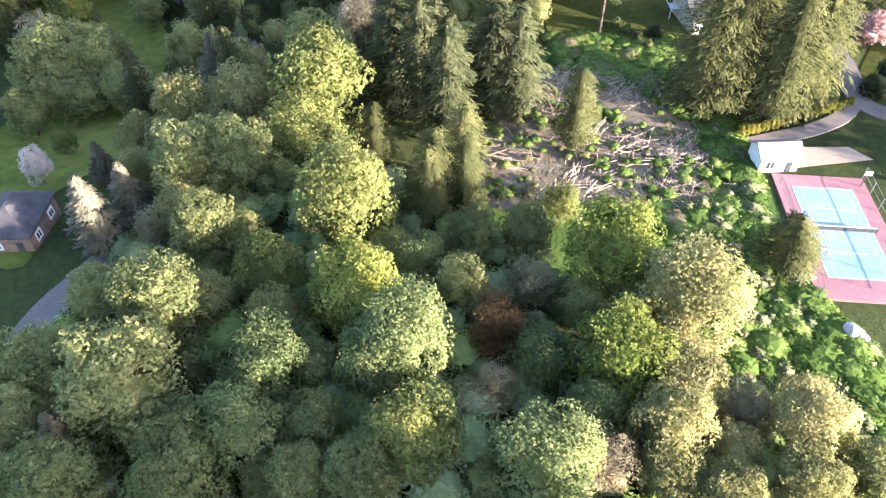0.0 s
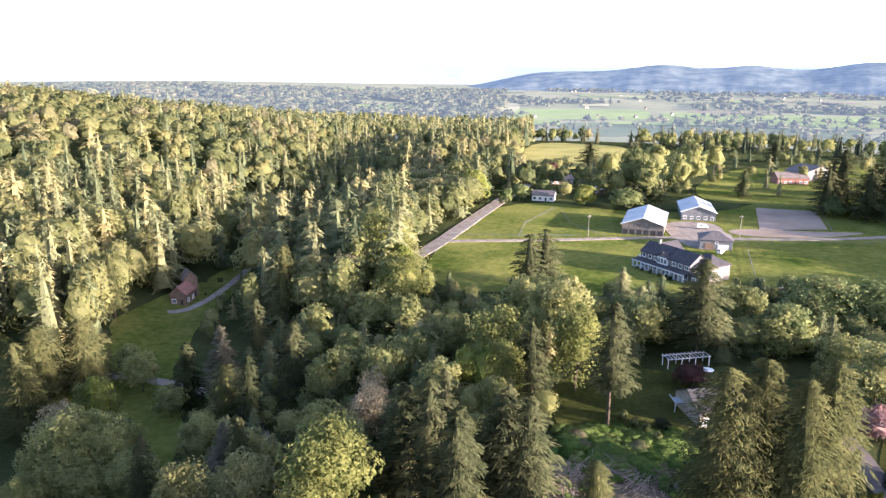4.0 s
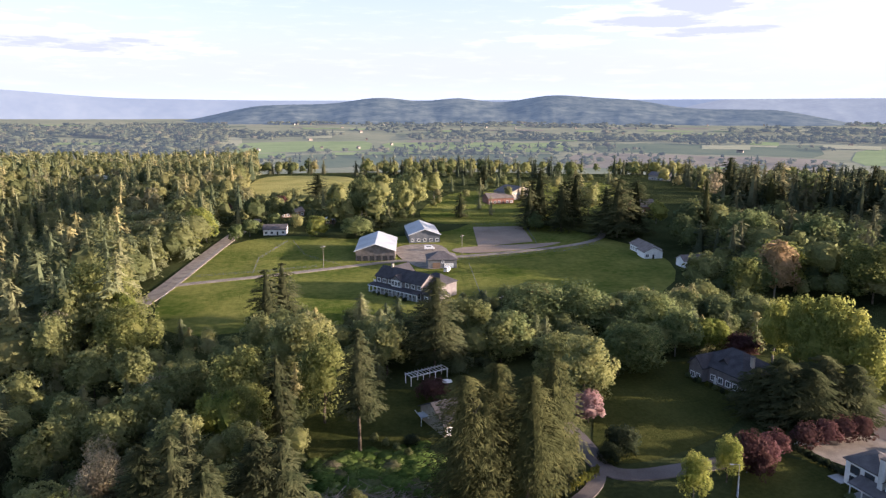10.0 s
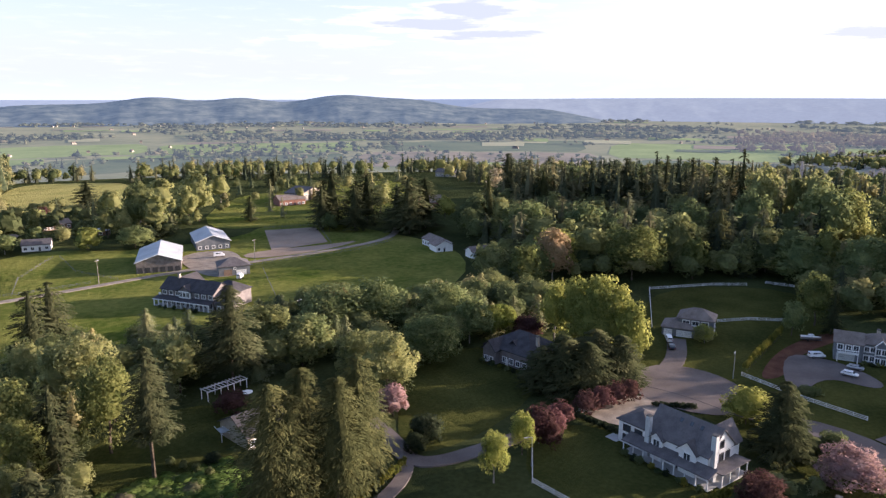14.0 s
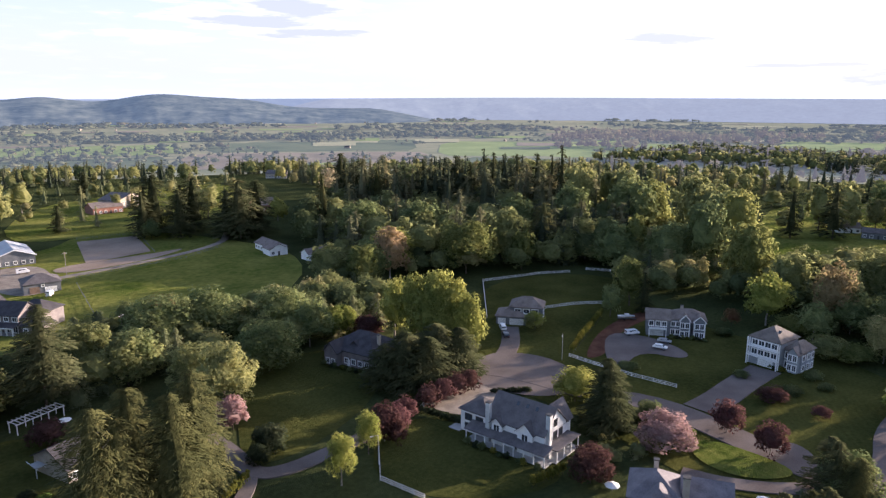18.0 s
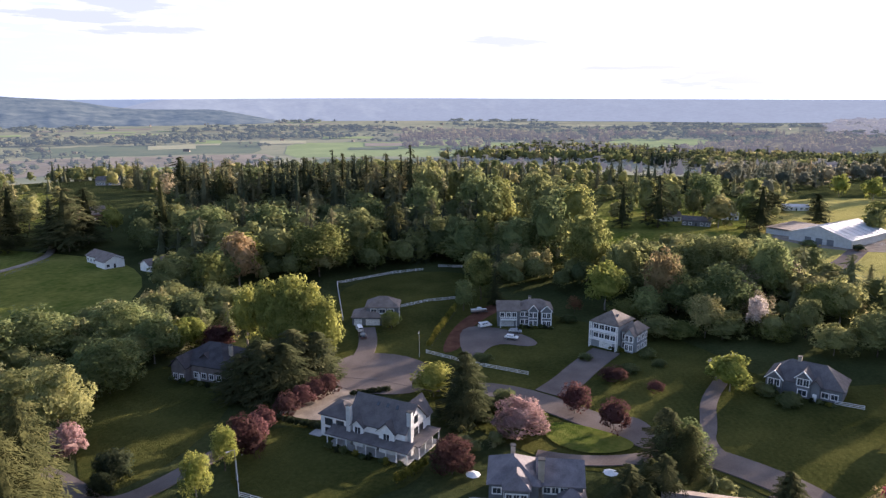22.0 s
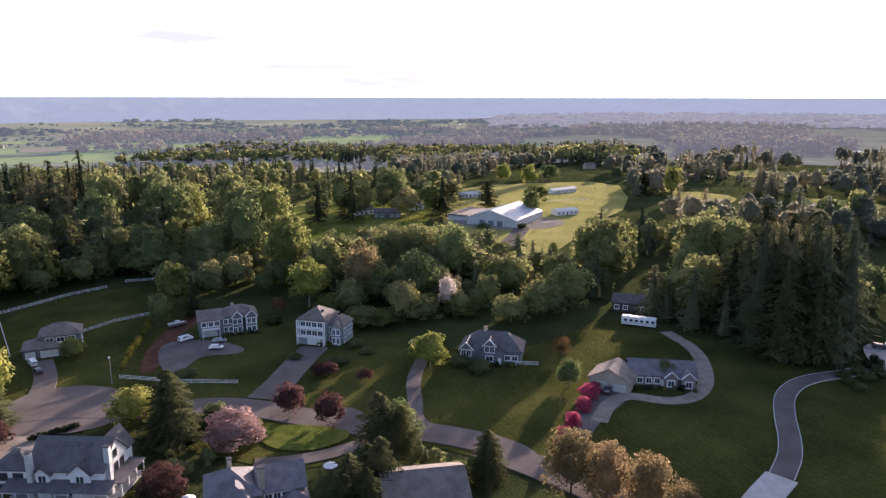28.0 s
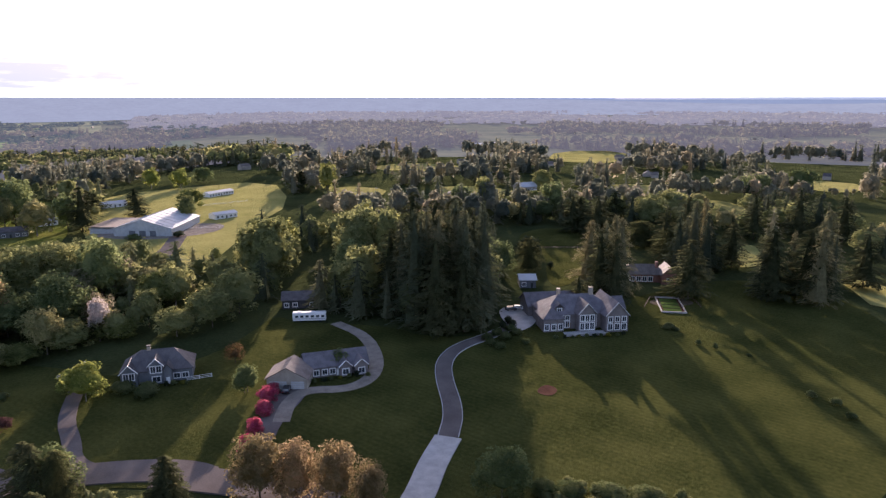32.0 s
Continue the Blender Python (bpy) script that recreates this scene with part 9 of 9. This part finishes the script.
# ---- far settlement ----
def far_roofs():
    rng = np.random.default_rng(11)
    for word, zone, n in (("valley", sector(-30, 95, 1700, 3600), 110), ("plain", sector(90, 150, 700, 3000), 70)):
        verts, faces, index = [], [], []
        while n:
            a = rng.uniform(-30, 150)
            r = rng.uniform(700, 3600)
            x, y = polar(r, a)
            if not inside(zone, x, y) or noise.noise((x * 0.002, y * 0.002, 4.0)) < -0.1:
                continue
            n -= 1
            w, d, h = rng.uniform(6, 14), rng.uniform(5, 9), rng.uniform(2.5, 4.5)
            t = rng.uniform(0, 3.14)
            z = terrain(x, y)
            o = len(verts)
            for px, py, pz in ((-w, -d, -1), (w, -d, -1), (w, d, -1), (-w, d, -1), (-w, -d, h), (w, -d, h), (w, d, h), (-w, d, h), (-w, 0, h + 3), (w, 0, h + 3)):
                verts.append((x + (px * math.cos(t) - py * math.sin(t)) / 2, y + (px * math.sin(t) + py * math.cos(t)) / 2, z + pz))
            faces += [tuple(o + k for k in f) for f in ((0, 1, 5, 4), (1, 2, 6, 9, 5), (2, 3, 7, 6), (3, 0, 4, 8, 7), (4, 5, 9, 8), (6, 7, 8, 9))]
            roof = int(rng.integers(1, 3))
            index += [0, 0, 0, 0, roof, roof]
        tagged(new("far_houses", mesh_from("far_houses", verts, faces, [TAN_WALL, ROOF_WARM, ROOF], index)), "tiny far houses and barns of the " + word, "houses", kind="stuff")


far_roofs()


def valley_fields():
    rng = np.random.default_rng(3)
    # field tones, each with the near haze painted in as emission
    tones = [distance_material("field_green", (0.17, 0.22, 0.075), (0.25, 0.30, 0.11), NEAR_HAZE, 0.01, 0.1), distance_material("field_pale", (0.27, 0.27, 0.15), (0.36, 0.34, 0.21), NEAR_HAZE, 0.01, 0.1),
             distance_material("field_brown", (0.19, 0.16, 0.11), (0.26, 0.22, 0.16), NEAR_HAZE, 0.01, 0.1), distance_material("field_dark", (0.09, 0.12, 0.07), (0.14, 0.16, 0.09), NEAR_HAZE, 0.01, 0.1)]
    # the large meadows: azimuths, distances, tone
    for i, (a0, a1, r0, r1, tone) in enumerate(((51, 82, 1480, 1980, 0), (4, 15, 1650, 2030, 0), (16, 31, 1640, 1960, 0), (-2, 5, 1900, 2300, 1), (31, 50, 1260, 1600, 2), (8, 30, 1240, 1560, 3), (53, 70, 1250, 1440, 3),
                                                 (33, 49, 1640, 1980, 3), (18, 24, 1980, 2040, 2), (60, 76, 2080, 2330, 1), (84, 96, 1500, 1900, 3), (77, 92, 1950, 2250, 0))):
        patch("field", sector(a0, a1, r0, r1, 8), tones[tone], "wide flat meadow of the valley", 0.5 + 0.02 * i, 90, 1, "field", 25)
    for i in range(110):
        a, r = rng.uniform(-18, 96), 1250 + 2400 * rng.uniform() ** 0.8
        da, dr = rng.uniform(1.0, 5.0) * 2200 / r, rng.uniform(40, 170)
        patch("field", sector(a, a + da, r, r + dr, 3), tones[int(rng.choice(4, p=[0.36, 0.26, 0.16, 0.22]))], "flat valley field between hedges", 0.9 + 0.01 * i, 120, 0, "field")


valley_fields()
